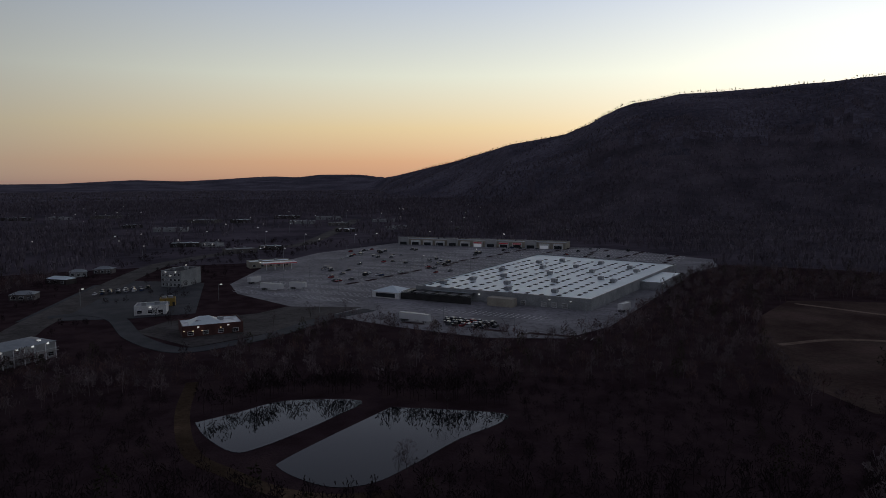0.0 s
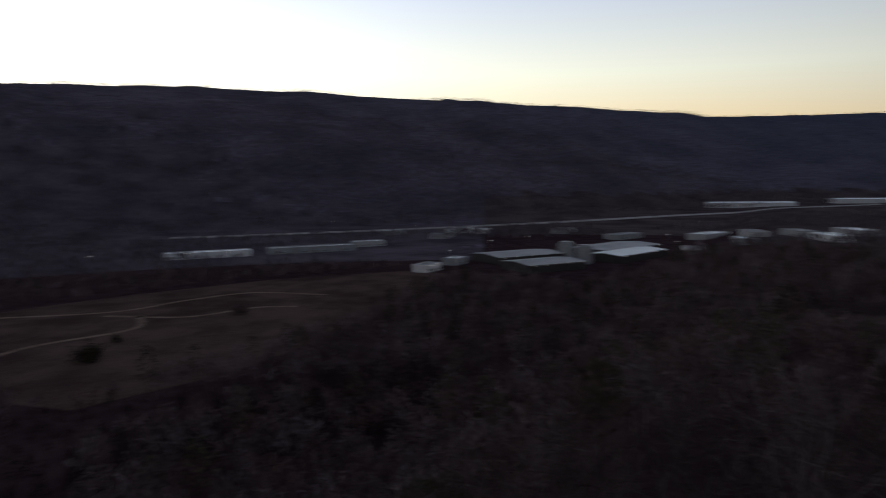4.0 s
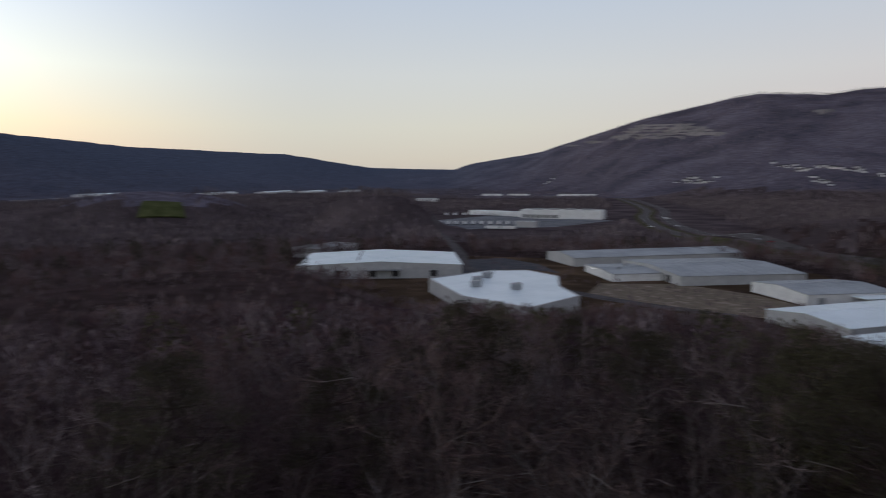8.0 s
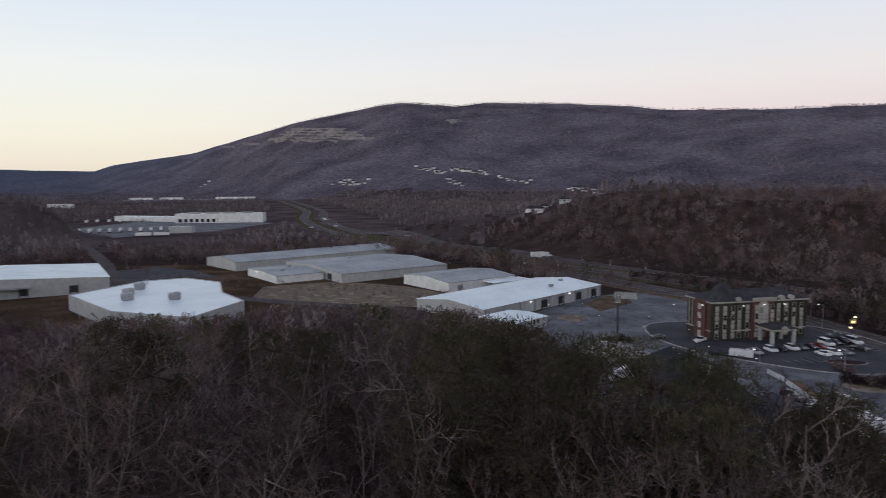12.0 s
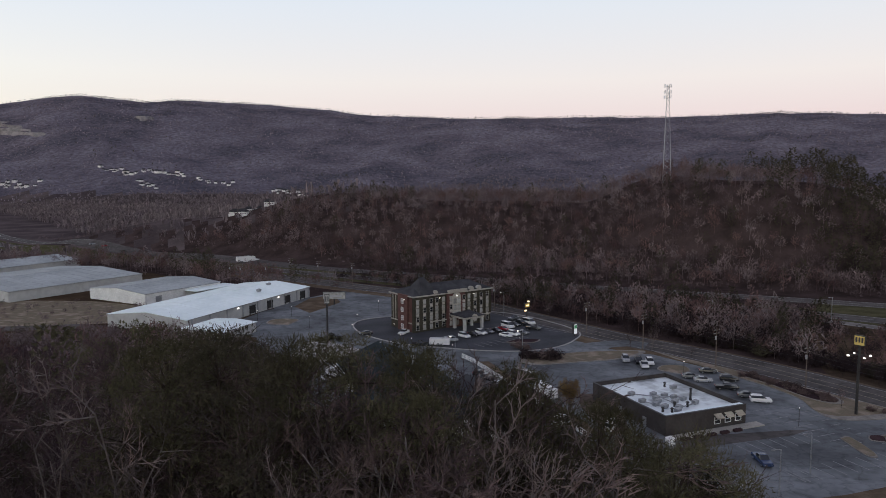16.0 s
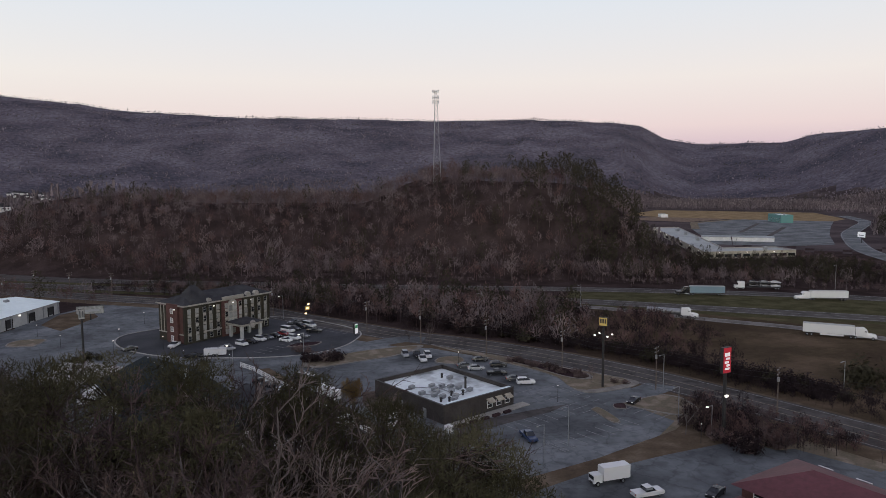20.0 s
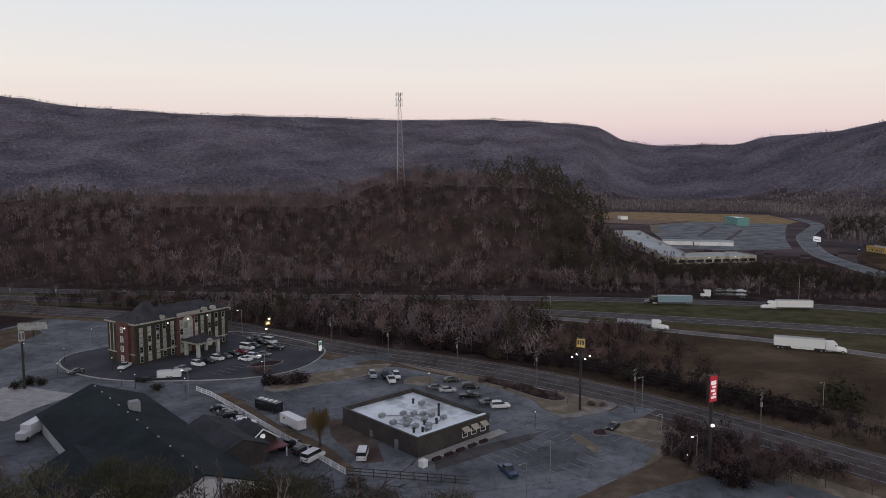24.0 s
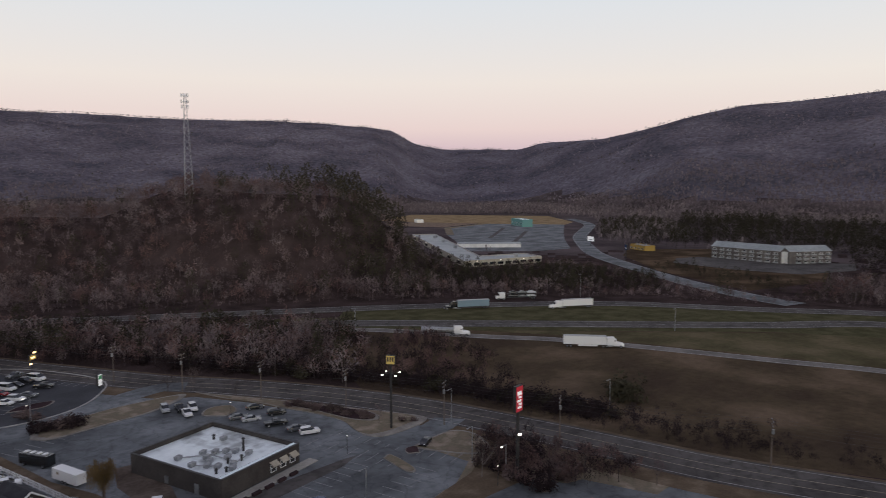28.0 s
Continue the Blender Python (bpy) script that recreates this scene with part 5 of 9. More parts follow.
# tall brush beside the red sign
x, y = rng.uniform(-134, -102, 900), rng.uniform(-124, -76, 900)
ok = inside(x, y, [(-124, -117), (-114, -111), (-107, -100), (-104.5, -92), (-113, -86), (-126, -78), (-131, -80), (-129, -94), (-127, -106)])
x, y = x[ok][:230], y[ok][:230]
for sel, mat, lab in ((slice(0, 120), M_VALLEY_RED, "maroon bare brush beside the red sign"), (slice(120, 230), M_SHADETWIG, "dark bare brush beside the red sign")):
    woods("sign_brush", thin, x[sel], y[sel], rng.uniform(0.22, 0.46, len(x[sel])), rng, mat, lab)
# continuous brush between the frontage road and the highway bank
n = 900
i = rng.integers(20, len(FRONTAGE) - 1, n)
x = np.array([FRONTAGE[k][0] for k in i]) + rng.uniform(-4, 4, n) - rng.gamma(2.0, 2.6, n) - 9.5
y = np.array([FRONTAGE[k][1] for k in i]) + rng.uniform(-4, 4, n) - rng.gamma(2.0, 1.2, n) - 3.5
woods("roadside_brush", thin, x, y, rng.uniform(0.16, 0.42, n), rng, M_SHADETWIG, "dark tangled winter brush along the frontage road")
# the wood between the frontage road, the hotel and the highway
x, y = rng.uniform(-190, -128, 900), rng.uniform(-208, -124, 900)
ok = inside(x, y, [(-134, -166), (-141, -152), (-147, -138), (-150, -126), (-158, -132), (-178, -158), (-186, -190), (-180, -205), (-160, -196)]) & (rng.random(900) < 0.55)
x, y = x[ok], y[ok]
woods("bank_brush", thin, x[::2], y[::2], rng.uniform(0.3, 0.62, len(x[::2])), rng, M_VALLEY_RED, "reddish bare brush on the highway bank")
woods("bank_brush", thin, x[1::2], y[1::2], rng.uniform(0.3, 0.66, len(x[1::2])), rng, M_SHADETWIG, "dark bare brush on the highway bank")
STRIP = [(-20, -338), (-56.0, -280), (-80.0, -248.5), (-97, -222), (-111, -201), (-122, -183), (-132, -166), (-150, -172), (-163, -205), (-159, -232), (-149, -253), (-134, -272), (-106, -300), (-66, -333), (-25, -366), (10, -368)]
x, y = rng.uniform(-175, 12, 5200), rng.uniform(-370, -160, 5200)
ok = inside(x, y, STRIP)
x, y = x[ok], y[ok]
high = np.where(x > -75, 0.7, 0.9) * (1 - 0.45 * sstep(-195, -165, y))
tone = rng.random(len(x))
for sel, kinds, mat, lab in ((tone < 0.18, thin, M_VALLEY, "leafless grey-brown trees beside the highway"), ((tone >= 0.18) & (tone < 0.45), thin, M_VALLEY_RED, "reddish-brown leafless trees beside the highway"), ((tone >= 0.45) & (tone < 0.84), thin, M_SHADETWIG, "dark leafless undergrowth beside the highway"), (tone >= 0.84, mid_pine, M_CEDAR, "dark evergreens beside the highway")):
    sel = sel & (rng.random(len(x)) < np.where(x > -75, 0.85, 0.6))
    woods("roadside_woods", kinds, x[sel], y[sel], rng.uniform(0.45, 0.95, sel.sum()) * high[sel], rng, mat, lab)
# bushes on the far banks of the ponds
bank_x = np.concatenate([np.linspace(-62, -22, 34), np.linspace(-14, 22, 30)]) + rng.uniform(-2, 2, 64)
bank_y = np.concatenate([np.interp(np.linspace(-62, -22, 34), [-63, -54, -43, -21], [181, 190, 200, 200]), np.interp(np.linspace(-14, 22, 30), [-12, 3, 20, 24], [194, 192, 188, 184])]) + rng.uniform(0, 6, 64)
woods("pond_bank_trees", [thin_tree(75 + k) for k in range(4)], bank_x, bank_y + 2, rng.uniform(0.45, 0.95, 64), rng, M_SHADETWIG, "bare bushes on the far banks of the ponds")
# small trees round the shops of the town
x, y = rng.uniform(-240, -60, 900), rng.uniform(235, 720, 900)
ok = inside(x, y, [(-236, 263), (-96, 231), (-56, 271), (-60, 300), (-125, 330), (-140, 430), (-130, 522), (-105, 606), (-60, 716), (-186, 900), (-249, 704)])
for line in (NORTH_ROAD, STORE_ROAD):
    for (x1, y1), (x2, y2) in zip(line, line[1:]):
        ok &= np.hypot(x - (x1 + x2) / 2, y - (y1 + y2) / 2) > 13
for hx, hy, hr in ((-95, 292, 20), (-155, 426, 20), (-137, 334, 14), (-149, 258, 24), (-122, 510, 24), (-180, 390, 24), (-240, 674, 18), (-214, 675, 14), (-171, 614, 18), (-150, 642, 15), (-222, 375, 12), (-233, 433, 12), (-239, 466, 10), (-229, 481, 10)):
    ok &= np.hypot(x - hx, y - hy) > hr
x, y = x[ok], y[ok]
woods("town_trees", thin, x, y, rng.uniform(0.3, 0.6, len(x)), rng, M_SHADETWIG, "small dark leafless trees round the shops")
# small trees between the warehouses
HALLS = [(294.5, -258.7, 60), (188, -240, 46), (210, -409, 66), (152, -367, 52), (184, -332, 26), (87, -331, 32), (62, -268, 26), (41, -306, 26), (51, -287, 30), (43, -239, 16)]
x, y = rng.uniform(30, 360, 1500), rng.uniform(-440, -175, 1500)
ok = inside(x, y, ESTATE)
for hx, hy, hr in HALLS:
    ok &= np.hypot(x - hx, y - hy) > hr
for (x1, y1), (x2, y2) in zip(PLANT_ROAD, PLANT_ROAD[1:]):
    ok &= np.hypot(x - (x1 + x2) / 2, y - (y1 + y2) / 2) > 9
x, y = x[ok], y[ok]
woods("estate_trees", thin, x, y, np.minimum(rng.uniform(0.3, 0.75, len(x)), headroom(x, y) / 12.0 * 0.8), rng, M_VALLEY, "small leafless trees and brush between the warehouses")

# ---- buildings: shared makers ----
def bmbox(*args):
    bm = bmesh.new()
    box(bm, *args)
    return bm


MESHES = {}


def shared(key, make, mat):
    """One mesh for all alike pieces."""
    if key not in MESHES:
        bm = bmesh.new()
        make(bm)
        MESHES[key] = finish(bm, key.split("|")[0], mat)
    return MESHES[key]


def put(name, me, parent, x, y, z, turn=0.0, label="", scale=None):
    ob = new(name, me)
    ob.parent = parent
    ob.matrix_basis = pose(x, y, z, 0, 0, turn)
    if scale:
        ob.scale = scale
    return tagged(ob, label) if label else ob


def wall_run(t, a, b, h, mat, low=-1.0, thick=0.35, name="wall", label=""):
    d = Vector((b[0] - a[0], b[1] - a[1]))
    return part(name, bmbox((a[0] + b[0]) / 2, (a[1] + b[1]) / 2, low, d.length, thick, h - low, math.degrees(math.atan2(d.y, d.x))), mat, t, label)


def unit_mesh(bm):
    """A rooftop air handler with a fan ring and a side louvre."""
    box(bm, 0, 0, 0.25, 2.6, 1.8, 1.3)
    box(bm, 0, 0, 0, 2.2, 1.4, 0.25)
    tube(bm, (-0.5, 0, 1.55), (-0.5, 0, 1.75), 0.55, 0.5, 10)
    for k in range(4):
        box(bm, 1.31, 0, 0.45 + 0.25 * k, 0.04, 1.5, 0.12)


def door_mesh(bm):
    box(bm, 0, 0, 0, 1.1, 0.14, 2.15)
    box(bm, 0, 0.06, 0.1, 0.9, 0.06, 1.95)


def dock(t, x, y, z, turn):
    """A roller door with two dark jambs and a hood."""
    d = put("dock_door", shared("dock_door", lambda bm: box(bm, 0, 0, 1.1, 3.0, 0.2, 3.1), M_DARKMETAL), t, x, y, z, turn, "dark roller door")
    for s in (-1, 1):
        put("jamb", shared("jamb", lambda bm: box(bm, 0, 0.1, 0.3, 0.3, 0.4, 4.0), M_RUBBER), d, s * 1.7, 0, 0)
    put("hood", shared("hood", lambda bm: box(bm, 0, 0.15, 4.3, 3.7, 0.5, 0.3), M_METAL), d, 0, 0, 0)


def skylight_mesh(bm):
    box(bm, 0, 0, 0, 1.7, 3.4, 0.25)
    box(bm, 0, 0, 0.25, 1.2, 2.3, 0.12)


def lamp_box_mesh(bm):
    box(bm, 0, 0, 0, 0.6, 0.3, 0.35)


def roof_units(t, spots, h, turn=0.0, scale=1.0):
    for x, y in spots:
        put("roof_unit", shared("roof_unit", unit_mesh, M_METAL), t, x, y, h, turn + 7 * ((x * 3 + y) % 3 - 1), scale=(scale, scale, scale))


def wall_lamps(t, spots, turn=0.0, mat=None, size=1.0):
    me = shared("wall_lamp" if mat is None else "warm_wall_lamp", lamp_box_mesh, mat or M_LAMP)
    for x, y, z in spots:
        put("wall_lamp", me, t, x, y, z, turn, scale=(size, size, size))


def hall(name, x, y, turn, L, W, h, peak, wall, roof, label, group="", category="warehouse", seams=6.0, over=0.4):
    """A low-gabled metal hall; the ridge runs along local x."""
    z = gz_at(x, y)
    t = thing(name, x, y, z, turn, label, category, group)
    for s in (-1, 1):
        wall_run(t, (-L / 2, s * W / 2), (L / 2, s * W / 2), h, wall)
        bm = bmesh.new()
        vs = [bm.verts.new((s * (L / 2 + dx), yy, zz)) for dx in (-0.18, 0.18) for yy, zz in ((-W / 2, -1), (W / 2, -1), (W / 2, h), (0, h + peak), (-W / 2, h))]
        bm.faces.new(vs[:5]), bm.faces.new(vs[5:][::-1])
        for k in range(5):
            bm.faces.new((vs[k], vs[5 + k], vs[5 + (k + 1) % 5], vs[(k + 1) % 5]))
        bmesh.ops.recalc_face_normals(bm, faces=bm.faces)
        part("gable_wall", bm, wall, t)
        bm = bmesh.new()
        e = [bm.verts.new(p) for p in ((-L / 2 - over, 0, h + peak), (L / 2 + over, 0, h + peak), (L / 2 + over, s * (W / 2 + over), h), (-L / 2 - over, s * (W / 2 + over), h))]
        f = [bm.verts.new(v.co + Vector((0, 0, 0.22))) for v in e]
        for q in ((e[0], e[1], e[2], e[3]), (f[3], f[2], f[1], f[0])):
            bm.faces.new(q)
        for k in range(4):
            bm.faces.new((e[k], f[k], f[(k + 1) % 4], e[(k + 1) % 4]))
        n = int(L / seams) if group == "warehouses of the estate" else 1
        for k in range(1, n):
            sb = bmesh.new()
            xx = -L / 2 + k * L / n
            v = [sb.verts.new((xx + dx, yy, zz + dz)) for dz in (0.2, 0.32) for dx, yy, zz in ((-.07, 0, h + peak), (.07, 0, h + peak), (.07, s * W / 2, h), (-.07, s * W / 2, h))]
            for q in ((4, 5, 6, 7), (0, 1, 5, 4), (1, 2, 6, 5), (2, 3, 7, 6), (3, 0, 4, 7)):
                sb.faces.new([v[i] for i in q])
            part("roof_seam", sb, roof, t)
        bmesh.ops.recalc_face_normals(bm, faces=bm.faces)
        part("roof_slope", bm, roof, t)
        part("gutter", bmbox(0, s * (W / 2 + over + 0.08), h - 0.05, L, 0.18, 0.2), M_METAL, t)
    part("ridge_cap", bmbox(0, 0, h + peak + 0.15, L, 0.5, 0.14), roof, t)
    return t


def flat_block(name, pts, h, wall, roof, label, parapet=0.6, category="building", group=""):
    """A flat-roofed block on an outline in plan, one wall for each side, with a coping."""
    cx, cy = sum(p[0] for p in pts) / len(pts), sum(p[1] for p in pts) / len(pts)
    t = thing(name, cx, cy, gz_at(cx, cy), 0, label, category, group)
    q = [(p[0] - cx, p[1] - cy) for p in pts]
    for a, b in zip(q, q[1:] + q[:1]):
        wall_run(t, a, b, h + parapet, wall)
        d = Vector((b[0] - a[0], b[1] - a[1]))
        part("coping", bmbox((a[0] + b[0]) / 2, (a[1] + b[1]) / 2, h + parapet + 0.003, d.length, 0.5, 0.12, math.degrees(math.atan2(d.y, d.x))), M_CREAM, t)
    bm = bmesh.new()
    slab(bm, q, h - 0.3, h)
    bmesh.ops.triangulate(bm, faces=[f for f in bm.faces if len(f.verts) > 4])
    part("roof", bm, roof, t)
    return t, cx, cy


def window_mesh(w, h):
    def make(bm):
        box(bm, -w / 2, 0, 0, 0.1, 0.16, h)
        box(bm, w / 2, 0, 0, 0.1, 0.16, h)
        box(bm, 0, 0, 0, w, 0.2, 0.1)
        box(bm, 0, 0, h - 0.1, w, 0.16, 0.1)
        box(bm, 0, 0, h / 2, w, 0.12, 0.07)
    return make


def pane_mesh(w, h):
    def make(bm):
        box(bm, 0, 0, 0.05, w - 0.1, 0.06, h - 0.1)
    return make


def window(t, x, y, z, turn, w=1.5, h=1.7, glass=None, frame_mat=None):
    g = glass or M_GLASS
    f = put("window", shared("window_frame|%g|%g" % (w, h), window_mesh(w, h), frame_mat or M_WHITE), t, x, y, z, turn)
    put("pane", shared("pane|%s|%g|%g" % (g.name, w, h), pane_mesh(w, h), g), f, 0, 0, 0)
    return f


# ---- the warehouses ----
g_w = "warehouses of the estate"
w1 = hall("warehouse", 294.5, -258.7, 47, 62, 86, 7.0, 2.0, M_CREAM, M_WHITEROOF, "long pale grey gabled warehouse with a white metal roof", g_w)
w1.matrix_basis = pose(294.5, -258.7, 0, 0, 0, -43)
for k in (-28, -8, 4, 22):
    dock(w1, -31.3, k, 0, 90)
part("dock_canopy", bmbox(-33, -2, 4.6, 4, 18, 0.25), M_METAL, w1)
for k in range(7):
    put("roof_vent", shared("roof_vent", lambda bm: (tube(bm, (0, 0, 0), (0, 0, 0.7), 0.4, 0.4), tube(bm, (0, 0, 0.7), (0, 0, 1.0), 0.6, 0.3)), M_METAL), w1, -22 + 7 * k, 12, 8.55)
w2, cx, cy = flat_block("warehouse", [(223.3, -225.2), (221.0, -266.0), (208.0, -280.0), (184.1, -272.0), (166.1, -246.7), (146.4, -231.2), (145.6, -197.5), (180.6, -200.0)], 6.0, M_CREAM, M_WHITEROOF,
                        "white-roofed factory hall half hidden by bare trees", 0.2, "warehouse", g_w)
roof_units(w2, [(200 - cx, -232 - cy), (192 - cx, -222 - cy), (206 - cx, -246 - cy), (175 - cx, -228 - cy)], 6.0, 40, 1.7)
for k in range(3):
    put("roof_pipe", shared("roof_pipe", lambda bm: tube(bm, (0, 0, 0), (0, 0, 2.4), 0.22, 0.22), M_METAL), w2, 212 - cx - 4 * k, -258 - cy + 7 * k, 6.0)
hall("warehouse", 210.4, -408.8, 58, 118, 40, 5.0, 2.2, M_CREAM, M_GREYROOF, "very long low warehouse with a grey metal roof", g_w)
w3 = hall("warehouse", 152.8, -367.5, 52, 66, 70, 4.6, 2.0, M_CREAM, M_GREYROOF, "broad low warehouse with a grey ribbed roof and cream walls", g_w)
for k in range(5):
    dock(w3, 33.3, -26 + 12 * k, -0.6, -90)
w3b = hall("warehouse_annex", 184.7, -332.7, 52, 26, 40, 3.8, 0.8, M_WHITEWALL, M_GREYROOF, "low white annex with a flat grey roof", g_w)
roof_units(w3b, [(-5, -6), (4, 6)], 4.4, 0, 0.8)
wall_lamps(w3b, [(13.3, -6, 3.2)], size=1.4)
w4 = hall("warehouse", 87.1, -331.2, 53, 41, 37, 4.6, 1.5, M_WHITEWALL, M_GREYROOF, "white-walled warehouse with a dark grey hipped roof", g_w)
part("lean_to_roof", bmbox(-12, 22, 3.4, 24, 9, 0.3), M_WHITEROOF, w4, "white lean-to roof")
for k in (-22, -14, -6):
    part("post", bmbox(k, 26, -0.5, 0.3, 0.3, 3.9), M_METAL, w4)
part("door", bmbox(14, 18.7, 0, 3, 0.2, 3.2), M_METAL, w4)
w5 = hall("warehouse", 51.4, -287.1, 62, 80, 35, 4.6, 1.8, M_CREAM, M_WHITEROOF, "long warehouse with a bright white roof and loading bays", g_w, seams=8)
for k in range(9):
    part("wall_rib", bmbox(-39 + 9.6 * k, 17.75, 0, 0.5, 0.3, 4.5), M_METAL, w5)
for k in (-34, -22, -9, 3):
    dock(w5, k, 17.7, -0.6, 0)
wall_lamps(w5, [(-15, 17.95, 3.8), (12, 17.95, 3.8)], size=1.1)
roof_units(w5, [(-30, 3), (-14, 9)], 6.0, 0, 0.7)
hall("warehouse_annex", 43.5, -239.1, 62, 18, 17, 3.4, 0.6, M_CREAM, M_WHITEROOF, "small white-roofed annex beside the warehouse", g_w)
w6, cx, cy = flat_block("workshop", [(370.4, -270.3), (382.1, -314.3), (402.1, -308.4), (390.4, -264.4)], 6, M_CREAM, M_GREYROOF, "pale workshop behind the long warehouse", category="workshop")
roof_units(w6, [(0, 0), (4, 12)], 6, 0, 1.2)

# ---- the hotel: local +y is its front, +x the end nearest the warehouses ----
hotel = thing("hotel", -34.0, -247.2, 0, 28, "four-storey red brick and olive hotel with a dark hipped roof", "hotel")
HL, HW, HH = 34.0, 14.0, 12.2
for a, b, m in (((-HL / 2, HW / 2), (HL / 2, HW / 2), M_OLIVE), ((HL / 2, HW / 2), (HL / 2, -HW / 2), M_BRICK), ((HL / 2, -HW / 2), (-HL / 2, -HW / 2), M_BRICK), ((-HL / 2, -HW / 2), (-HL / 2, HW / 2), M_BRICK)):
    wall_run(hotel, a, b, HH, m)
for x0, x1, m in ((9.5, 17.6, M_OLIVE), (-4.8, 3.2, M_BRICK)):
    part("brick_bay", bmbox((x0 + x1) / 2, HW / 2 + 0.45, 0, x1 - x0, 0.9, HH - 0.1), m, hotel)
part("end_bay", bmbox(HL / 2 + 0.5, 1.5, 0, 1.0, 6.0, HH + 0.6), M_BRICK, hotel)
part("end_panel", bmbox(HL / 2 + 0.25, -4.6, 0.2, 0.3, 4.2, HH - 0.6), M_OLIVE, hotel, "olive end panel")
part("base_band", bmbox(0, HW / 2 + 0.22, 2.9, HL, 0.4, 0.35), M_TRIM, hotel, "cream band course")
part("base_band", bmbox(HL / 2 + 0.25, 0, 2.9, 0.5, HW, 0.35), M_TRIM, hotel, "cream band course")
for y, w in ((HW / 2, HL), (-HW / 2, HL)):
    part("cornice", bmbox(0, y, HH + 0.003, w + 1.6, 1.6, 0.45), M_TRIM, hotel, "cream cornice")
for x in (-HL / 2, HL / 2):
    part("cornice", bmbox(x, 0, HH + 0.003, 1.6, HW - 1.7, 0.45), M_TRIM, hotel, "cream cornice")
for k in range(12):
    x = 15.9 - 2.86 * k
    yy = HW / 2 + (0.95 if (9.5 < x < 17.6 or -4.8 < x < 3.2) else 0.22)
    for f in range(4):
        if abs(x + 0.8) < 1.6 and f > 0:
            continue
        window(hotel, x, yy, 0.75 + 2.95 * f, 0, 1.15, 1.75, (M_CURTAIN, M_GLASS)[(k * 3 + f * 5) % 4 < 2], M_TRIM)
        if f:
            part("spandrel", bmbox(x, yy - 0.02, 0.75 + 2.95 * f - 1.05, 1.2, 0.08, 0.9), M_TRIM, hotel)
for k in range(13):
    x = 17.2 - 2.86 * k
    if not (9.5 < x < 17.6 or -4.8 < x < 3.2):
        part("pilaster", bmbox(x, HW / 2 + 0.3, 3.26, 0.28, 0.4, HH - 3.3), M_OLIVE, hotel)
for f in range(4):
    window(hotel, HL / 2 + 1.05, 1.5, 0.75 + 2.95 * f, 90, 1.3, 1.7, M_CURTAIN)
for yy in (-3.6, -5.4):
    part("pilaster", bmbox(HL / 2 + 0.45, yy, 3.26, 0.2, 0.3, HH - 3.5), M_TRIM, hotel)
bm = bmesh.new()
box(bm, -0.8, HW / 2 + 1.0, 3.3, 3.6, 0.3, 7.4)
tube(bm, (-0.8, HW / 2 + 0.86, 10.7), (-0.8, HW / 2 + 1.14, 10.7), 1.8, 1.8, 20)
arch = part("arched_window", bm, M_TRIM, hotel, "tall cream arched window bay")
for f in range(3):
    for dx in (-0.85, 0.85):
        put("pane", shared("pane|arch", pane_mesh(1.4, 1.9), M_CURTAIN), arch, -0.8 + dx, HW / 2 + 1.17, 3.8 + 2.35 * f)
wall_lamps(hotel, [(-0.8, HW / 2 + 1.3, 11.2), (6.0, HW / 2 + 0.3, 10.9), (-9.0, HW / 2 + 0.3, 10.9), (HL / 2 + 1.1, 3.2, 11.0)], size=0.8)


def hip(bm, x0, x1, y0, y1, z, peak, inset):
    e = [bm.verts.new(p) for p in ((x0, y0, z), (x1, y0, z), (x1, y1, z), (x0, y1, z))]
    ym = (y0 + y1) / 2
    if (x1 - x0) > 2 * inset + 0.05:
        r = [bm.verts.new((x0 + inset, ym, z + peak)), bm.verts.new((x1 - inset, ym, z + peak))]
        for q in ((e[0], e[1], r[1], r[0]), (e[2], e[3], r[0], r[1]), (e[1], e[2], r[1]), (e[3], e[0], r[0])):
            bm.faces.new(q)
    else:
        r = bm.verts.new(((x0 + x1) / 2, ym, z + peak))
        for k in range(4):
            bm.faces.new((e[k], e[(k + 1) % 4], r))
    bm.faces.new(e[::-1])


bm = bmesh.new()
hip(bm, -HL / 2 - 0.6, HL / 2 + 0.6, -HW / 2 - 0.6, HW / 2 + 0.6, HH + 0.46, 2.8, 6.0)
part("roof", bm, M_SHINGLE, hotel)
bm = bmesh.new()
hip(bm, 6.8, 14.6, -2.5, HW / 2 + 0.8, HH + 0.5, 5.6, 3.0)
part("tower_roof", bm, M_SHINGLE, hotel, "steep dark hipped roof")
bm = bmesh.new()
hip(bm, -6.0, 4.2, -3, HW / 2 + 1.4, HH + 0.5, 2.8, 4.0)
part("dormer_roof", bm, M_SHINGLE, hotel)
for x in (8.0, -8.0, -11.5):
    bm = bmesh.new()
    tube(bm, (x, HW / 2 - 0.6, HH + 0.9), (x, HW / 2 + 0.7, HH + 0.9), 0.9, 0.9, 14)
    part("eyebrow_dormer", bm, M_TRIM, hotel, "small cream eyebrow dormer")
part("parapet", bmbox(-1, HW / 2 + 1.2, HH + 0.46, 8.6, 0.5, 1.0), M_TRIM, hotel)
portico = part("portico_roof", bmbox(-2.5, HW / 2 + 5, 4.1, 8.8, 8.2, 0.8), M_TRIM, hotel, "cream portico fascia")
bm = bmesh.new()
hip(bm, -7.3, 2.3, HW / 2 + 0.5, HW / 2 + 9.6, 4.91, 1.5, 3.8)
part("shingles", bm, M_SHINGLE, portico)
bm = bmesh.new()
tube(bm, (-2.5, HW / 2 + 9.1, 4.6), (-2.5, HW / 2 + 9.4, 4.6), 1.2, 1.2, 18)
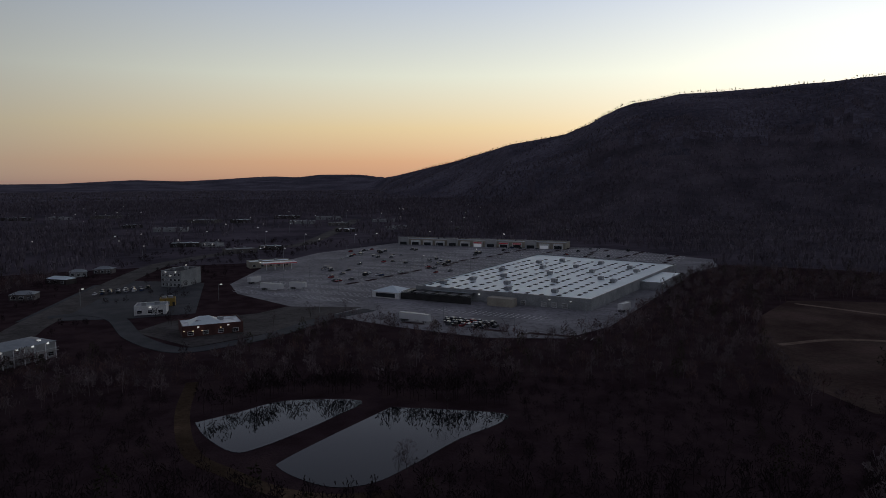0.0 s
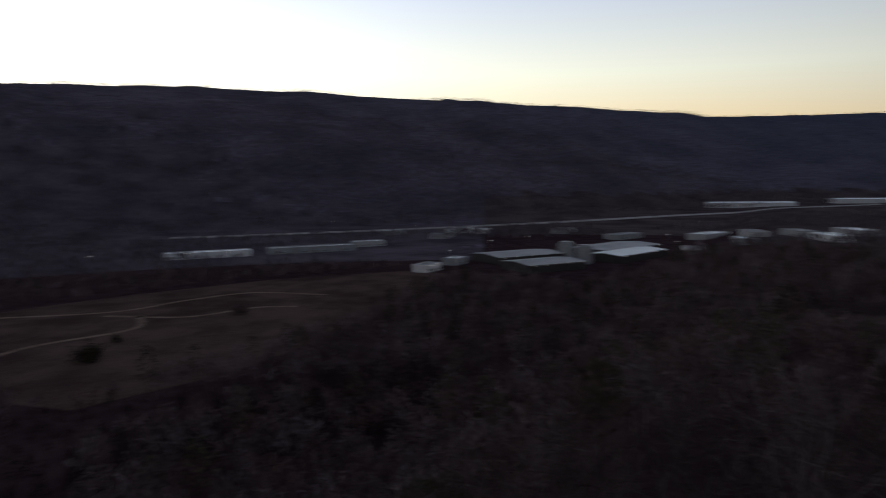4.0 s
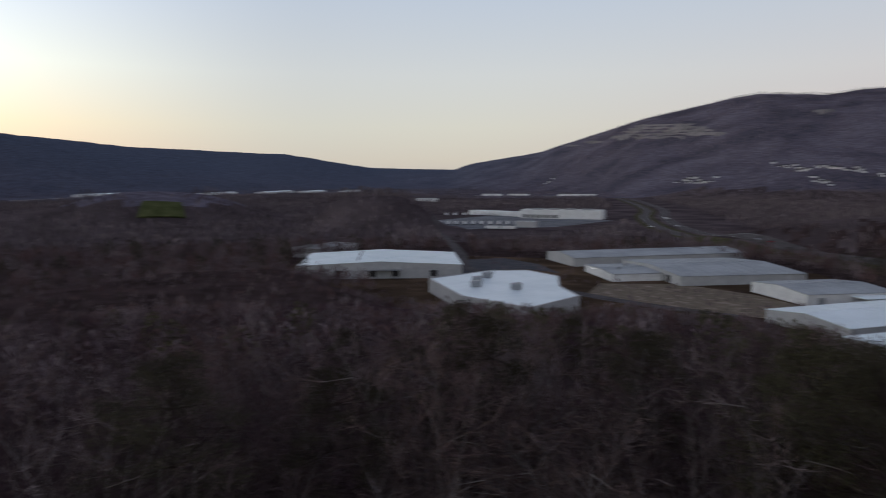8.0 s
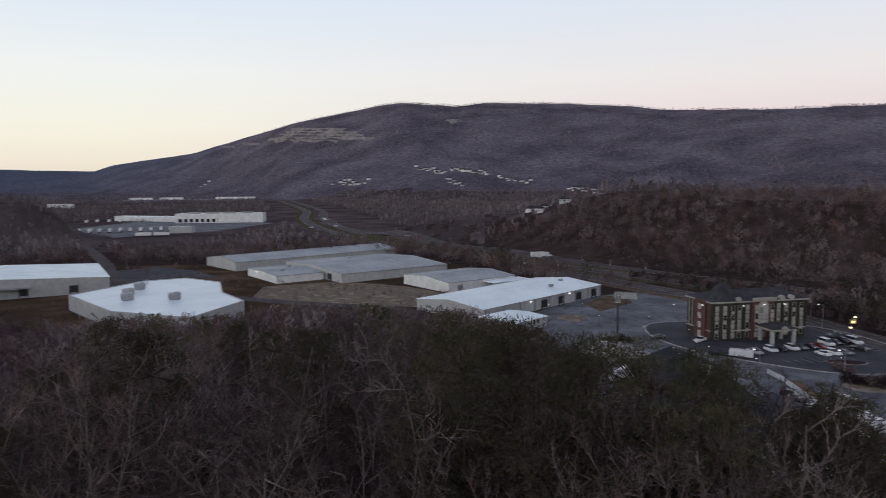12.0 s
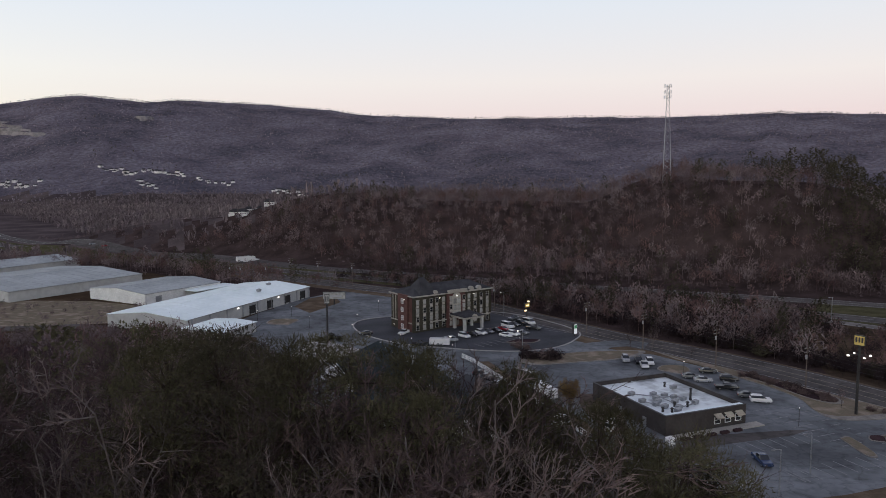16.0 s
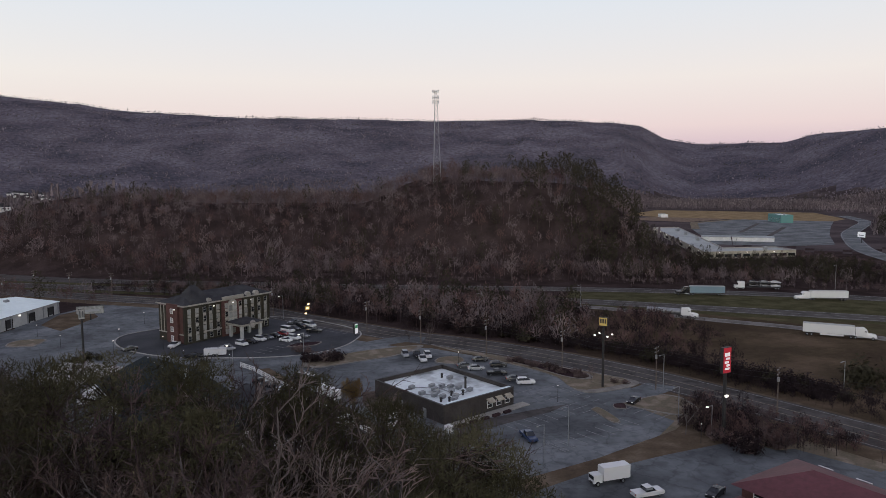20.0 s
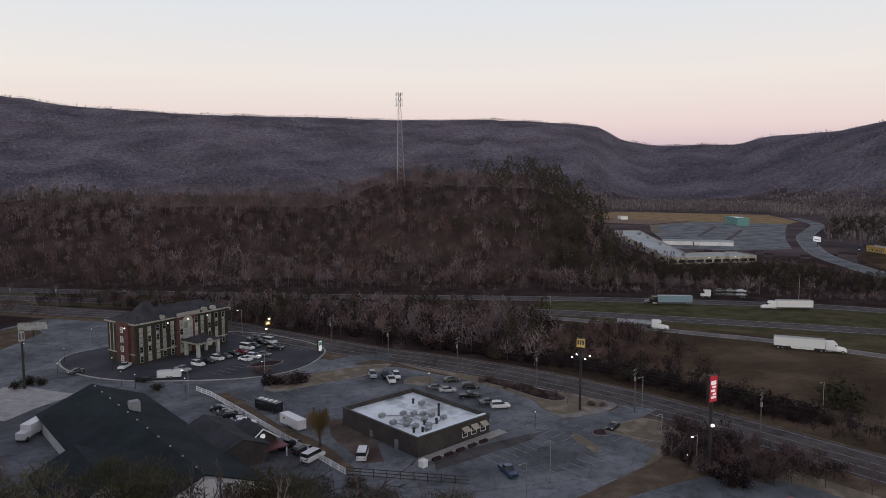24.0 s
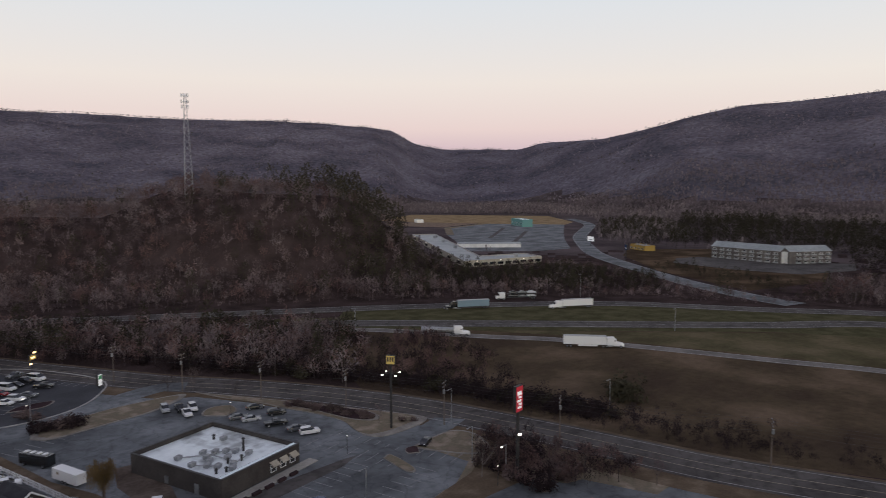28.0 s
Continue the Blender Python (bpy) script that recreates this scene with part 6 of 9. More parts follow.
part("arched_fascia", bm, M_TRIM, portico)
for x in (-6.3, 1.3):
    for y in (2.6, 8.4):
        part("column", bmbox(x, HW / 2 + y, 0, 0.9, 0.9, 4.1), M_CREAM, hotel, "white square portico column")
for x in (-5, 0):
    put("door", shared("glass_door", door_mesh, M_GLASS), hotel, x, HW / 2 + 1.0, 0)

# ---- the restaurant: local -y is its back, +y the side to the red sign, -x towards the frontage road ----
resto = thing("restaurant", -70.8, -144.0, 0, 13.5, "dark brown flat-roofed restaurant with a stained white roof", "restaurant")
RX, RY, RH = 21.0, 25.8, 3.25
for a, b in (((-RX / 2, -RY / 2), (RX / 2, -RY / 2)), ((RX / 2, -RY / 2), (RX / 2, RY / 2)), ((RX / 2, RY / 2), (-RX / 2, RY / 2)), ((-RX / 2, RY / 2), (-RX / 2, -RY / 2))):
    wall_run(resto, a, b, RH + 0.9, M_DARKWALL)
    d = Vector((b[0] - a[0], b[1] - a[1]))
    part("coping", bmbox((a[0] + b[0]) / 2, (a[1] + b[1]) / 2, RH + 0.903, d.length + 0.1, 0.5, 0.1, math.degrees(math.atan2(d.y, d.x))), M_DARKMETAL, resto)
part("roof", bmbox(0, 0, RH - 0.25, RX - 0.4, RY - 0.4, 0.25), M_DIRTYROOF, resto)
part("parapet_ledge", bmbox(0, RY / 2 - 1.4, RH + 0.3, RX - 0.5, 0.5, 0.45), M_DARKWALL, resto)
part("front_ledge", bmbox(0, RY / 2 - 0.75, RH + 0.85, RX - 0.6, 1.0, 0.1), M_WHITEROOF, resto, "pale ledge along the front parapet")
roof_units(resto, [(4.5, 3.0), (1.2, 4.6), (5.4, 6.4), (-0.8, 1.8), (2.2, -1.5), (6.6, -3.6), (3.0, 8.0), (-2.6, 6.6), (7.5, 1.5), (0.5, 0.2), (3.4, 1.0), (6.2, 4.4), (-1.8, 3.6), (4.6, 9.6), (-5.5, -4.0)], RH, 10, 0.55)
for x, y, h in ((-3.4, 4.2, 2.6), (0.4, 7.6, 1.0), (2.8, 6.4, 0.9), (5.8, 9.2, 0.8), (7.4, 8.2, 0.8), (-4.8, -6.2, 0.9)):
    bm = bmesh.new()
    tube(bm, (x, y, RH), (x, y, RH + h), 0.28, 0.25, 10)
    tube(bm, (x, y, RH + h), (x, y, RH + h + 0.25), 0.42, 0.2, 10)
    part("vent_pipe", bm, M_DARKMETAL, resto)
bm = bmesh.new()
for a, b in (((6.4, -3.5), (2.0, 0.5)), ((2.0, 0.5), (2.0, 6.5)), ((2.0, 0.5), (-2.0, 2.0)), ((4.8, 8.6), (-3, 6.8)), ((5.4, 6.4), (7.6, 1.5))):
    tube(bm, (*a, RH + 0.35), (*b, RH + 0.35), 0.14, 0.14, 6)
part("duct", bm, M_METAL, resto)
for x in (-8.4, -5.6, -2.8):
    bm = bmesh.new()
    v = [bm.verts.new(p) for p in ((x - 1, RY / 2 + 0.18, 3.0), (x + 1, RY / 2 + 0.18, 3.0), (x + 1, RY / 2 + 1.3, 2.45), (x - 1, RY / 2 + 1.3, 2.45),
                                   (x - 1, RY / 2 + 0.18, 3.15), (x + 1, RY / 2 + 0.18, 3.15), (x + 1, RY / 2 + 1.3, 2.3), (x - 1, RY / 2 + 1.3, 2.3))]
    for q in ((0, 3, 2, 1), (4, 5, 6, 7), (3, 7, 6, 2), (0, 4, 7, 3), (1, 2, 6, 5)):
        bm.faces.new([v[i] for i in q])
    part("awning", bm, M_TANWALL, resto, "small tan sloped awning")
    window(resto, x, RY / 2 + 0.2, 0.9, 0, 1.5, 1.6)
put("door", shared("glass_door", door_mesh, M_GLASS), resto, -RX / 2 - 0.2, 8.0, 0, 90)
for k in range(4):
    window(resto, -RX / 2 - 0.2, 4 - 4.2 * k, 0.9, 90, 1.8, 1.7)
part("walkway", bmbox(-1, RY / 2 + 1.9, 0, RX + 3, 2.4, 0.28), M_TRIM, resto, "pale concrete walkway")
for k in range(5):
    part("kerb_planter", bmbox(RX / 2 - 2 - 3.4 * k, RY / 2 + 3.5, 0.1, 2.0, 0.7, 0.55), M_LITTER, resto)
part("back_door", bmbox(RX / 2 + 0.2, 6.5, 0, 0.15, 1.2, 2.1), M_METAL, resto)
part("service_hatch", bmbox(RX / 2 + 0.25, -2, 0.4, 0.3, 1.0, 1.4), M_METAL, resto)

# ---- the green-roofed lodge ----
lodge = thing("lodge", -14.4, -156, 0, 101.5, "large lodge with blue-green metal roofs and white gutters", "restaurant")


def gable(t, x0, x1, yc, w, h, peak, mat, wall, along="x", name="roof_slope"):
    """Walls and two roof slopes over a box; the ridge along local x or y."""
    pts = [(x0, yc - w / 2), (x1, yc - w / 2), (x1, yc + w / 2), (x0, yc + w / 2)]
    for a, b in zip(pts, pts[1:] + pts[:1]):
        if along == "y":
            a, b = (a[1], a[0]), (b[1], b[0])
        wall_run(t, a, b, h, wall)
    for s in (-1, 1):
        bm = bmesh.new()
        q = [(x0 - 0.6, yc, h + peak), (x1 + 0.6, yc, h + peak), (x1 + 0.6, yc + s * (w / 2 + 0.7), h - 0.15), (x0 - 0.6, yc + s * (w / 2 + 0.7), h - 0.15)]
        if along == "y":
            q = [(b, a, c) for a, b, c in q]
        v = [bm.verts.new(p) for p in q] + [bm.verts.new((p[0], p[1], p[2] + 0.25)) for p in q]
        for f in ((0, 1, 2, 3), (7, 6, 5, 4), (0, 4, 5, 1), (1, 5, 6, 2), (2, 6, 7, 3), (3, 7, 4, 0)):
            bm.faces.new([v[i] for i in f])
        bmesh.ops.recalc_face_normals(bm, faces=bm.faces)
        part(name, bm, mat, t)
    for xx in (x0, x1):
        bm = bmesh.new()
        q = [(xx, yc - w / 2, h), (xx, yc + w / 2, h), (xx, yc, h + peak)]
        if along == "y":
            q = [(b, a, c) for a, b, c in q]
        d = Vector((0.15, 0, 0)) if along == "x" else Vector((0, 0.15, 0))
        v = [bm.verts.new(Vector(p) - d) for p in q] + [bm.verts.new(Vector(p) + d) for p in q]
        for f in ((0, 1, 2), (5, 4, 3), (0, 3, 4, 1), (1, 4, 5, 2), (2, 5, 3, 0)):
            bm.faces.new([v[i] for i in f])
        bmesh.ops.recalc_face_normals(bm, faces=bm.faces)
        part("gable", bm, wall, t)


gable(lodge, -31, 34, 0, 22, 3.6, 4.6, M_GREENROOF, M_WHITEWALL)
gable(lodge, 4, 24, -12, 14, 3.4, 3.6, M_GREENROOF, M_GREYWALL, "x")
gable(lodge, 0, 18, 14, 11, 3.4, 2.4, M_SHINGLE, M_DARKWALL, "x")
part("cupola", bmbox(-9, 2.5, 6.5, 2.0, 2.0, 2.9), M_GREYWALL, lodge, "square grey roof cupola")
for k in range(11):
    put("roof_lamp", shared("roof_lamp", lambda bm: box(bm, 0, 0, 0, 0.3, 0.3, 0.22), M_CREAM), lodge, -29 + 6 * k, 0, 8.45)
li = lodge.matrix_basis.inverted()
for a, b, z in (((-19.7, -162.9), (-29.5, -150.2), 3.9), ((-25.1, -157.7), (-29.0, -158.4), 3.9), ((-23.7, -137.6), (-30.6, -129.4), 3.9)):
    p, q = li @ Vector((*a, z)), li @ Vector((*b, z))
    bm = bmesh.new()
    tube(bm, p, q, 0.2, 0.2, 6)
    part("white_gutter", bm, M_WHITE, lodge, "white gutter line")
entry = thing("lodge_porch", -36.2, -149.5, 0, 101.5, "small shingled entrance porch with a white pediment and round light", "porch")
gable(entry, -4.2, 3.4, 0, 6.0, 3.0, 2.4, M_SHINGLE, M_DARKWALL, "x")
bm = bmesh.new()
tube(bm, (3.6, 0, 3.9), (3.72, 0, 3.9), 0.55, 0.55, 14)
part("round_light", bm, M_SIGNWHITE, entry)
for s_ in (-1, 1):
    bm = bmesh.new()
    tube(bm, (4.1, s_ * 3.6, 2.95), (4.1, 0, 5.55), 0.16, 0.16, 6)
    part("pediment_trim", bm, M_WHITE, entry)
part("canopy", bmbox(5.6, 1.0, 2.2, 4.0, 5.4, 0.25), M_REDROOF, entry, "flat maroon entrance canopy")
for yy in (-1.4, 3.4):
    part("canopy_post", bmbox(7.3, yy, 0, 0.2, 0.2, 2.2), M_WHITE, entry)

# ---- the red-roofed motel ----
motel = thing("motel", -97.3, -53.4, 0, 96, "two-storey brick motel with a maroon metal roof", "motel")
for a, b in (((-20, -7.5), (20, -7.5)), ((20, -7.5), (20, 7.5)), ((20, 7.5), (-20, 7.5)), ((-20, 7.5), (-20, -7.5))):
    wall_run(motel, a, b, 4.6, M_BRICK)
bm = bmesh.new()
hip(bm, -21.2, 21.2, -9, 9, 4.6, 3.0, 8.0)
part("roof", bm, M_REDROOF, motel, "maroon hipped roof")
bm = bmesh.new()
hip(bm, -20.5, 18, -11.5, -7.4, 2.6, 0.8, 1.8)
part("porch_roof", bm, M_REDROOF, motel)
for k in range(7):
    window(motel, -17 + 5.4 * k, -7.75, 2.9, 0, 1.9, 1.3)
    part("white_post", bmbox(-19.5 + 6 * k, -11, 0, 0.3, 0.3, 2.6), M_WHITE, motel)
for k in range(6):
    part("roof_rail", bmbox(-16 + 6 * k, 8.6, 4.9, 2.4, 0.15, 0.12), M_WHITE, motel)

# ---- the store ----
store, SX, SY = flat_block("big_store", [(-9.3, 378.2), (76.8, 330.9), (166.6, 467.7), (82.9, 538.8)], 5.2, M_GREYWALL, M_WHITEROOF, "huge grey big-box store with a white flat roof full of skylights", 0.7, "store")
e1, e2, o = Vector((160 - 72, 470 - 332)), Vector((-15 - 72, 378 - 332)), Vector((72 - SX, 332 - SY))
ang = math.degrees(math.atan2(e1.y, e1.x))
for i in range(19):
    for j in range(11):
        p = o + e1 * (0.04 + 0.050 * i + 0.016 * (j % 2)) + e2 * (0.06 + 0.087 * j)
        if (i * 7 + j * 3) % 13:
            put("skylight", shared("skylight", skylight_mesh, M_DARKMETAL), store, p.x, p.y, 5.2, ang + 90)
for i, (a, b) in enumerate(((.1, .2), (.2, .55), (.24, .8), (.32, .35), (.36, .7), (.45, .15), (.5, .5), (.53, .85), (.62, .3), (.66, .66), (.74, .48), (.8, .15), (.82, .8), (.9, .4), (.93, .7), (.12, .88), (.4, .05), (.7, .06), (.08, .45))):
    p = o + e1 * a + e2 * b
    put("roof_unit", shared("roof_unit", unit_mesh, M_METAL), store, p.x, p.y, 5.2, ang, scale=(1.5, 1.5, 1.3))
for k in range(7):
    p = o + e2 * (0.08 + 0.055 * k) - e1.normalized() * 0.3
    if k != 3:
        window(store, p.x, p.y, 0.6, ang + 90, 2.6, 2.4, M_CURTAIN)
for a, b, lit in ((0.05, 0, 1), (0.16, 0, 1), (0.3, 0, 0), (0.55, 0, 1), (0.74, 0, 0), (0.2, 1, 1), (0.5, 1, 1), (0.7, 1, 1)):
    p = o + (e2 * a - e1.normalized() * 0.4 if b == 0 else e1 * a - e2.normalized() * 0.4)
    if lit:
        wall_lamps(store, [(p.x, p.y, 4.2)], ang + (90 if b == 0 else 0), size=1.1)
for k in range(6):
    p = o + e1 * (0.42 + 0.035 * k) - e2.normalized() * 0.3
    dock(store, p.x, p.y, -0.5, ang + 180)
bm = bmesh.new()
p = o + e2 * 0.4 - e1.normalized() * 4
box(bm, p.x, p.y, 0, 14, 6, 4.2, ang + 90)
part("entrance", bm, M_TANWALL, store, "tan entrance block")
dock = thing("loading_dock", 133.9, 418.2, -12, ang, "grey loading dock block beside the store", "loading dock")
for a, b in (((-24, 1), (24, 1)), ((24, 1), (24, -12)), ((24, -12), (-24, -12)), ((-24, -12), (-24, 1))):
    wall_run(dock, a, b, 4.6, M_GREYWALL)
part("roof", bmbox(0, -5.5, 4.2, 47.6, 12.6, 0.3), M_WHITEROOF, dock)
wall_lamps(dock, [(-20, -12.3, 3.6), (-6, -12.3, 3.6), (10, -12.3, 3.6)], size=1.0)
garden = thing("garden_centre", 3.6, 366, -12, -28, "dark netted garden centre enclosure beside the store", "garden centre")
for k in range(8):
    for s in (-7, 7):
        part("post", bmbox(-21 + 6 * k, s, 0, 0.25, 0.25, 4.0), M_DARKMETAL, garden)
for s in (-7, 7):
    part("screen", bmbox(0, s, 0.2, 43, 0.1, 3.4), M_DARKMETAL, garden, "dark mesh screen")
for k in range(6):
    part("shade_frame", bmbox(-18 + 7 * k, 0, 4.0, 4.5, 13, 0.12), M_DARKMETAL, garden)
part("pale_canopy", bmbox(6, 3, 4.3, 24, 4, 0.2), M_GREYROOF, garden)
tent = thing("garden_pavilion", -22.3, 378.4, -12, -28, "white pavilion with a pyramid roof beside the store", "pavilion")
bm = bmesh.new()
hip(bm, -9, 9, -8, 8, 3.4, 2.6, 9)
part("roof", bm, M_WHITEROOF, tent)
for a, b in (((-8.5, -7.5), (8.5, -7.5)), ((8.5, -7.5), (8.5, 7.5)), ((8.5, 7.5), (-8.5, 7.5)), ((-8.5, 7.5), (-8.5, -7.5))):
    wall_run(tent, a, b, 3.4, M_WHITEWALL)
part("shop_window", bmbox(0, -7.75, 0.6, 12, 0.1, 2.2), M_GLASS, tent)

mall, cx, cy = flat_block("strip_mall", [(-33.5, 688.6), (121.2, 628.3), (129.4, 648.2), (-25.2, 708.5)], 5.0, M_TANWALL, M_GREYROOF, "long tan strip mall with pale arches and lit shopfronts", 0.8, "shop")
md = Vector((155.6, -59.1)).normalized()
for k in range(13):
    p = Vector((-33.5, 688.6)) + md * (6 + 12.8 * k) + Vector((-0.35, -0.94)) * 2.2
    big = k in (0, 4, 7, 10)
    a = part("arcade_bay", bmbox(p.x - cx, p.y - cy, 0, 10.5 if big else 9, 2.5, 7.6 if big else 4.6, math.degrees(math.atan2(md.y, md.x))), M_CREAM if big else M_WHITEWALL, mall)
    p += Vector((-0.35, -0.94)) * 1.4
    part("shopfront", bmbox(p.x - cx, p.y - cy, 0.2, 7, 0.15, 2.8, math.degrees(math.atan2(md.y, md.x))), M_SIGNWHITE if k in (6, 11) else M_GLASS, mall)
    if k in (6, 8, 9):
        part("red_fascia", bmbox(p.x - cx, p.y - cy, 3.4, 8, 0.2, 1.0, math.degrees(math.atan2(md.y, md.x))), M_SIGNRED, mall)


def shop(name, x, y, turn, sx, sy, h, wall, roof, label, windows=3, lamps=0, category="shop", peak=0.0, group=""):
    """A small commercial building: four walls, roof, shopfront panes, a door, rooftop unit; a hipped roof if peak."""
    t = thing(name, x, y, gz_at(x, y), turn, label, category, group)
    c = [(-sx / 2, -sy / 2), (sx / 2, -sy / 2), (sx / 2, sy / 2), (-sx / 2, sy / 2)]
    for a, b in zip(c, c[1:] + c[:1]):
        wall_run(t, a, b, h + (0 if peak else 0.5), wall)
    if peak:
        bm = bmesh.new()
        hip(bm, -sx / 2 - 0.5, sx / 2 + 0.5, -sy / 2 - 0.5, sy / 2 + 0.5, h, peak, min(sx, sy) * 0.45)
        part("roof", bm, roof, t)
    else:
        part("roof", bmbox(0, 0, h - 0.3, sx - 0.4, sy - 0.4, 0.3), roof, t)
        roof_units(t, [(sx * 0.18, sy * 0.1), (-sx * 0.22, -sy * 0.15)], h, 0, 0.9)
    storeys = max(1, int(h / 3.1))
    for k in range(windows):
        for f in range(storeys):
            window(t, -sx / 2 + sx * (k + 0.5) / windows, -sy / 2 - 0.2, 0.8 + 3.0 * f, 0, min(2.2, 0.6 * sx / windows), 1.6)
            if sx > 9 and y > 200 and y < 500:
                window(t, -sx / 2 + sx * (k + 0.5) / windows, sy / 2 + 0.2, 0.8 + 3.0 * f, 0, min(2.2, 0.6 * sx / windows), 1.6)
    put("door", shared("shop_door", door_mesh, M_DARKMETAL), t, sx * 0.3 + 0.9, -sy / 2 - 0.2, 0)
    wall_lamps(t, [(-sx / 2 + sx * (k + 0.5) / max(lamps, 1), -sy / 2 - 0.35, h - 0.5) for k in range(lamps)], size=1.3)
    return t


# ---- north: shops along the main road ----
br = shop("brick_restaurant", -95, 292, 25, 24, 17, 4.2, M_BRICK, M_DIRTYROOF, "brick restaurant with a stepped white roof and red neon", 4, 2, "restaurant")
bm = bmesh.new()
hip(bm, -9, 4, -6, 6, 4.3, 2.6, 4.5)
part("raised_roof", bm, M_WHITEROOF, br, "white stepped hipped roof")
wall_lamps(br, [(-11.5, -9.0, 2.6), (-8.0, -9.0, 2.4), (-4.5, -9.0, 2.2), (3.0, -9.0, 3.0)], mat=M_LAMPWARM, size=0.8)
shop("office_block", -155.5, 426.4, -12, 13, 22, 9.5, M_GREYWALL, M_SHINGLE, "four-storey tan office block with rows of windows", 5, 2, "office")
shop("corner_shop", -136.9, 334.1, 15, 14, 11, 4.0, M_WHITEWALL, M_GREYROOF, "small white corner shop with a grey roof", 3, 1)
shop("yellow_kiosk", -136.6, 354.1, 15, 7, 5, 3.6, M_YELLOW, M_GREYROOF, "bright yellow kiosk beside the shop", 1, 0)
mt = shop("roadside_motel", -151.0, 241, 62, 28, 14, 6.0, M_GREYWALL, M_GREYROOF, "two-storey white motel with balconies and lit walkways", 8, 5, "motel", 1.6)
for k in range(8):
    part("balcony_post", bmbox(-13.5 + 3.8 * k, -8.9, 0, 0.25, 0.25, 6), M_WHITE, mt)
part("balcony", bmbox(0, -8.3, 2.9, 28, 1.8, 0.2), M_CONCRETE, mt)
part("balcony_rail", bmbox(0, -9.1, 3.9, 28, 0.08, 0.1), M_WHITE, mt)
shop("petrol_station", -122.2, 513.9, 25, 30, 12, 4.4, M_TANWALL, M_WHITEROOF, "petrol station shop with a lit red fascia", 5, 2)
canopy = thing("fuel_canopy", -110.5, 495.7, -12, 25, "red and white fuel canopy on columns", "canopy")
part("deck", bmbox(0, 0, 4.6, 24, 9, 0.9), M_WHITE, canopy)
part("red_band", bmbox(0, -4.6, 4.8, 24, 0.15, 0.5), M_SIGNRED, canopy)
for x in (-9, -3, 3, 9):
    part("column", bmbox(x, 0, 0, 0.5, 0.5, 4.6), M_WHITE, canopy)
TOWN = [(-222.3, 375.4, 12, 9, 3.2), (-233.4, 433.6, 16, 8, 3.2), (-239, 465.7, 10, 8, 3.4), (-228.7, 481.5, 12, 8, 3.2), (-240.8, 674.7, 26, 14, 5), (-214.8, 675.3, 18, 12, 4.4), (-171.7, 614.7, 26, 16, 5), (-150.3, 642.4, 20, 12, 4.5),
        (-330.7, 878.1, 40, 18, 6), (-335.5, 1024.2, 44, 22, 6), (-282.4, 1028.4, 30, 20, 6), (-189.7, 1008, 36, 20, 6), (-133.1, 979.1, 28, 16, 5), (-106.9, 861.7, 24, 14, 5), (-46.3, 905.8, 30, 14, 5), (33.3, 879.6, 26, 14, 5),
        (-624.1, 1049.6, 40, 16, 5), (-573.8, 1070.8, 34, 18, 5), (-513.4, 1097.9, 46, 18, 6), (-233.1, 1113.7, 40, 18, 6), (-163.4, 1092.6, 40, 16, 6), (162.1, 827.7, 26, 12, 5), (-405.8, 936.3, 26, 14, 5), (-74.2, 1041.2, 34, 16, 5)]
for k, (x, y, sx, sy, h) in enumerate(TOWN):
    far = y > 600
    shop("shop_building", x, y, (12, -18, 30, 5)[k % 4], sx, sy, h * (0.7 if far else 1), (M_BROWNWALL, M_DARKWALL, M_GREYWALL)[k % 3], (M_GREYROOF, M_WHITEROOF, M_GREYROOF)[k % 3],
         ("distant low flat-roofed shop in the dusk" if far else "small pale house beside the main road"), 3, 2 if far and k % 2 else 0, "shop", 0 if far else 1.6, "shops of the town")

# ---- east: works, sheds and far halls ----
for x, y, turn, L, W, mat, lab in ((515.1, 199.7, -33, 62, 40, M_GREYROOF, "blue-grey flat works hall edged with lamps"), (471.7, 163.3, -33, 50, 34, M_GREYROOF, "blue-grey works hall with bright wall lamps"),
                                   (601.4, 144.3, -18, 84, 44, M_GREYROOF, "large pale works hall with a low roof"), (561.2, 122.7, -18, 70, 30, M_WHITEROOF, "white-roofed works hall beside the cooling towers")):
    t = hall("works_hall", x, y, turn, L, W, 5.5, 1.4, M_DARKWALL, mat, lab, "halls of the works", "factory")
    wall_lamps(t, [(-L / 2 + 4 + k * (L - 8) / 4, -W / 2 - 0.3, 5.0) for k in range(5)], size=1.4)
for x, y in ((536.7, 166.7), (513.4, 145)):
    t = thing("cooling_tower", x, y, gz_at(x, y), 0, "pale square cooling tower among the works halls", "tower")
    part("casing", bmbox(0, 0, 0, 10, 10, 13), M_GREYWALL, t)
    part("fan_ring", bmbox(0, 0, 13, 7, 7, 1.4), M_METAL, t)
EAST = [(430.6, 449.7, 70, 16, -38), (504.8, 396, 78, 18, -38), (570.4, 378.5, 30, 14, -38), (427.6, 234.3, 20, 12, 0), (471.5, 233.9, 18, 12, 0), (690.9, 357.5, 40, 18, 10), (760.7, 342, 30, 16, 10), (748.6, 168.9, 44, 20, -20), (765.8, 84.2, 50, 22, -20),
        (575.7, 72.9, 30, 14, 20), (610.4, 39.8, 26, 14, 20), (687.3, 37.2, 34, 16, 20), (649.8, -23.2, 40, 18, 20), (690, 0.3, 36, 16, 30), (719.7, -45.7, 44, 20, 30), (764, 371.8, 40, 18, 0), (704.9, 432.1, 30, 14, 0), (802.5, 252.1, 36, 18, 0)]
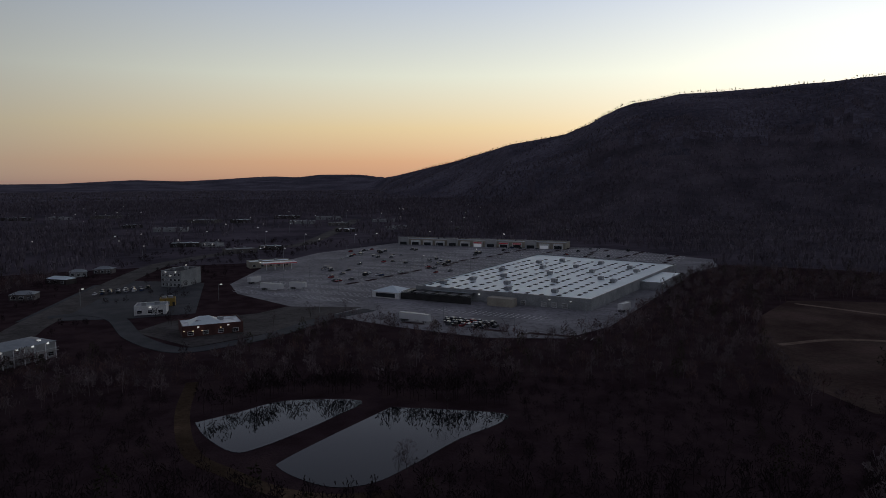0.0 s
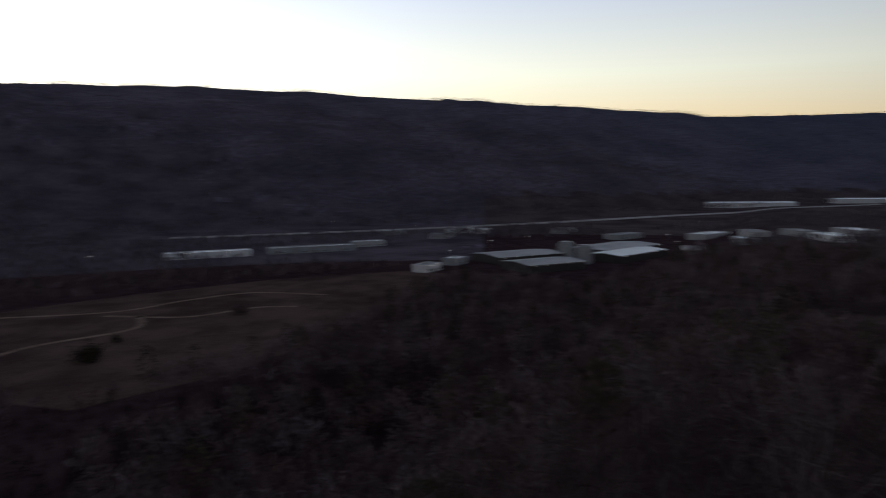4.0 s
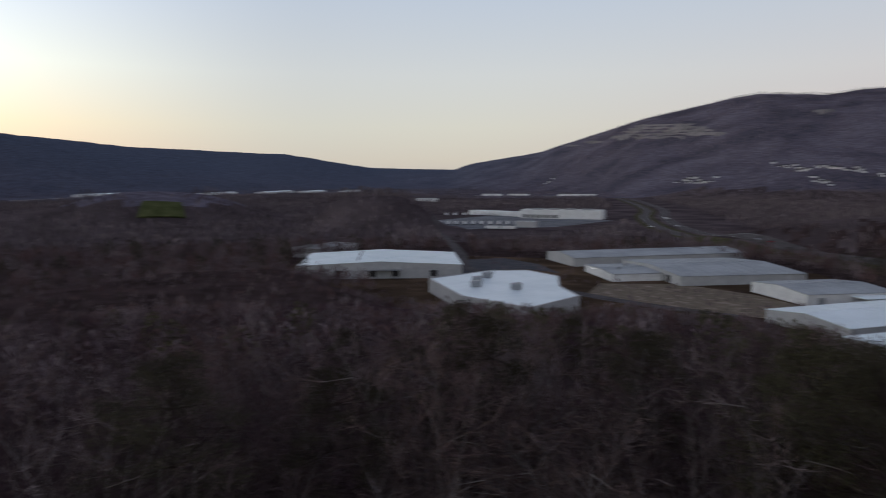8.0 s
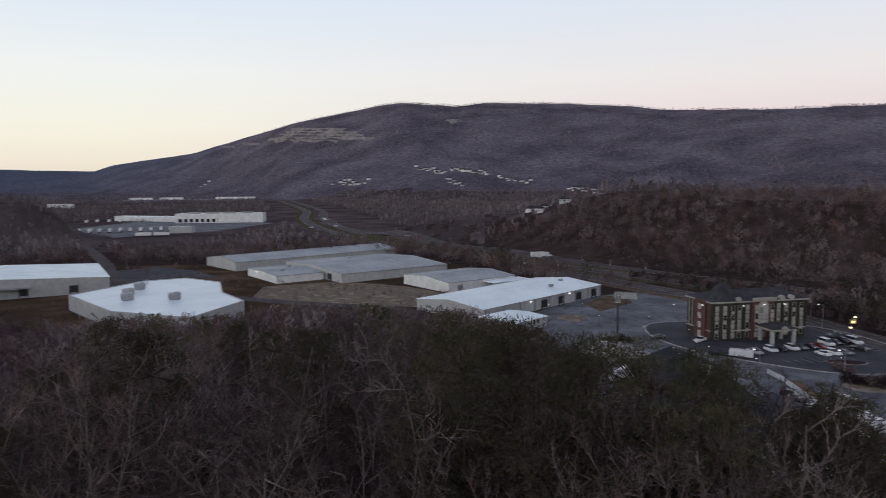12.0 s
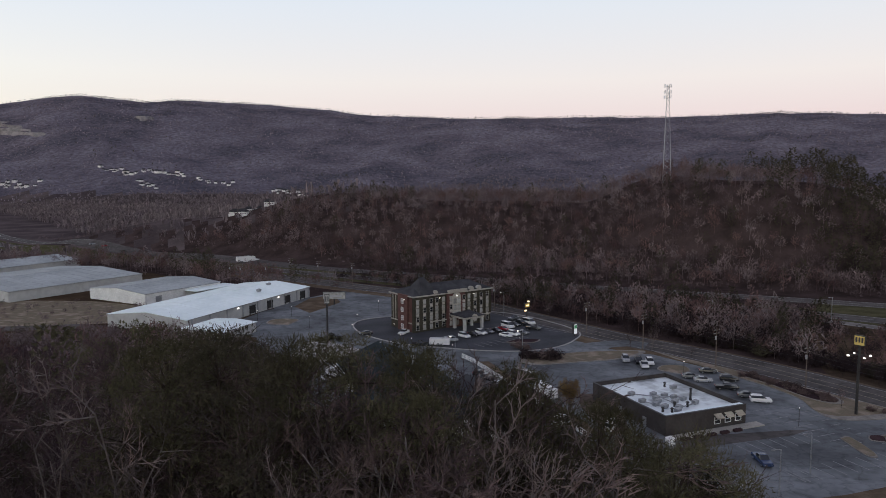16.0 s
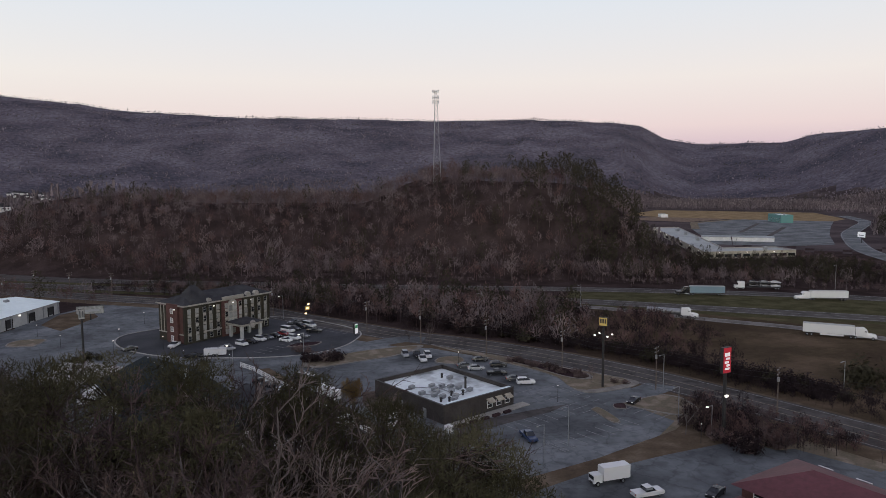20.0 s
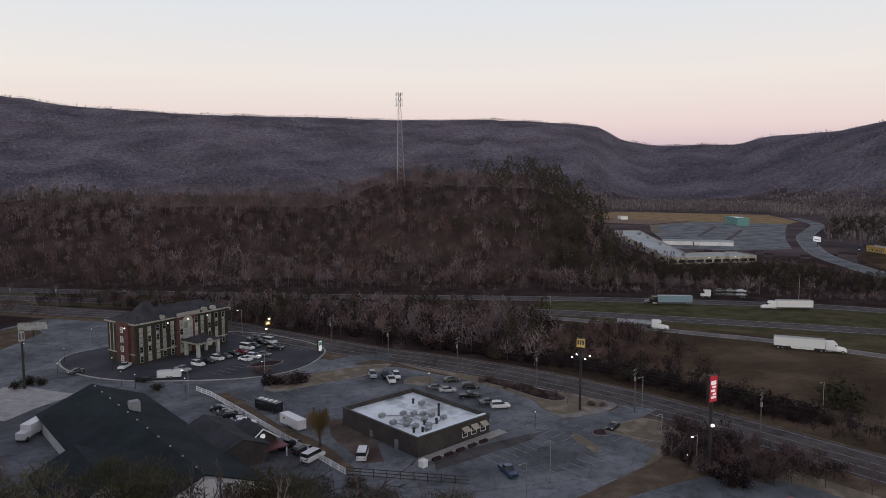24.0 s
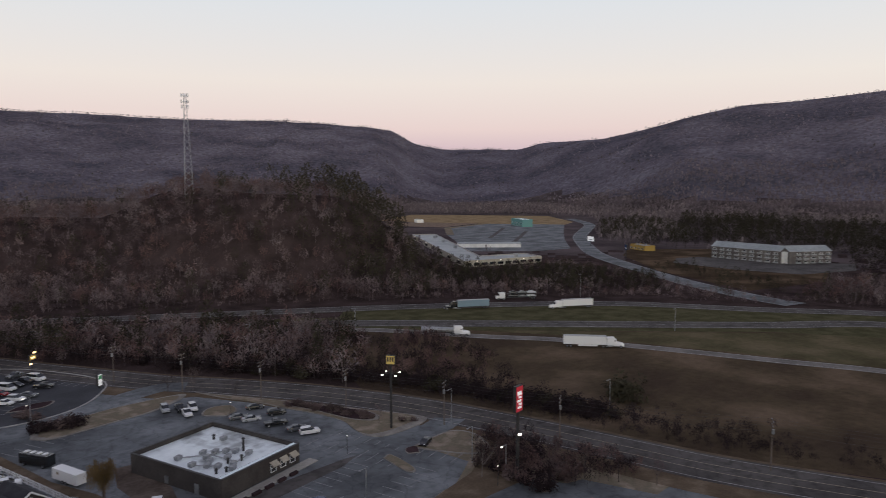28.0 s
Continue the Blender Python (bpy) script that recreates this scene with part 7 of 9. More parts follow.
for k, (x, y, sx, sy, a) in enumerate(EAST):
    shop("works_shed", x, y, a, sx, sy, 5, (M_WHITEWALL, M_GREYWALL, M_CREAM)[k % 3], (M_WHITEROOF, M_GREYROOF)[k % 2], "distant low industrial shed beside the valley road", 4, 2 if k % 3 == 0 else 0, "shed", 0, "sheds of the valley")
FAR = [(1390.8, 83.1, 150, 30), (1599, -132.4, 170, 40), (2294.2, -845.9, 150, 50), (2343.3, -995.9, 120, 40), (2172.4, -1174.2, 160, 40), (2221, -1434, 200, 40), (2190.4, -1573.5, 170, 40), (2149.7, -1732.9, 160, 40)]
for k, (x, y, sx, sy) in enumerate(FAR):
    t = hall("far_hall", x, y, 110 if k < 2 else 128, sx * (1 if k < 2 else 1.5), sy, 8 if k < 2 else 6.5, 2, M_WHITEWALL, M_WHITEROOF, "very distant long white warehouse in the valley", "far halls", seams=20)
bm = bmesh.new()
grid = [[bm.verts.new((p.x, p.y, gz_at(p.x, p.y) + 1.2)) for p in (Vector((747, -310)).lerp(Vector((723, -352)), c / 8).lerp(Vector((779, -330)).lerp(Vector((760, -366)), c / 8), r / 8) for c in range(9))] for r in range(9)]
for r in range(8):
    for c in range(8):
        bm.faces.new((grid[r][c], grid[r][c + 1], grid[r + 1][c + 1], grid[r + 1][c]))
bmesh.ops.recalc_face_normals(bm, faces=bm.faces)
bmesh.ops.solidify(bm, geom=bm.faces[:], thickness=1.5)
bmesh.ops.recalc_face_normals(bm, faces=bm.faces)
tagged(new("hill_meadow", finish(bm, "hill_meadow", M_MEADOWGREEN)), "bright green cleared meadow on a hillside", "meadow", kind="structure")

# ---- the plant and its lorry yard ----
plant_b, cx, cy = flat_block("factory", [(556.4, -732.7), (458.7, -773.9), (470.6, -802), (568.3, -760.8)], 10.5, M_WHITEWALL, M_WHITEROOF, "long white factory with dark window bays and roof plant", 1.0, "factory")
pd = Vector((-98, -42)).normalized()
for k in range(15):
    p = Vector((556.4, -732.7)) + pd * (6 + 6.7 * k) + Vector((-0.39, 0.92)) * 0.35
    part("window_bay", bmbox(p.x - cx, p.y - cy, 1, 4.2, 0.25, 4.2, math.degrees(math.atan2(pd.y, pd.x))), M_GLASS, plant_b)
for k in range(4):
    part("roof_plant", bmbox(-30 + 20 * k, 8.5 * k - 12, 10.4, 14, 8, 2.6, 23), M_GREYWALL, plant_b)
shop("dispatch_hall", 620.0, -768.0, 0, 100, 18, 6, M_WHITEWALL, M_WHITEROOF, "low white dispatch hall behind the trailers", 10, 0, "factory")
shop("gatehouse", 449.1, -602.2, 20, 22, 12, 6, M_CREAM, M_WHITEROOF, "pale gatehouse at the lorry yard", 4, 0, "office")
for k, (x, y, sx) in enumerate(((1345, -1627, 60), (1275, -1668, 60), (1125, -1755, 110), (1005, -1008, 40))):
    shop("ridge_depot", x, y, 30, sx, 16, 6, M_WHITEWALL, M_WHITEROOF, "distant white depot on a cleared terrace", 8, 0, "depot")

# ---- beyond the highway ----
lb, cx, cy = flat_block("office_building", [(-354, -329), (-416, -309), (-424, -331), (-386, -343), (-515, -514), (-494, -526)], 4.2, M_TANWALL, M_GREYROOF,
                        "long L-shaped tan office building with lit eaves", 0.5, "office")
for k in range(10):
    p = Vector((-354, -329)).lerp(Vector((-416, -309)), (k + 0.5) / 10)
    part("window_band", bmbox(p.x - cx + 0.1, p.y - cy + 0.3, 1.0, 4.6, 0.4, 1.8, 162), M_GLASS, lb)
    if k % 3 == 1:
        wall_lamps(lb, [(p.x - cx + 0.3, p.y - cy + 0.7, 3.9)], 162, size=0.9)
for k in range(7):
    p = Vector((-354, -329)).lerp(Vector((-494, -526)), (k + 0.5) / 7)
    part("window_band", bmbox(p.x - cx + 0.2, p.y - cy, 1.0, 12, 0.4, 1.8, 54.6), M_GLASS, lb)
    wall_lamps(lb, [(p.x - cx + 0.5, p.y - cy - 0.2, 3.9)], 54.6, size=0.9)
roof_units(lb, [(-400 - cx, -320 - cy), (-420 - cx, -398 - cy), (-455 - cx, -445 - cy), (-480 - cx, -480 - cy)], 4.2, 30, 1.6)
hall("white_hall", -482, -414, 136, 56, 12, 3.4, 0.8, M_WHITEWALL, M_GREYROOF, "low white hall behind the office building", category="hall")
shop("teal_store", -737.5, -570.7, 60, 38, 14, 9, M_TEAL, M_WHITEROOF, "teal-fronted store at the end of the car park", 5, 0, "store")
shop("white_hut", -699.4, -726.6, 60, 18, 9, 4, M_WHITEWALL, M_GREYROOF, "small white hut beside the dry field", 3, 0, "hut")
shop("yellow_shop", -552.7, -300.6, 60, 22, 10, 4, M_YELLOW, M_GREYROOF, "low yellow-fronted shop by the side road", 4, 0, "shop")
for x, y, L, turn in ((-537.0, -205.0, 54, 260.5), (-546.0, -170.0, 34, 324.5)):
    t = hall("apartment_block", x, y, turn, L, 14, 8.8, 3.6, M_BROWNWALL, M_GREYROOF, "three-storey brown apartment block with pale gable ends", "apartments", "apartments", seams=50)
    n = int(L / 6)
    for k in range(n):
        for f in range(3):
            window(t, -L / 2 + 3 + 6 * k, 7.3, 0.6 + 2.9 * f, 0, 2.6, 1.5)
            part("balcony", bmbox(-L / 2 + 3 + 6 * k, 7.9, 0.3 + 2.9 * f, 3.6, 1.2, 0.9), M_GREYWALL, t)
    for e in (-1, 1):
        part("gable_panel", bmbox(e * (L / 2 + 0.3), 0, 0, 0.3, 11, 8.6), M_WHITEWALL, t, "white gable panel")

# ---- houses on the mountainside ----
def house(x, y, turn, s, mat):
    t = thing("house", x, y, gz_at(x, y), turn, "small distant pale house on the wooded slope", "house", "houses on the slope")
    t.scale = (s, s, s)
    if "house_wall" not in MESHES:
        bm = bmesh.new()
        box(bm, 0, 0, -3, 12, 9, 7)
        MESHES["house_wall"] = finish(bm, "wall", M_WHITEWALL)
        bm = bmesh.new()
        hip(bm, -6.6, 6.6, -5.1, 5.1, 4.0, 3.8, 3.5)
        MESHES["house_roof"] = finish(bm, "roof", M_SHINGLE)
        bm = bmesh.new()
        for k in range(4):
            box(bm, -4.2 + 2.8 * k, 4.55, 1.2, 1.3, 0.1, 1.5)
            box(bm, -4.2 + 2.8 * k, 4.55, 3.8, 1.3, 0.1, 1.4)
        MESHES["house_windows"] = finish(bm, "window", M_GLASS)
    part("wall", MESHES["house_wall"], None, t)
    part("roof", MESHES["house_roof"], None, t)
    part("window", MESHES["house_windows"], None, t)


rh = random.Random(3)
for (x0, y0), (x1, y1), n in (((634.4, -1921.9), (415.4, -1891), 30), ((515.1, -1801.4), (435.5, -1721.1), 7), ((873.2, -1893.1), (734, -1802.4), 12), ((385.6, -1860.9), (276.1, -1815.6), 8), ((171.7, -1722.3), (87.2, -1660.1), 14), ((82.8, -560.2), (49, -566.1), 9), ((1688.8, -2397.9), (1648.9, -2407.6), 3)):
    for k in range(n):
        u = (k + rh.random()) / n
        house(x0 + (x1 - x0) * u + rh.uniform(-8, 8), y0 + (y1 - y0) * u + rh.uniform(-22, 22), rh.uniform(-30, 30) + (60 if k % 4 == 0 else 0), rh.uniform(0.65, 1.0) * (0.7 if y0 > -700 else 1), None)

# ---- quarry benches high on the mountain ----
def bench(b0, b1, el, height, label="pale stepped quarry face on the mountainside"):
    """A rock face along the slope where the line of sight at that elevation meets the land."""
    bm = bmesh.new()
    rows = []
    for k in range(25):
        b = radians(b0 + (b1 - b0) * k / 24)
        r = np.arange(1500, 4400, 3.0)
        z = land(r * math.sin(b), r * math.cos(b))
        hit = np.argmax(z > 52 + r * math.tan(radians(el + 0.018 * math.sin(k * 0.9 + el * 9)))) 
        rr0, h = r[hit] - 4, height * (0.9 + 0.15 * math.sin(k * 1.7 + el * 5)) * min(1, 0.3 + k / 4, 0.3 + (24 - k) / 4)
        x, y = rr0 * math.sin(b), rr0 * math.cos(b)
        n = Vector((-math.sin(b), -math.cos(b)))
        z0 = float(z[hit])
        rows.append([bm.verts.new((x + n.x * d, y + n.y * d, zz)) for d, zz in ((16, z0 - 14), (9, z0 + h * 0.25), (6, z0 + h), (-2, z0 + h + 0.3))])
    for a, c in zip(rows, rows[1:]):
        for k in range(3):
            bm.faces.new((a[k], c[k], c[k + 1], a[k + 1]))
    return tagged(new("quarry_face", finish(bm, "quarry_face", M_ROCK)), label, "quarry", kind="structure")


for b0, b1, el, h in ((151.6, 156.0, 4.12, 3.0), (151.0, 156.8, 3.9, 3.4), (150.6, 157.3, 3.66, 3.6), (150.4, 158.2, 3.42, 3.4), (150.4, 155.2, 3.2, 3.0)):
    bench(b0 + 0.2, b1 + 0.2, el, h)
bench(149.9, 151.5, 3.2, 9)
bench(147.9, 149.3, 2.85, 8)
bench(146.4, 147.4, 2.6, 6)
bench(164.2, 165.6, 4.75, 6)

# ---- vehicles ----
PAINT = {n: plain("car_paint_" + n, c, 0.25, spec=0.6) for n, c in (("white", (0.72, 0.72, 0.71)), ("silver", (0.36, 0.37, 0.38)), ("black", (0.014, 0.014, 0.016)), ("grey", (0.10, 0.105, 0.11)),
                                                                    ("red", (0.22, 0.02, 0.025)), ("blue", (0.03, 0.05, 0.11)), ("teal", (0.20, 0.28, 0.33)), ("tan", (0.30, 0.26, 0.2)))}
M_TAIL = plain("tail_light", (0.30, 0.01, 0.01), 0.3)
M_HEAD = plain("headlight_glass", (0.6, 0.6, 0.58), 0.15)


def loft(bm, sections):
    """A closed body through cross-sections: (x, half width low, half width high, z low, z high)."""
    rows = [[bm.verts.new((x, s * w, z)) for s, w, z in ((-1, a, z0), (-1, a * 1.02, (z0 + z1) / 2), (-1, b, z1), (1, b, z1), (1, a * 1.02, (z0 + z1) / 2), (1, a, z0))] for x, a, b, z0, z1 in sections]
    for p, q in zip(rows, rows[1:]):
        for k in range(6):
            j = (k + 1) % 6
            bm.faces.new((p[k], p[j], q[j], q[k]))
    bm.faces.new(rows[0][::-1]), bm.faces.new(rows[-1])
    bmesh.ops.recalc_face_normals(bm, faces=bm.faces)


SHAPES = {
    "sedan": ([(-2.3, .80, .74, .35, .85), (-2.15, .86, .80, .25, 1.0), (-0.9, .9, .84, .22, 1.02), (0.9, .9, .84, .22, .98), (2.1, .86, .78, .25, .82), (2.3, .78, .7, .35, .7)],
              [(-1.75, .74, .60, .98, 1.0), (-1.0, .78, .62, .98, 1.42), (0.3, .78, .62, .98, 1.45), (1.15, .76, .70, .97, 1.0)], 1.4),
    "suv": ([(-2.35, .84, .82, .4, 1.1), (-2.2, .92, .88, .3, 1.15), (0.7, .94, .9, .28, 1.15), (2.1, .92, .84, .3, 1.02), (2.35, .84, .78, .42, .9)],
            [(-2.2, .84, .70, 1.13, 1.5), (-1.9, .84, .72, 1.13, 1.78), (0.2, .84, .72, 1.13, 1.8), (1.15, .82, .76, 1.12, 1.16)], 1.45),
    "pickup": ([(-2.75, .9, .9, .5, 1.05), (-2.7, .94, .94, .4, 1.08), (-0.3, .94, .94, .38, 1.08), (0.9, .94, .92, .38, 1.12), (2.5, .94, .88, .4, 1.05), (2.75, .88, .84, .5, .95)],
               [(-0.75, .86, .74, 1.06, 1.75), (0.5, .86, .74, 1.06, 1.8), (1.2, .84, .80, 1.06, 1.14)], 1.75),
    "van": ([(-2.7, .95, .95, .4, 1.3), (-2.6, .99, .97, .32, 1.35), (1.6, .99, .95, .3, 1.3), (2.6, .95, .85, .35, 1.0), (2.75, .88, .8, .45, .85)],
            [(-2.65, .95, .86, 1.3, 2.1), (1.0, .95, .86, 1.28, 2.15), (1.9, .9, .84, 1.2, 1.28)], 1.75)}


def wheel_mesh(bm):
    tube(bm, (0, -0.11, 0.33), (0, 0.11, 0.33), 0.33, 0.33, 14)


def rim_mesh(bm):
    tube(bm, (0, -0.125, 0.33), (0, 0.125, 0.33), 0.2, 0.2, 10)


def car(kind, paint, x, y, turn, group="parked cars", z=None):
    near = group in ("cars at the hotel", "cars by the restaurant")
    t = thing(kind if kind in ("van", "pickup") else "car", x, y, (gz_at(x, y) + 0.10) if z is None else z, turn,
              "%s %s parked on the asphalt" % (paint, {"sedan": "saloon car", "suv": "sport utility car", "pickup": "pickup truck", "van": "passenger van"}[kind]),
              {"pickup": "pickup", "van": "van"}.get(kind, "car"), group)
    body, cab, axle = SHAPES[kind]
    part("body", shared("body|%s|%s" % (kind, paint), lambda bm: loft(bm, body), PAINT[paint]), None, t)
    part("cabin_glass", shared("cabin_glass|" + kind, lambda bm: loft(bm, [(a, b + .005, c + .005, d, e - .06) for a, b, c, d, e in cab]), M_GLASS), None, t)
    top = [c for c in cab]
    part("roof_panel", shared("roof_panel|%s|%s" % (kind, paint), lambda bm: loft(bm, [(a * 0.96, c + .01, c - .04, e - .05, e + .02) for a, b, c, d, e in top if e > d + 0.25]), PAINT[paint]), None, t)
    for sx in (-axle, axle):
        if group == "cars in front of the store":
            put("wheel_axle", shared("wheel_axle", lambda bm: tube(bm, (0, -0.93, 0.33), (0, 0.93, 0.33), 0.33, 0.33, 10), M_RUBBER), t, sx, 0, 0)
            continue
        for sy in (-0.82, 0.82):
            w = put("wheel", shared("tyre", wheel_mesh, M_RUBBER), t, sx, sy, 0)
            if near:
                put("rim", shared("rim", rim_mesh, M_METAL), w, 0, 0, 0)
    if not near:
        return t
    L = body[-1][0]
    for s in (-1, 1):
        put("headlight", shared("headlight", lambda bm: box(bm, 0, 0, 0, 0.12, 0.34, 0.16), M_HEAD), t, L - 0.06, s * 0.6, 0.68)
        put("tail_light", shared("tail_light", lambda bm: box(bm, 0, 0, 0, 0.1, 0.26, 0.22), M_TAIL), t, -L + 0.04, s * 0.68, 0.75)
    return t


def big_wheels(t, xs, half=1.05, r=0.5, double=True):
    me = shared("lorry_tyre", lambda bm: tube(bm, (0, -0.28, 0.5), (0, 0.28, 0.5), 0.5, 0.5, 14), M_RUBBER)
    hub = shared("lorry_hub", lambda bm: tube(bm, (0, -0.3, 0.5), (0, 0.3, 0.5), 0.26, 0.26, 10), M_METAL)
    for x in xs:
        for s in (-1, 1):
            w = put("wheel", me, t, x, s * half, 0)
            put("hub", hub, w, 0, 0, 0)


def trailer_box(t, x0, x1, mat, label, h0=1.15, h1=4.05):
    bm = bmesh.new()
    box(bm, (x0 + x1) / 2, 0, h0, x1 - x0, 2.6, h1 - h0)
    b = part("trailer_box", bm, mat, t, label)
    n = int((x1 - x0) / 1.2)
    for k in range(n + 1):
        for s in (-1, 1):
            put("side_post", shared("side_post|" + mat.name, lambda bm: box(bm, 0, 0, 0, 0.06, 0.04, 2.7), mat), b, x0 + (x1 - x0) * k / n, s * 1.31, h0 + 0.1)
    part("roof_rail", bmbox((x0 + x1) / 2, 0, h1, x1 - x0, 2.64, 0.06), M_METAL, b)
    part("chassis", bmbox((x0 + x1) / 2, 0, 0.85, x1 - x0 - 1, 1.1, 0.28), M_DARKMETAL, t)
    part("skirt", bmbox((x0 + x1) / 2 + 1, -1.2, 0.5, (x1 - x0) * 0.45, 0.06, 0.6), mat, t)
    big_wheels(t, (x0 + 1.3, x0 + 2.6))


def tractor(t, x, mat):
    """Sleeper cab of a long-nosed lorry, its coupling at x."""
    bm = bmesh.new()
    loft(bm, [(x - 0.6, 1.2, 1.15, 0.9, 3.6), (x + 1.8, 1.22, 1.1, 0.8, 3.75), (x + 2.6, 1.2, 1.05, 0.7, 3.1), (x + 2.9, 1.15, 1.0, 0.7, 2.05), (x + 5.0, 1.0, 0.85, 0.6, 1.75), (x + 5.4, 0.95, 0.8, 0.6, 1.4)])
    c = part("cab", bm, mat, t, "long-nosed sleeper cab")
    part("windscreen", bmbox(x + 2.76, 0, 2.1, 0.3, 1.9, 0.75), M_GLASS, c)
    for s in (-1, 1):
        part("side_window", bmbox(x + 1.95, s * 1.13, 2.1, 0.9, 0.12, 0.7), M_GLASS, c)
        part("exhaust", bmbox(x - 0.75, s * 0.95, 1.0, 0.16, 0.16, 3.0), M_METAL, c)
        part("fuel_tank", bmbox(x + 0.6, s * 1.0, 0.5, 1.8, 0.5, 0.5), M_METAL, c)
    part("bumper", bmbox(x + 5.4, 0, 0.4, 0.25, 2.0, 0.45), M_METAL, c)
    big_wheels(t, (x - 1.9, x - 0.6, x + 4.3))


def semi(x, y, turn, box_mat, cab_mat, label, box_label, length=16.0):
    t = thing("lorry", x, y, gz_at(x, y) + 0.13, turn, label, "lorry", "lorries on the highway")
    trailer_box(t, -length / 2 - 2, length / 2 - 2, box_mat, box_label)
    tractor(t, length / 2 - 1.2, cab_mat)
    return t


def parked_trailer(x, y, turn, length, label, group="parked trailers"):
    t = thing("trailer", x, y, gz_at(x, y) + 0.1, turn, label, "trailer", group)
    if group == "parked trailers":
        trailer_box(t, -length / 2, length / 2, PAINT["white"], "white trailer box")
    else:
        part("trailer_box", shared("far_trailer|%g" % length, lambda bm: box(bm, 0, 0, 1.1, length, 2.6, 2.9), PAINT["white"]), None, t)
        part("chassis", shared("far_chassis|%g" % length, lambda bm: box(bm, 0, 0, 0.5, length - 1, 1.8, 0.6), M_DARKMETAL), None, t)
        for s in (-1, 1):
            put("wheel_pair", shared("wheel_pair", lambda bm: (tube(bm, (-0.6, -0.3, 0.5), (-0.6, 0.3, 0.5), 0.5, 0.5), tube(bm, (0.6, -0.3, 0.5), (0.6, 0.3, 0.5), 0.5, 0.5)), M_RUBBER), t, -length / 2 + 2, s, 0)
    for s in (-1, 1):
        put("landing_leg", shared("landing_leg", lambda bm: box(bm, 0, 0, 0, 0.2, 0.2, 0.9), M_DARKMETAL), t, length / 2 - 2.5, s * 0.8, 0)
    return t


semi(-215.0, -144.0, 127, PAINT["white"], PAINT["white"], "white semi lorry standing on the exit ramp", "white trailer box", 15)
tk = thing("tanker_lorry", -192.5, -195.8, gz_at(-192.5, -195.8) + 0.13, 126, "tanker lorry with a white cab and grey tank", "lorry", "lorries on the highway")
bm = bmesh.new()
tube(bm, (-8, 0, 2.1), (4.5, 0, 2.1), 1.05, 1.05, 18)
part("tank", bm, M_METAL, tk, "long grey tank")
part("chassis", bmbox(-2, 0, 0.9, 12, 1.0, 0.25), M_DARKMETAL, tk)
big_wheels(tk, (-7.2, -5.9))
tractor(tk, 5.4, PAINT["white"])
ch = thing("car_carrier", -277.5, -224.5, gz_at(-277.5, -224.5) + 0.13, 146, "white-cabbed car carrier loaded with dark cars", "lorry", "lorries on the highway")
part("lower_deck", bmbox(2, 0, 0.9, 15, 2.4, 0.2), M_DARKMETAL, ch)
part("upper_deck", bmbox(2, 0, 2.7, 15, 2.4, 0.15), M_DARKMETAL, ch)
for k in range(6):
    for s in (-1.2, 1.2):
        part("deck_post", bmbox(-5 + 2.8 * k, s, 1.0, 0.15, 0.12, 1.75), M_DARKMETAL, ch)
big_wheels(ch, (7, 8.3))
ch2 = part("cab", bmbox(-8.4, 0, 0.8, 3.0, 2.4, 2.9), PAINT["white"], ch, "white lorry cab")
part("nose", bmbox(-10.6, 0, 0.7, 1.5, 2.0, 1.3), PAINT["white"], ch2)
part("windscreen", bmbox(-9.93, 0, 2.1, 0.12, 2.0, 0.9), M_GLASS, ch2)
big_wheels(ch, (-10.4, -7.6))
for k, col in enumerate(("black", "grey", "silver")):
    for zz in (1.11, 2.86):
        c = part("carried_car", shared("carried|" + col, lambda bm: (loft(bm, SHAPES["sedan"][0]), loft(bm, SHAPES["sedan"][1])), PAINT[col]), None, ch)
        c.location = (-2.4 + 4.8 * k, 0, zz)
semi(-241.3, -225.2, -33, PAINT["teal"], PAINT["black"], "semi lorry with a blue-grey trailer and dark cab", "blue-grey trailer box", 15)
semi(-276.4, -191.2, -33, PAINT["white"], PAINT["white"], "white semi lorry with a plain white trailer", "white trailer box", 15)
semi(63.1, -449.1, 218, PAINT["white"], PAINT["white"], "small white lorry far along the highway", "white trailer box", 9)
for x, y, k, c in ((332.4, -717.2, "suv", "white"), (349.4, -691.3, "sedan", "white"), (416.8, -861.5, "suv", "white"), (401.9, -836.5, "suv", "white"), (178.4, -543.5, "sedan", "red"), (190.4, -552.6, "sedan", "silver"), (-30.4, -383, "sedan", "silver"), (-151.9, -262, "sedan", "black"), (-163.9, -257.1, "sedan", "white"), (-172.9, -250.1, "sedan", "grey")):
    car(k, c, x, y, 232 if y < -500 else 215, "cars on the highway")

# hotel car park
for x, y, a, k, c in ((-33.2, -219, 118, "pickup", "silver"), (-38.2, -223, 118, "suv", "white"), (-41.7, -225, 118, "sedan", "black"), (-44.7, -226.8, 118, "suv", "white"), (-47.6, -228.5, 118, "sedan", "grey"), (-50.6, -230, 118, "sedan", "black"),
                      (-53.6, -232, 118, "sedan", "red"), (-56.1, -236, 118, "van", "white"), (-59.1, -238, 118, "sedan", "black"), (-62.1, -240, 118, "suv", "black"), (-65.1, -241, 118, "van", "white"), (-52.1, -222, 128, "sedan", "white"),
                      (-55.1, -223.5, 128, "suv", "white"), (-58.6, -225, 128, "sedan", "grey"), (-64.1, -231, 150, "pickup", "black"), (-18.7, -231, 60, "pickup", "white"), (-61.6, -249, 30, "pickup", "grey"), (-5.8, -232, 20, "sedan", "black")):
    car(k, c, x, y, a, "cars at the hotel")
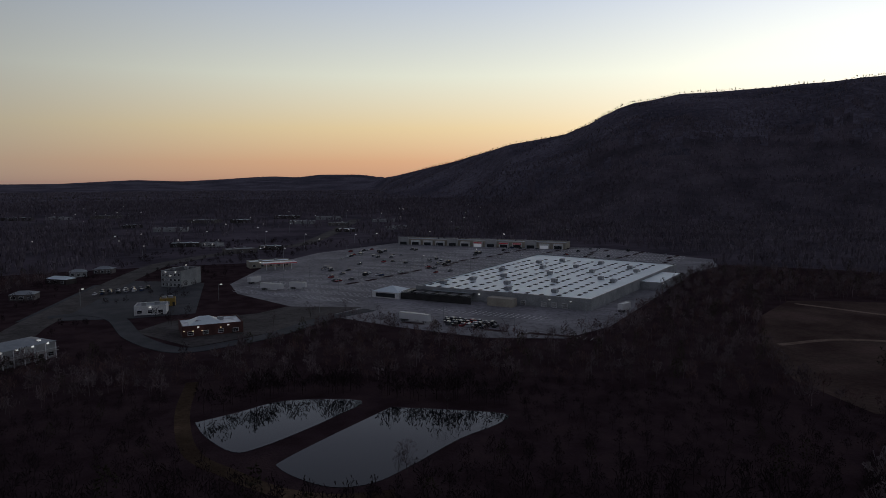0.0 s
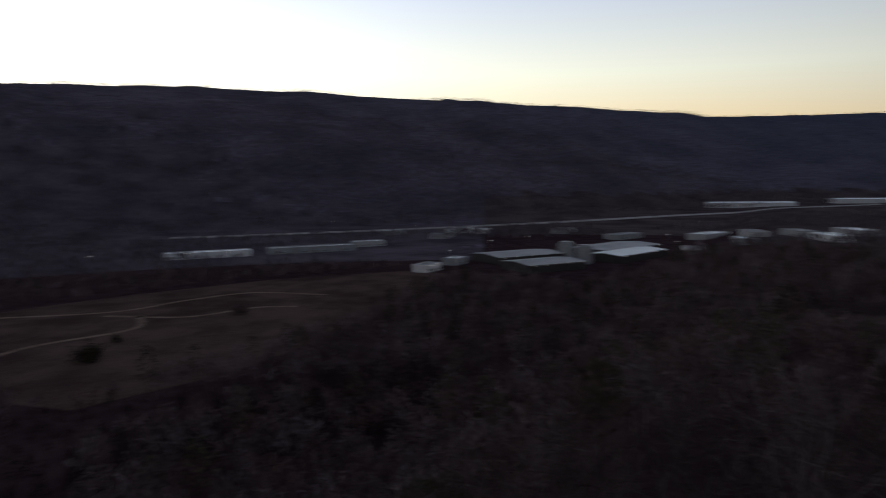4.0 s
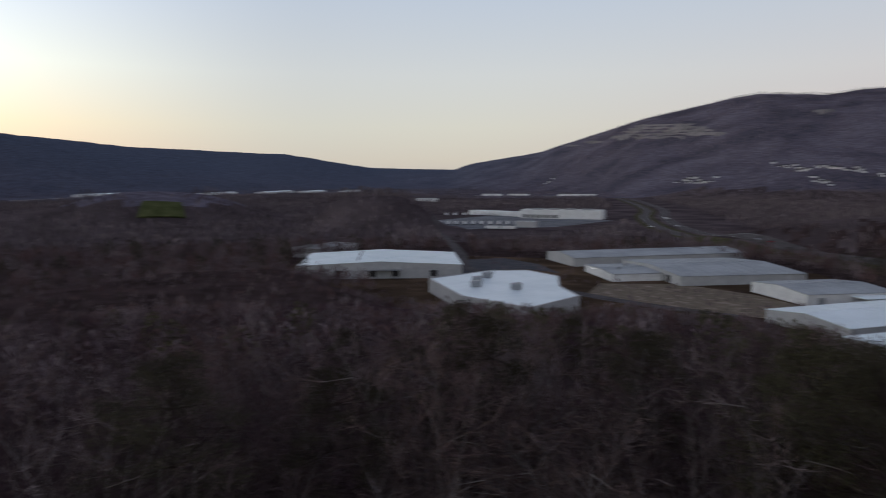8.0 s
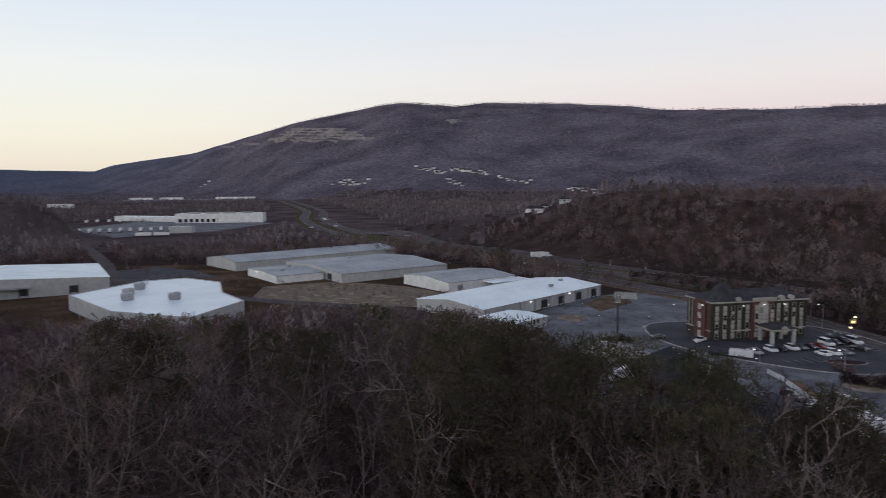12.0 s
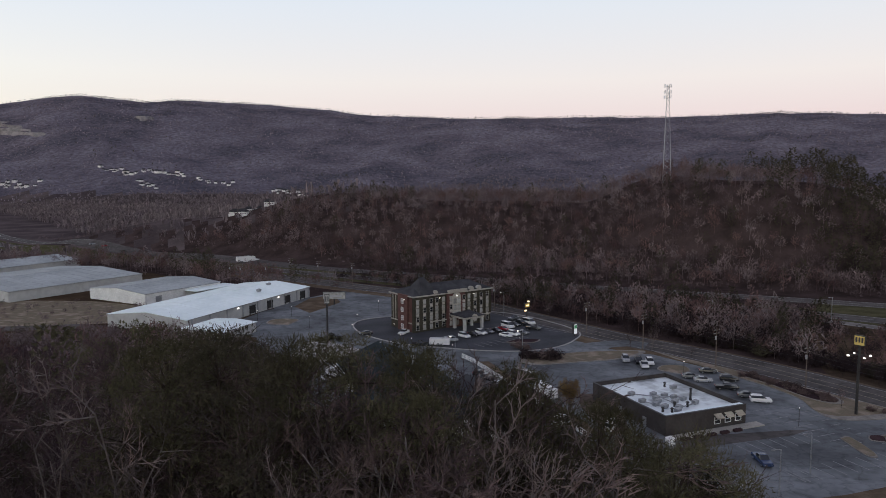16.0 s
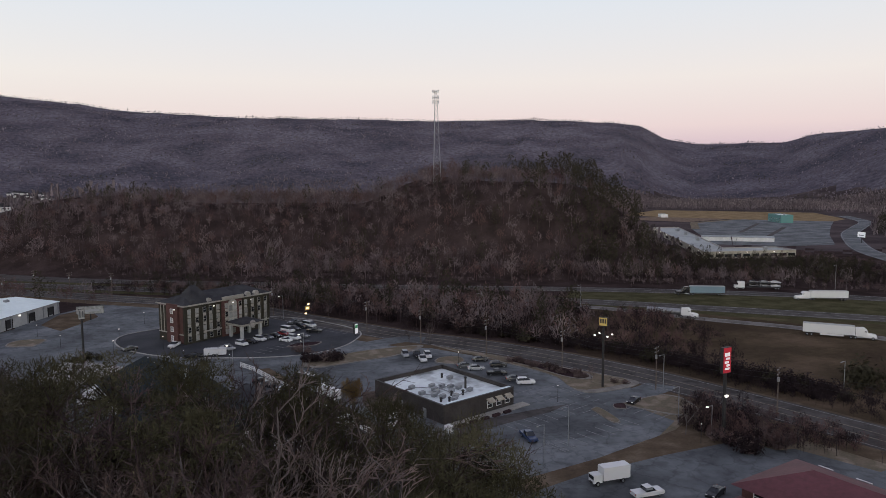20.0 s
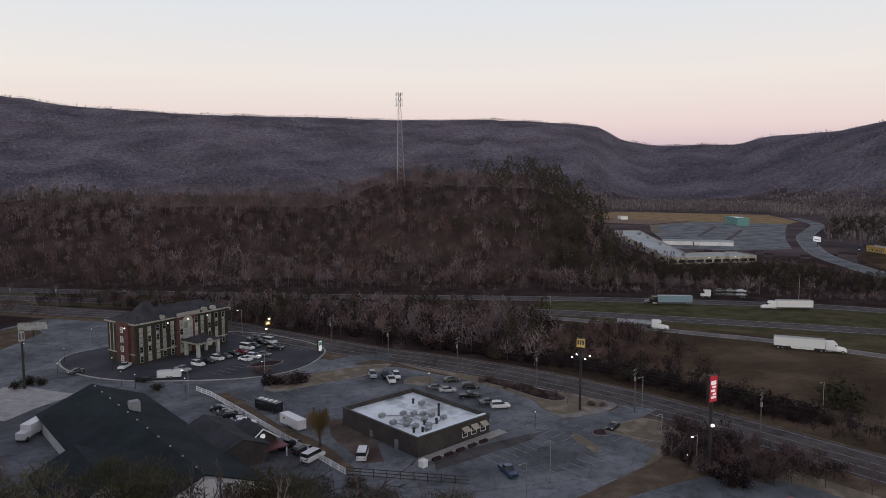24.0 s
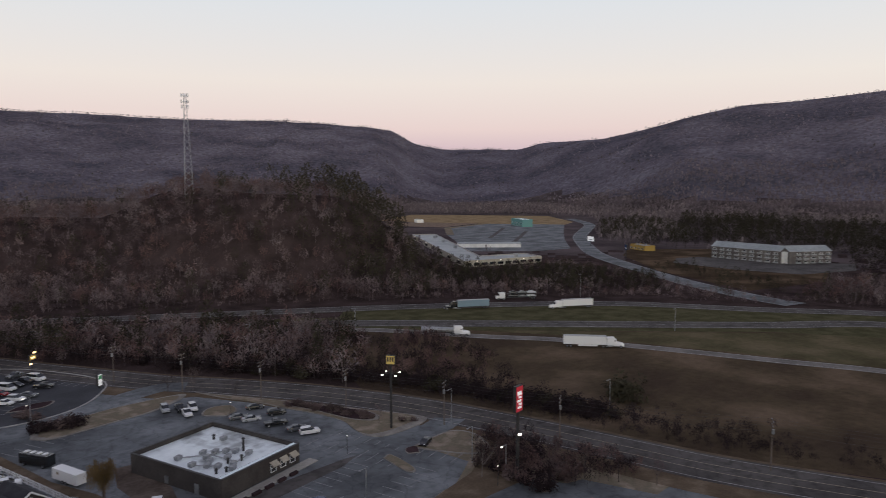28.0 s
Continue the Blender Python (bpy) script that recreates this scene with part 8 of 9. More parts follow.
# restaurant car park
for x, y, a, k, c in ((-79, -186, 75, "suv", "silver"), (-82, -184, 75, "pickup", "black"), (-84.5, -182, 75, "suv", "white"), (-81.5, -179, 75, "pickup", "white"), (-89, -167, 160, "sedan", "grey"),
                      (-90.5, -163.5, 160, "sedan", "silver"), (-93, -156.5, 160, "pickup", "black"), (-94.5, -150, 160, "sedan", "grey"), (-95.4, -146, 160, "suv", "white"), (-96, -171, 160, "sedan", "black"),
                      (-97.4, -163, 160, "suv", "black"), (-75, -113.5, 80, "pickup", "blue"), (-109.4, -121.6, 25, "sedan", "black"),
                      (-45, -138.5, 210, "van", "white"), (-54, -134.5, 240, "van", "white"), (-44.1, -143, 210, "suv", "black"), (-42.6, -147, 210, "pickup", "black"),
                      (-35.1, -178, 165, "sedan", "black"), (-35.9, -174.5, 165, "sedan", "grey"), (-36.7, -171, 165, "suv", "black"), (-37.5, -167.5, 165, "sedan", "silver"), (-38.1, -164.5, 165, "suv", "white"), (-88.5, -78.5, 20, "sedan", "black"), (-78.5, -83.5, 172, "pickup", "white")):
    car(k, c, x, y, a, "cars by the restaurant")
# store car park
ra = random.Random(8)
for k in range(22):
    car(("sedan", "suv", "pickup")[k % 3], ("black", "black", "grey", "black", "red", "silver", "black")[k % 7], 6.3 + 2.9 * (k % 8) + 0.4 * (k // 8), 312 - 1.6 * (k % 8) - 5.2 * (k // 8), 62, "cars in front of the store", -11.9)
for k in range(40):
    car(("sedan", "suv", "van", "sedan")[k % 4], ("white", "black", "silver", "grey", "black", "red")[k % 6], ra.uniform(-80, 12), ra.uniform(438.3, 634.3), (65.4, 241.1)[k % 2], "cars in front of the store", -11.9)
for k in range(14):
    car(("sedan", "pickup", "suv")[k % 3], ("white", "blue", "grey", "black", "silver")[k % 5], -190 + (k % 7) * 3.4, 387 + 9 * (k // 7) + (k % 7) * 2.4, 100, "cars on the sales lot", -11.9)
for x, y, a, L in ((-8.3, 307.7, -33, 15.5), (-93.9, 401, -27, 15), (-79.4, 405.3, -13, 10), (-111.5, 429.7, 60, 9), (92.7, 329.7, 50, 9), (117.7, 400.4, 58, 13), (126.8, 409.2, 58, 13)):
    parked_trailer(x, y, a, L, "white box trailer parked on the asphalt")
for x, y in ((560, -554), (553, -561), (546, -567), (538, -574), (531, -580), (524, -586), (517, -593), (510, -599), (503, -606), (495, -612), (488, -619), (481, -625), (673, -714), (664, -722), (654, -731), (644, -739), (635, -748), (625, -756), (616, -764), (606, -773)):
    parked_trailer(x, y, -54, 15, "white box trailer in the distant lorry yard", "trailers in the lorry yard")
for k in range(2):
    parked_trailer(452 - 14 * k, -548 - 8 * k, 30, 14, "white box trailer by the estate road", "trailers in the lorry yard")

# box lorry, coach and camper
bt = thing("box_lorry", -75.9, -90.5, 0.1, 172, "white box lorry with faded lettering bars", "lorry")
bt.scale = (0.84, 0.84, 0.84)
part("cargo_box", bmbox(1.6, 0, 0.95, 6.2, 2.4, 2.7), PAINT["white"], bt, "white cargo box")
part("cab", bmbox(-2.7, 0, 0.6, 2.0, 2.1, 1.7), PAINT["white"], bt)
part("windscreen", bmbox(-3.62, 0, 1.35, 0.2, 1.9, 0.75), M_GLASS, bt)
part("lettering_bar", bmbox(1.8, 1.22, 2.3, 3.6, 0.03, 0.5), PAINT["grey"], bt, "dark lettering bar")
part("lettering_bar", bmbox(2.6, 1.22, 1.6, 1.8, 0.03, 0.25), PAINT["grey"], bt, "dark lettering bar")
part("chassis", bmbox(0, 0, 0.6, 8, 1.0, 0.3), M_DARKMETAL, bt)
big_wheels(bt, (-2.8, 3.0), 0.95)
cp = thing("camper_lorry", 4.2, -181, 0.1, 58, "white camper lorry parked beside the lodge", "camper")
part("living_box", bmbox(-1, 0, 0.8, 6.0, 2.4, 2.5), PAINT["white"], cp)
part("stripe", bmbox(-1, -1.21, 1.5, 5.6, 0.03, 0.3), PAINT["grey"], cp)
part("cab", bmbox(3, 0, 0.6, 2.0, 2.1, 1.5), PAINT["white"], cp)
part("window", bmbox(-1.4, -1.22, 2.1, 1.4, 0.04, 0.7), M_GLASS, cp)
big_wheels(cp, (-2.4, 3.1), 0.95)
bus = thing("coach", -45.4, -172, 0.1, 116, "black coach with white roof vents", "coach")
bus.scale = (0.72, 0.85, 0.8)
part("body", bmbox(0, 0, 0.5, 10.5, 2.5, 2.8), PAINT["black"], bus)
for k in range(4):
    part("roof_vent", bmbox(-3.6 + 2.3 * k, 0, 3.3, 1.2, 1.2, 0.25), PAINT["white"], bus)
for s in (-1, 1):
    part("side_window", bmbox(-0.3, s * 1.26, 1.7, 9, 0.04, 0.95), M_GLASS, bus)
part("windscreen", bmbox(5.27, 0, 1.3, 0.05, 2.2, 1.4), M_GLASS, bus)
big_wheels(bus, (-3.4, 3.6), 1.1)
wb = thing("box_trailer", -47.0, -158.0, 0.1, 104, "cream box trailer beside the fence", "trailer")
wb.scale = (0.82, 0.9, 0.85)
part("cargo_box", bmbox(0, 0, 0.7, 9.5, 2.4, 2.5), PAINT["white"], wb, "cream trailer box")
part("plate", bmbox(-2.4, -1.22, 2.0, 0.9, 0.03, 0.6), PAINT["tan"], wb)
big_wheels(wb, (-0.6, 0.7), 0.95)
cv = thing("caravan", -28.7, -213.5, 0.12, 165, "white caravan with a pickup in front", "caravan")
cv.scale = (0.85, 0.9, 0.8)
part("body", bmbox(0, 0, 0.5, 7.5, 2.4, 2.3), PAINT["white"], cv)
part("window", bmbox(0.5, 1.22, 1.6, 2.4, 0.04, 0.7), M_GLASS, cv)
part("roof_vent", bmbox(1, 0, 2.8, 0.8, 0.8, 0.3), M_METAL, cv)
big_wheels(cv, (-0.5, 0.6), 1.0)
car("pickup", "black", -22.5, -213, 175, "cars at the hotel")
hut = thing("utility_box", -62.5, -124.5, 0.1, 20, "white utility shed at the restaurant corner", "shed")
part("body", bmbox(0, 0, 0, 1.3, 1.3, 1.3), M_WHITE, hut)
bm = bmesh.new()
hip(bm, -0.8, 0.8, -0.8, 0.8, 1.3, 0.5, 2)
part("lid", bm, M_WHITE, hut)

# ---- signs and lamps ----
def sign(name, x, y, h, w, sh, turn, face, label, bars, pole=0.32, z=None):
    """A tall pole sign: pole, cabinet, two lit faces with lettering bars."""
    t = thing(name, x, y, gz_at(x, y) if z is None else z, turn, label, "sign")
    bm = bmesh.new()
    tube(bm, (0, 0, -0.4), (0, 0, h - sh), pole, pole * 0.85, 12)
    part("pole", bm, M_DARKMETAL, t)
    c = part("cabinet", bmbox(0, 0, h - sh, w, 0.7, sh), M_DARKMETAL, t)
    for s in (-1, 1):
        f = part("face", bmbox(0, s * 0.37, h - sh + 0.1, w - 0.2, 0.05, sh - 0.2), face, c)
        for bx, bz, bw, bh, m in bars:
            part("lettering_bar", bmbox(bx, s * 0.41, h - sh + bz, bw, 0.04, bh), m, c)
    return t


sy = sign("pole_sign", -110.9, -134.6, 18.0, 2.2, 2.2, -60, M_SIGNYEL, "tall dark pole with a lit yellow sign", [(-0.6, 0.7, 0.4, 1.1, M_DARKMETAL), (0, 0.7, 0.4, 1.1, M_DARKMETAL), (0.6, 0.7, 0.4, 1.1, M_DARKMETAL)])
for k in range(4):
    a = math.pi / 4 + k * math.pi / 2
    arm = part("lamp_arm", bmbox(1.1 * math.cos(a), 1.1 * math.sin(a), 13.6, 2.2, 0.12, 0.12, math.degrees(a)), M_DARKMETAL, sy)
    part("floodlight", bmbox(2.3 * math.cos(a), 2.3 * math.sin(a), 13.4, 0.4, 0.32, 0.26, math.degrees(a)), M_LAMP, arm)
sr = sign("pole_sign", -109.4, -95.6, 19.0, 2.3, 5.2, 2, M_SIGNRED, "tall dark pole with a lit red sign and white lettering bars", [(0.0, 0.7, 1.3, 0.42, M_SIGNWHITE), (-0.2, 1.35, 0.9, 0.42, M_SIGNWHITE), (0.15, 2.0, 1.2, 0.45, M_SIGNWHITE), (-0.1, 2.75, 1.0, 0.4, M_SIGNWHITE), (0.05, 3.4, 1.4, 0.75, M_SIGNWHITE)], 0.38)
wall_lamps(sr, [(0.0, 0.5, 9.0)], size=1.1)
sign("pole_sign", 6.6, -222, 16.0, 1.7, 3.0, 0, M_CURTAIN, "dark pole with a pale pole sign beside the hotel road", [(-0.4, 0.6, 0.3, 1.8, PAINT["grey"]), (0.35, 0.6, 0.3, 1.8, PAINT["grey"])], 0.34)
sign("board_sign", 5.6, -292, 5.5, 9.5, 3.0, -8, M_CURTAIN, "wide white board sign at the road bend", [(0.0, 0.9, 6.5, 0.8, PAINT["silver"])], 0.3)
sign("monument_sign", -75.1, -219.5, 4.2, 1.6, 3.4, 30, M_SIGNWHITE, "lit white and green hotel sign by the entrance", [(0, 1.9, 1.2, 1.1, M_SIGNGREEN)], 0.3)
sign("pole_sign", -550.7, -350.5, 9, 9, 4.4, 70, M_SIGNWHITE, "white billboard above the side road", [(0, 1.2, 6, 0.9, PAINT["silver"])], 0.3)
sign("pole_sign", -469.7, -270.5, 12, 3, 4.0, 60, PAINT["blue"], "dark pole sign beside the side road", [(0, 1, 2, 0.6, M_WHITE)], 0.3)
ys = sign("road_sign", -66.1, -248, 6.5, 2.4, 1.6, 30, M_SIGNYEL, "lit yellow lamp cluster at the hotel drive", [(0, 0.5, 1.2, 0.5, M_LAMPWARM)], 0.14)
wall_lamps(ys, [(0.9, 0.4, 3.6), (-0.6, 0.4, 6.9)], mat=M_LAMPWARM, size=1.2)


def street_lamp(x, y, h, label="grey street lamp with a lit head", lit=True, z=None, arm=1.4, turn=0.0, group="street lamps"):
    t = thing("street_lamp", x, y, gz_at(x, y) if z is None else z, turn, label, "street lamp", group)
    bm = bmesh.new()
    tube(bm, (0, 0, -0.3), (0, 0, h), 0.11, 0.07, 8)
    part("pole", bm, M_METAL, t)
    part("arm", bmbox(arm / 2, 0, h - 0.1, arm, 0.09, 0.09), M_METAL, t)
    big = 2.2 if group == "town lamps" else 1.0
    part("lamp_head", bmbox(arm, 0, h - 0.22, 0.5 * big, 0.26 * big, 0.16 * big), M_LAMP if lit else M_METAL, t)
    return t


def globe_lamp(x, y, h=4.0, size=0.11):
    t = thing("post_lamp", x, y, gz_at(x, y), 0, "short dark post lamp with a lit globe", "lamp", "post lamps")
    bm = bmesh.new()
    tube(bm, (0, 0, -0.2), (0, 0, h), 0.07, 0.05, 8)
    part("post", bm, M_DARKMETAL, t)
    bm = bmesh.new()
    bmesh.ops.create_icosphere(bm, subdivisions=2, radius=size, matrix=Matrix.Translation((0, 0, h + 0.15)))
    part("globe", bm, M_LAMP, t)


for x, y in ((-1.3, -230), (-3.3, -248), (-12.3, -275), (-15.3, -229), (-16.2, -212), (-19.2, -207), (-52.1, -203), (-88, -169), (-93.9, -130), (-103.9, -96.1), (7.6, -262), (21.5, -268), (33.5, -262.1), (13.6, -246), (-30.2, -196.5)):
    globe_lamp(x, y)
for x, y, h, lit in ((-122.9, -126.1, 9, False), (-108.9, -107.1, 8, False), (-79.9, -107, 8, False), (-70, -101, 8, False), (-171.9, -223.1, 10, False), (-130, -230, 9, False), (-30.1, -191, 8, True), (-108.9, -98.1, 6.5, True), (-52.1, -200, 7, True), (-159.9, -104.2, 8, False), (-261.9, -134.3, 9, False), (-304.8, -205.3, 12, False), (-60.2, -260, 9, True)):
    street_lamp(x, y, h, lit=lit, label="grey street lamp with a lit head" if lit else "unlit grey street lamp")
for k in range(24):
    x, y = -88 + 34 * (k % 5) + 6 * (k // 5), 405 + 52 * (k // 5) - 12 * (k % 5)
    if not inside(np.array([x]), np.array([y]), [(-39.3, 372.6), (76.7, 323.9), (176.5, 467.6), (83.1, 548.8)])[0]:
        street_lamp(x, y, 11, "tall unlit car park lamp", k % 6 == 0, group="car park lamps")
for x, y in ((-25.3, 312.4), (4.5, 296), (34.2, 285.5), (56.2, 287.2), (68.4, 305), (-55, 330.9), (-32.8, 345.5)):
    street_lamp(x, y, 9, "unlit car park lamp before the store", False, group="car park lamps")
for x, y in ((-138.4, 238.1), (-180.7, 352.8), (-114.4, 366.8), (-163.1, 452.5), (-153.9, 400.4), (-205.4, 303.2), (-624.3, 1039.6), (-583.8, 1074), (-544, 1058.4), (-528.5, 1088.2), (-498.4, 1097.7), (-488.1, 1117.5), (-264.8, 1004.1), (-79.4, 701.3), (-59.2, 713), (70.3, 689), (-200.3, 643.1), (-141.5, 562.2), (-121.5, 561.9),
             (744.7, 421.8), (764.7, 567), (575.7, 250), (633.4, 235.6), (941, 111.7), (1099.8, -28.9), (482.7, 244.8), (701.1, 113.6), (620.9, 94.4), (70.4, 699), (336.2, 475.7)):
    street_lamp(x, y, 9, "distant lit lamp among the town's lights", True, group="town lamps")
rt = random.Random(21)
for k in range(34):
    q, r = radians(rt.uniform(-31, 4)), rt.uniform(620, 1350)
    street_lamp(r * math.sin(q), r * math.cos(q), rt.uniform(8, 14), "distant lit lamp among the town's lights", True, group="town lamps")


def utility_pole(x, y, turn, h=11.0):
    t = thing("utility_pole", x, y, gz_at(x, y), turn, "weathered wooden utility pole with crossarms", "utility pole", "utility poles")
    bm = bmesh.new()
    tube(bm, (0, 0, -0.5), (0, 0, h), 0.17, 0.11, 8)
    part("pole", bm, M_POLE, t)
    for z in (h - 0.5, h - 1.5):
        part("crossarm", bmbox(0, 0, z, 2.6, 0.13, 0.14), M_POLE, t)
        for s in (-1.1, 0.5, 1.1):
            part("insulator", bmbox(s, 0, z + 0.14, 0.12, 0.12, 0.2), M_METAL, t)
    bm = bmesh.new()
    tube(bm, (0.4, 0.1, h - 3.0), (0.4, 0.1, h - 2.0), 0.26, 0.26, 10)
    part("transformer", bm, M_METAL, t)
    return t


POLES = [(-58.2, -268), (-80.1, -222), (-90, -199), (-101, -176), (-111.9, -153.1), (-121.4, -127.1), (-130.9, -100.1), (-147.9, -60.2), (-164, -15.2)]
for k, (x, y) in enumerate(POLES):
    utility_pole(x + 10 if 0 else x, y, 25)
for k, ((x1, y1), (x2, y2)) in enumerate(zip(POLES, POLES[1:])):
    for off, zz in ((-1.1, 10.75), (1.1, 10.75), (0.5, 9.75), (0.0, 8.4)):
        vs, fs = [], []
        for s in range(9):
            u = s / 8
            p = (x1 + (x2 - x1) * u + off * 0.9, y1 + (y2 - y1) * u + off * 0.4, zz - 2.4 * u * (1 - u))
            vs += [(p[0] + 0.022, p[1], p[2]), (p[0] - 0.011, p[1] + 0.019, p[2] - 0.012), (p[0] - 0.011, p[1] - 0.019, p[2] + 0.012)]
            if s:
                fs += [(3 * s - 3 + i, 3 * s - 3 + (i + 1) % 3, 3 * s + (i + 1) % 3, 3 * s + i) for i in range(3)]
        me = mesh_from("power_cable", vs, fs)
        me.materials.append(M_DARKMETAL)
        tagged(new("power_cable", me), "thin dark power cable between utility poles", "cable", "power cables")
for x, y in ((14.4, -352), (-2.5, -340), (29.3, -368.1), (51.3, -345.1), (57.2, -350.1), (39.3, -345.1)):
    utility_pole(x, y, 40, 12)

# ---- radio tower on the knoll ----
tx, ty = -197.2, -409.5
tower = thing("radio_mast", tx, ty, gz_at(tx, ty), 20, "tall grey lattice radio mast with antenna rings", "mast")
TZ = 52 + math.hypot(tx, ty) * math.tan(radians(7.3)) - gz_at(tx, ty)
legs = [Vector((math.cos(a), math.sin(a), 0)) for a in (0.3, 0.3 + 2.094, 0.3 + 4.189)]
for l in legs:
    bm = bmesh.new()
    tube(bm, l * 3.4 + Vector((0, 0, -2)), l * 0.8 + Vector((0, 0, TZ)), 0.2, 0.12, 6)
    part("leg", bm, M_METAL, tower)
n = 16
for i in range(n):
    z0, z1 = TZ * i / n, TZ * (i + 1) / n
    r0, r1 = 3.4 - 2.6 * i / n, 3.4 - 2.6 * (i + 1) / n
    for k in range(3):
        a, b = legs[k], legs[(k + 1) % 3]
        for p, q in ((a, b), (b, a)):
            bm = bmesh.new()
            tube(bm, p * r0 + Vector((0, 0, z0)), q * r1 + Vector((0, 0, z1)), 0.07, 0.07, 4)
            part("brace", bm, M_METAL, tower)
for z in (TZ - 0.6, TZ - 4.2, TZ - 7.2):
    ring = part("antenna_ring", bmbox(0, 0, z - 0.4, 3.8, 0.15, 0.15), M_METAL, tower)
    for k in range(9):
        a = k * 2 * math.pi / 9
        part("panel_antenna", bmbox(2.1 * math.cos(a), 2.1 * math.sin(a), z - 1.2, 0.2, 0.38, 2.0, math.degrees(a)), M_WHITE, ring)

# ---- fences, islands, bays ----
def fence(line, h, label, gap=2.4, mat=None):
    line = dense(line, gap)
    t = thing("fence", line[0][0], line[0][1], gz_at(*line[0]), 0, label, "fence")
    for a, b in zip(line, line[1:]):
        d = Vector(b) - Vector(a)
        m = (Vector(a) + Vector(b)) / 2 - Vector(line[0])
        ang = math.degrees(math.atan2(d.y, d.x))
        q = Vector(a) - Vector(line[0])
        part("post", bmbox(q.x, q.y, 0, 0.14, 0.14, h), mat or M_WHITE, t)
        for z in (0.3, h * 0.55, h - 0.2):
            part("rail", bmbox(m.x, m.y, z, d.length, 0.06, 0.14, ang), mat or M_WHITE, t)
        for k in range(5):
            f = -0.5 + (k + 0.5) / 5
            if h < 1.7:
                part("picket", bmbox(m.x + d.x * f, m.y + d.y * f, 0.15, 0.16, 0.05, h - 0.2, ang), mat or M_WHITE, t)


fence([(-33.1, -197), (-35.6, -190), (-40.1, -168), (-45.1, -142), (-48, -128)], 1.5, "white picket fence along the restaurant boundary")
fence([(-48, -128), (-60, -118), (-66, -113)], 1.8, "dark board fence behind the restaurant", 2.4, M_DARKWALL)


def island(pts, label="kerbed traffic island of straw-coloured grass", mat=None, lift=0.0):
    z = gz_at(*pts[0]) + lift
    t = thing("traffic_island", pts[0][0], pts[0][1], z, 0, label, "traffic island", "traffic islands")
    q = [(p[0] - pts[0][0], p[1] - pts[0][1]) for p in curve(pts + [pts[0]], 4)[:-1]]
    bm = bmesh.new()
    slab(bm, q, 0, 0.25)
    part("kerb", bm, M_KERB, t)
    c = Vector((sum(p[0] for p in q) / len(q), sum(p[1] for p in q) / len(q)))
    bm = bmesh.new()
    slab(bm, [tuple(c + (Vector(p) - c) * 0.9) for p in q], 0.2, 0.3)
    part("turf", bm, mat or M_DRYGRASS, t)


island([(-97.6, -122.5), (-100.0, -122.6), (-98.5, -113.6), (-96.3, -113.6)])
island([(-92.0, -195.5), (-95.0, -185.0), (-99.3, -175.0), (-101.5, -165.9), (-104.7, -156.2), (-106.0, -146.2), (-103.6, -136.5), (-105.8, -132.0), (-114.5, -131.2), (-121.4, -133.0), (-121.2, -137.7), (-116.4, -147.6), (-111.4, -158.4), (-104.2, -172.4), (-97.3, -185.5)],
       "long kerbed island of straw-coloured grass between car park and road")
island([(-88, -171), (-92, -173), (-93, -178), (-88, -180), (-84, -176)])
island([(-105.9, -122.3), (-109.1, -122.9), (-119.4, -123.2), (-122.0, -118.0), (-118.4, -110.0), (-113.2, -109.2), (-108.6, -116.1)])
island([(-105.2, -119.0), (-103.0, -120.5), (-104.5, -122.8), (-107.0, -122.0)], "small kerbed island with low dark shrubs", M_LITTER)
island([(-48.7, -188.9), (-52.6, -185.5), (-66.3, -186.9), (-77.0, -188.0), (-87.0, -193.0), (-88.0, -196.9), (-70.4, -198.0), (-55.4, -195.2), (-51.0, -194.6)])
island([(-50.1, -214), (-58.1, -212), (-62.1, -216), (-54.1, -217)], "kerbed planted island in the hotel car park", M_LITTER)
island([(-102.6, -167.9), (-104.6, -168.6), (-110.2, -157.9), (-114.6, -148.0), (-114.2, -142.5), (-111.0, -141.6), (-107.8, -146.7), (-105.6, -158.4)], "kerbed bed of brown winter shrubs", M_LITTER, 0.16)
island([(21.5, -252), (29.5, -256.1), (27.5, -264.1), (18.5, -262)])
for x, y in ((-13.3, 308.2), (22.4, 291.7), (40.2, 284.4), (50.1, 280.3)):
    island([(x, y), (x + 9, y - 4.5), (x + 8, y - 6.5), (x - 1, y - 2)], "kerbed dark planting island in the store car park", M_LITTER)


def bays(name, x, y, turn, n, parent_label, length=5.2, gap=2.8, double=False, wide=1.0):
    """A row of parking lines."""
    t = thing(name, x, y, gz_at(x, y) + 0.105, turn, parent_label, "road marking", "parking bays", "structure")
    me = shared("bay_line|%g" % wide, lambda bm: box(bm, 0, 0, 0, 0.16, 5.2, 0.012), M_PAINT_LINE if wide > 1 else M_FADED)
    for k in range(n):
        put("bay_line", me, t, k * gap, 0, 0, scale=(wide, 1, 1))
        if double:
            put("bay_line", me, t, k * gap, 5.3, 0, scale=(wide, 1, 1))


bays("bay_lines", -99.9, -112.1, 12, 9, "worn white parking bay lines")
bays("bay_lines", -91.9, -124, 12, 7, "worn white parking bay lines")
bays("bay_lines", -79.9, -108, 12, 6, "worn white parking bay lines")
bays("bay_lines", -92.4, -141, 104, 9, "worn white parking bay lines")
bays("bay_lines", -100.9, -141, 104, 12, "worn white parking bay lines")
bays("bay_lines", -56.1, -187, 20, 8, "worn white parking bay lines")
bays("bay_lines", -66.1, -240, 118, 7, "white parking bay lines at the hotel")
bays("bay_lines", -58.1, -221, 30, 8, "white parking bay lines at the hotel")

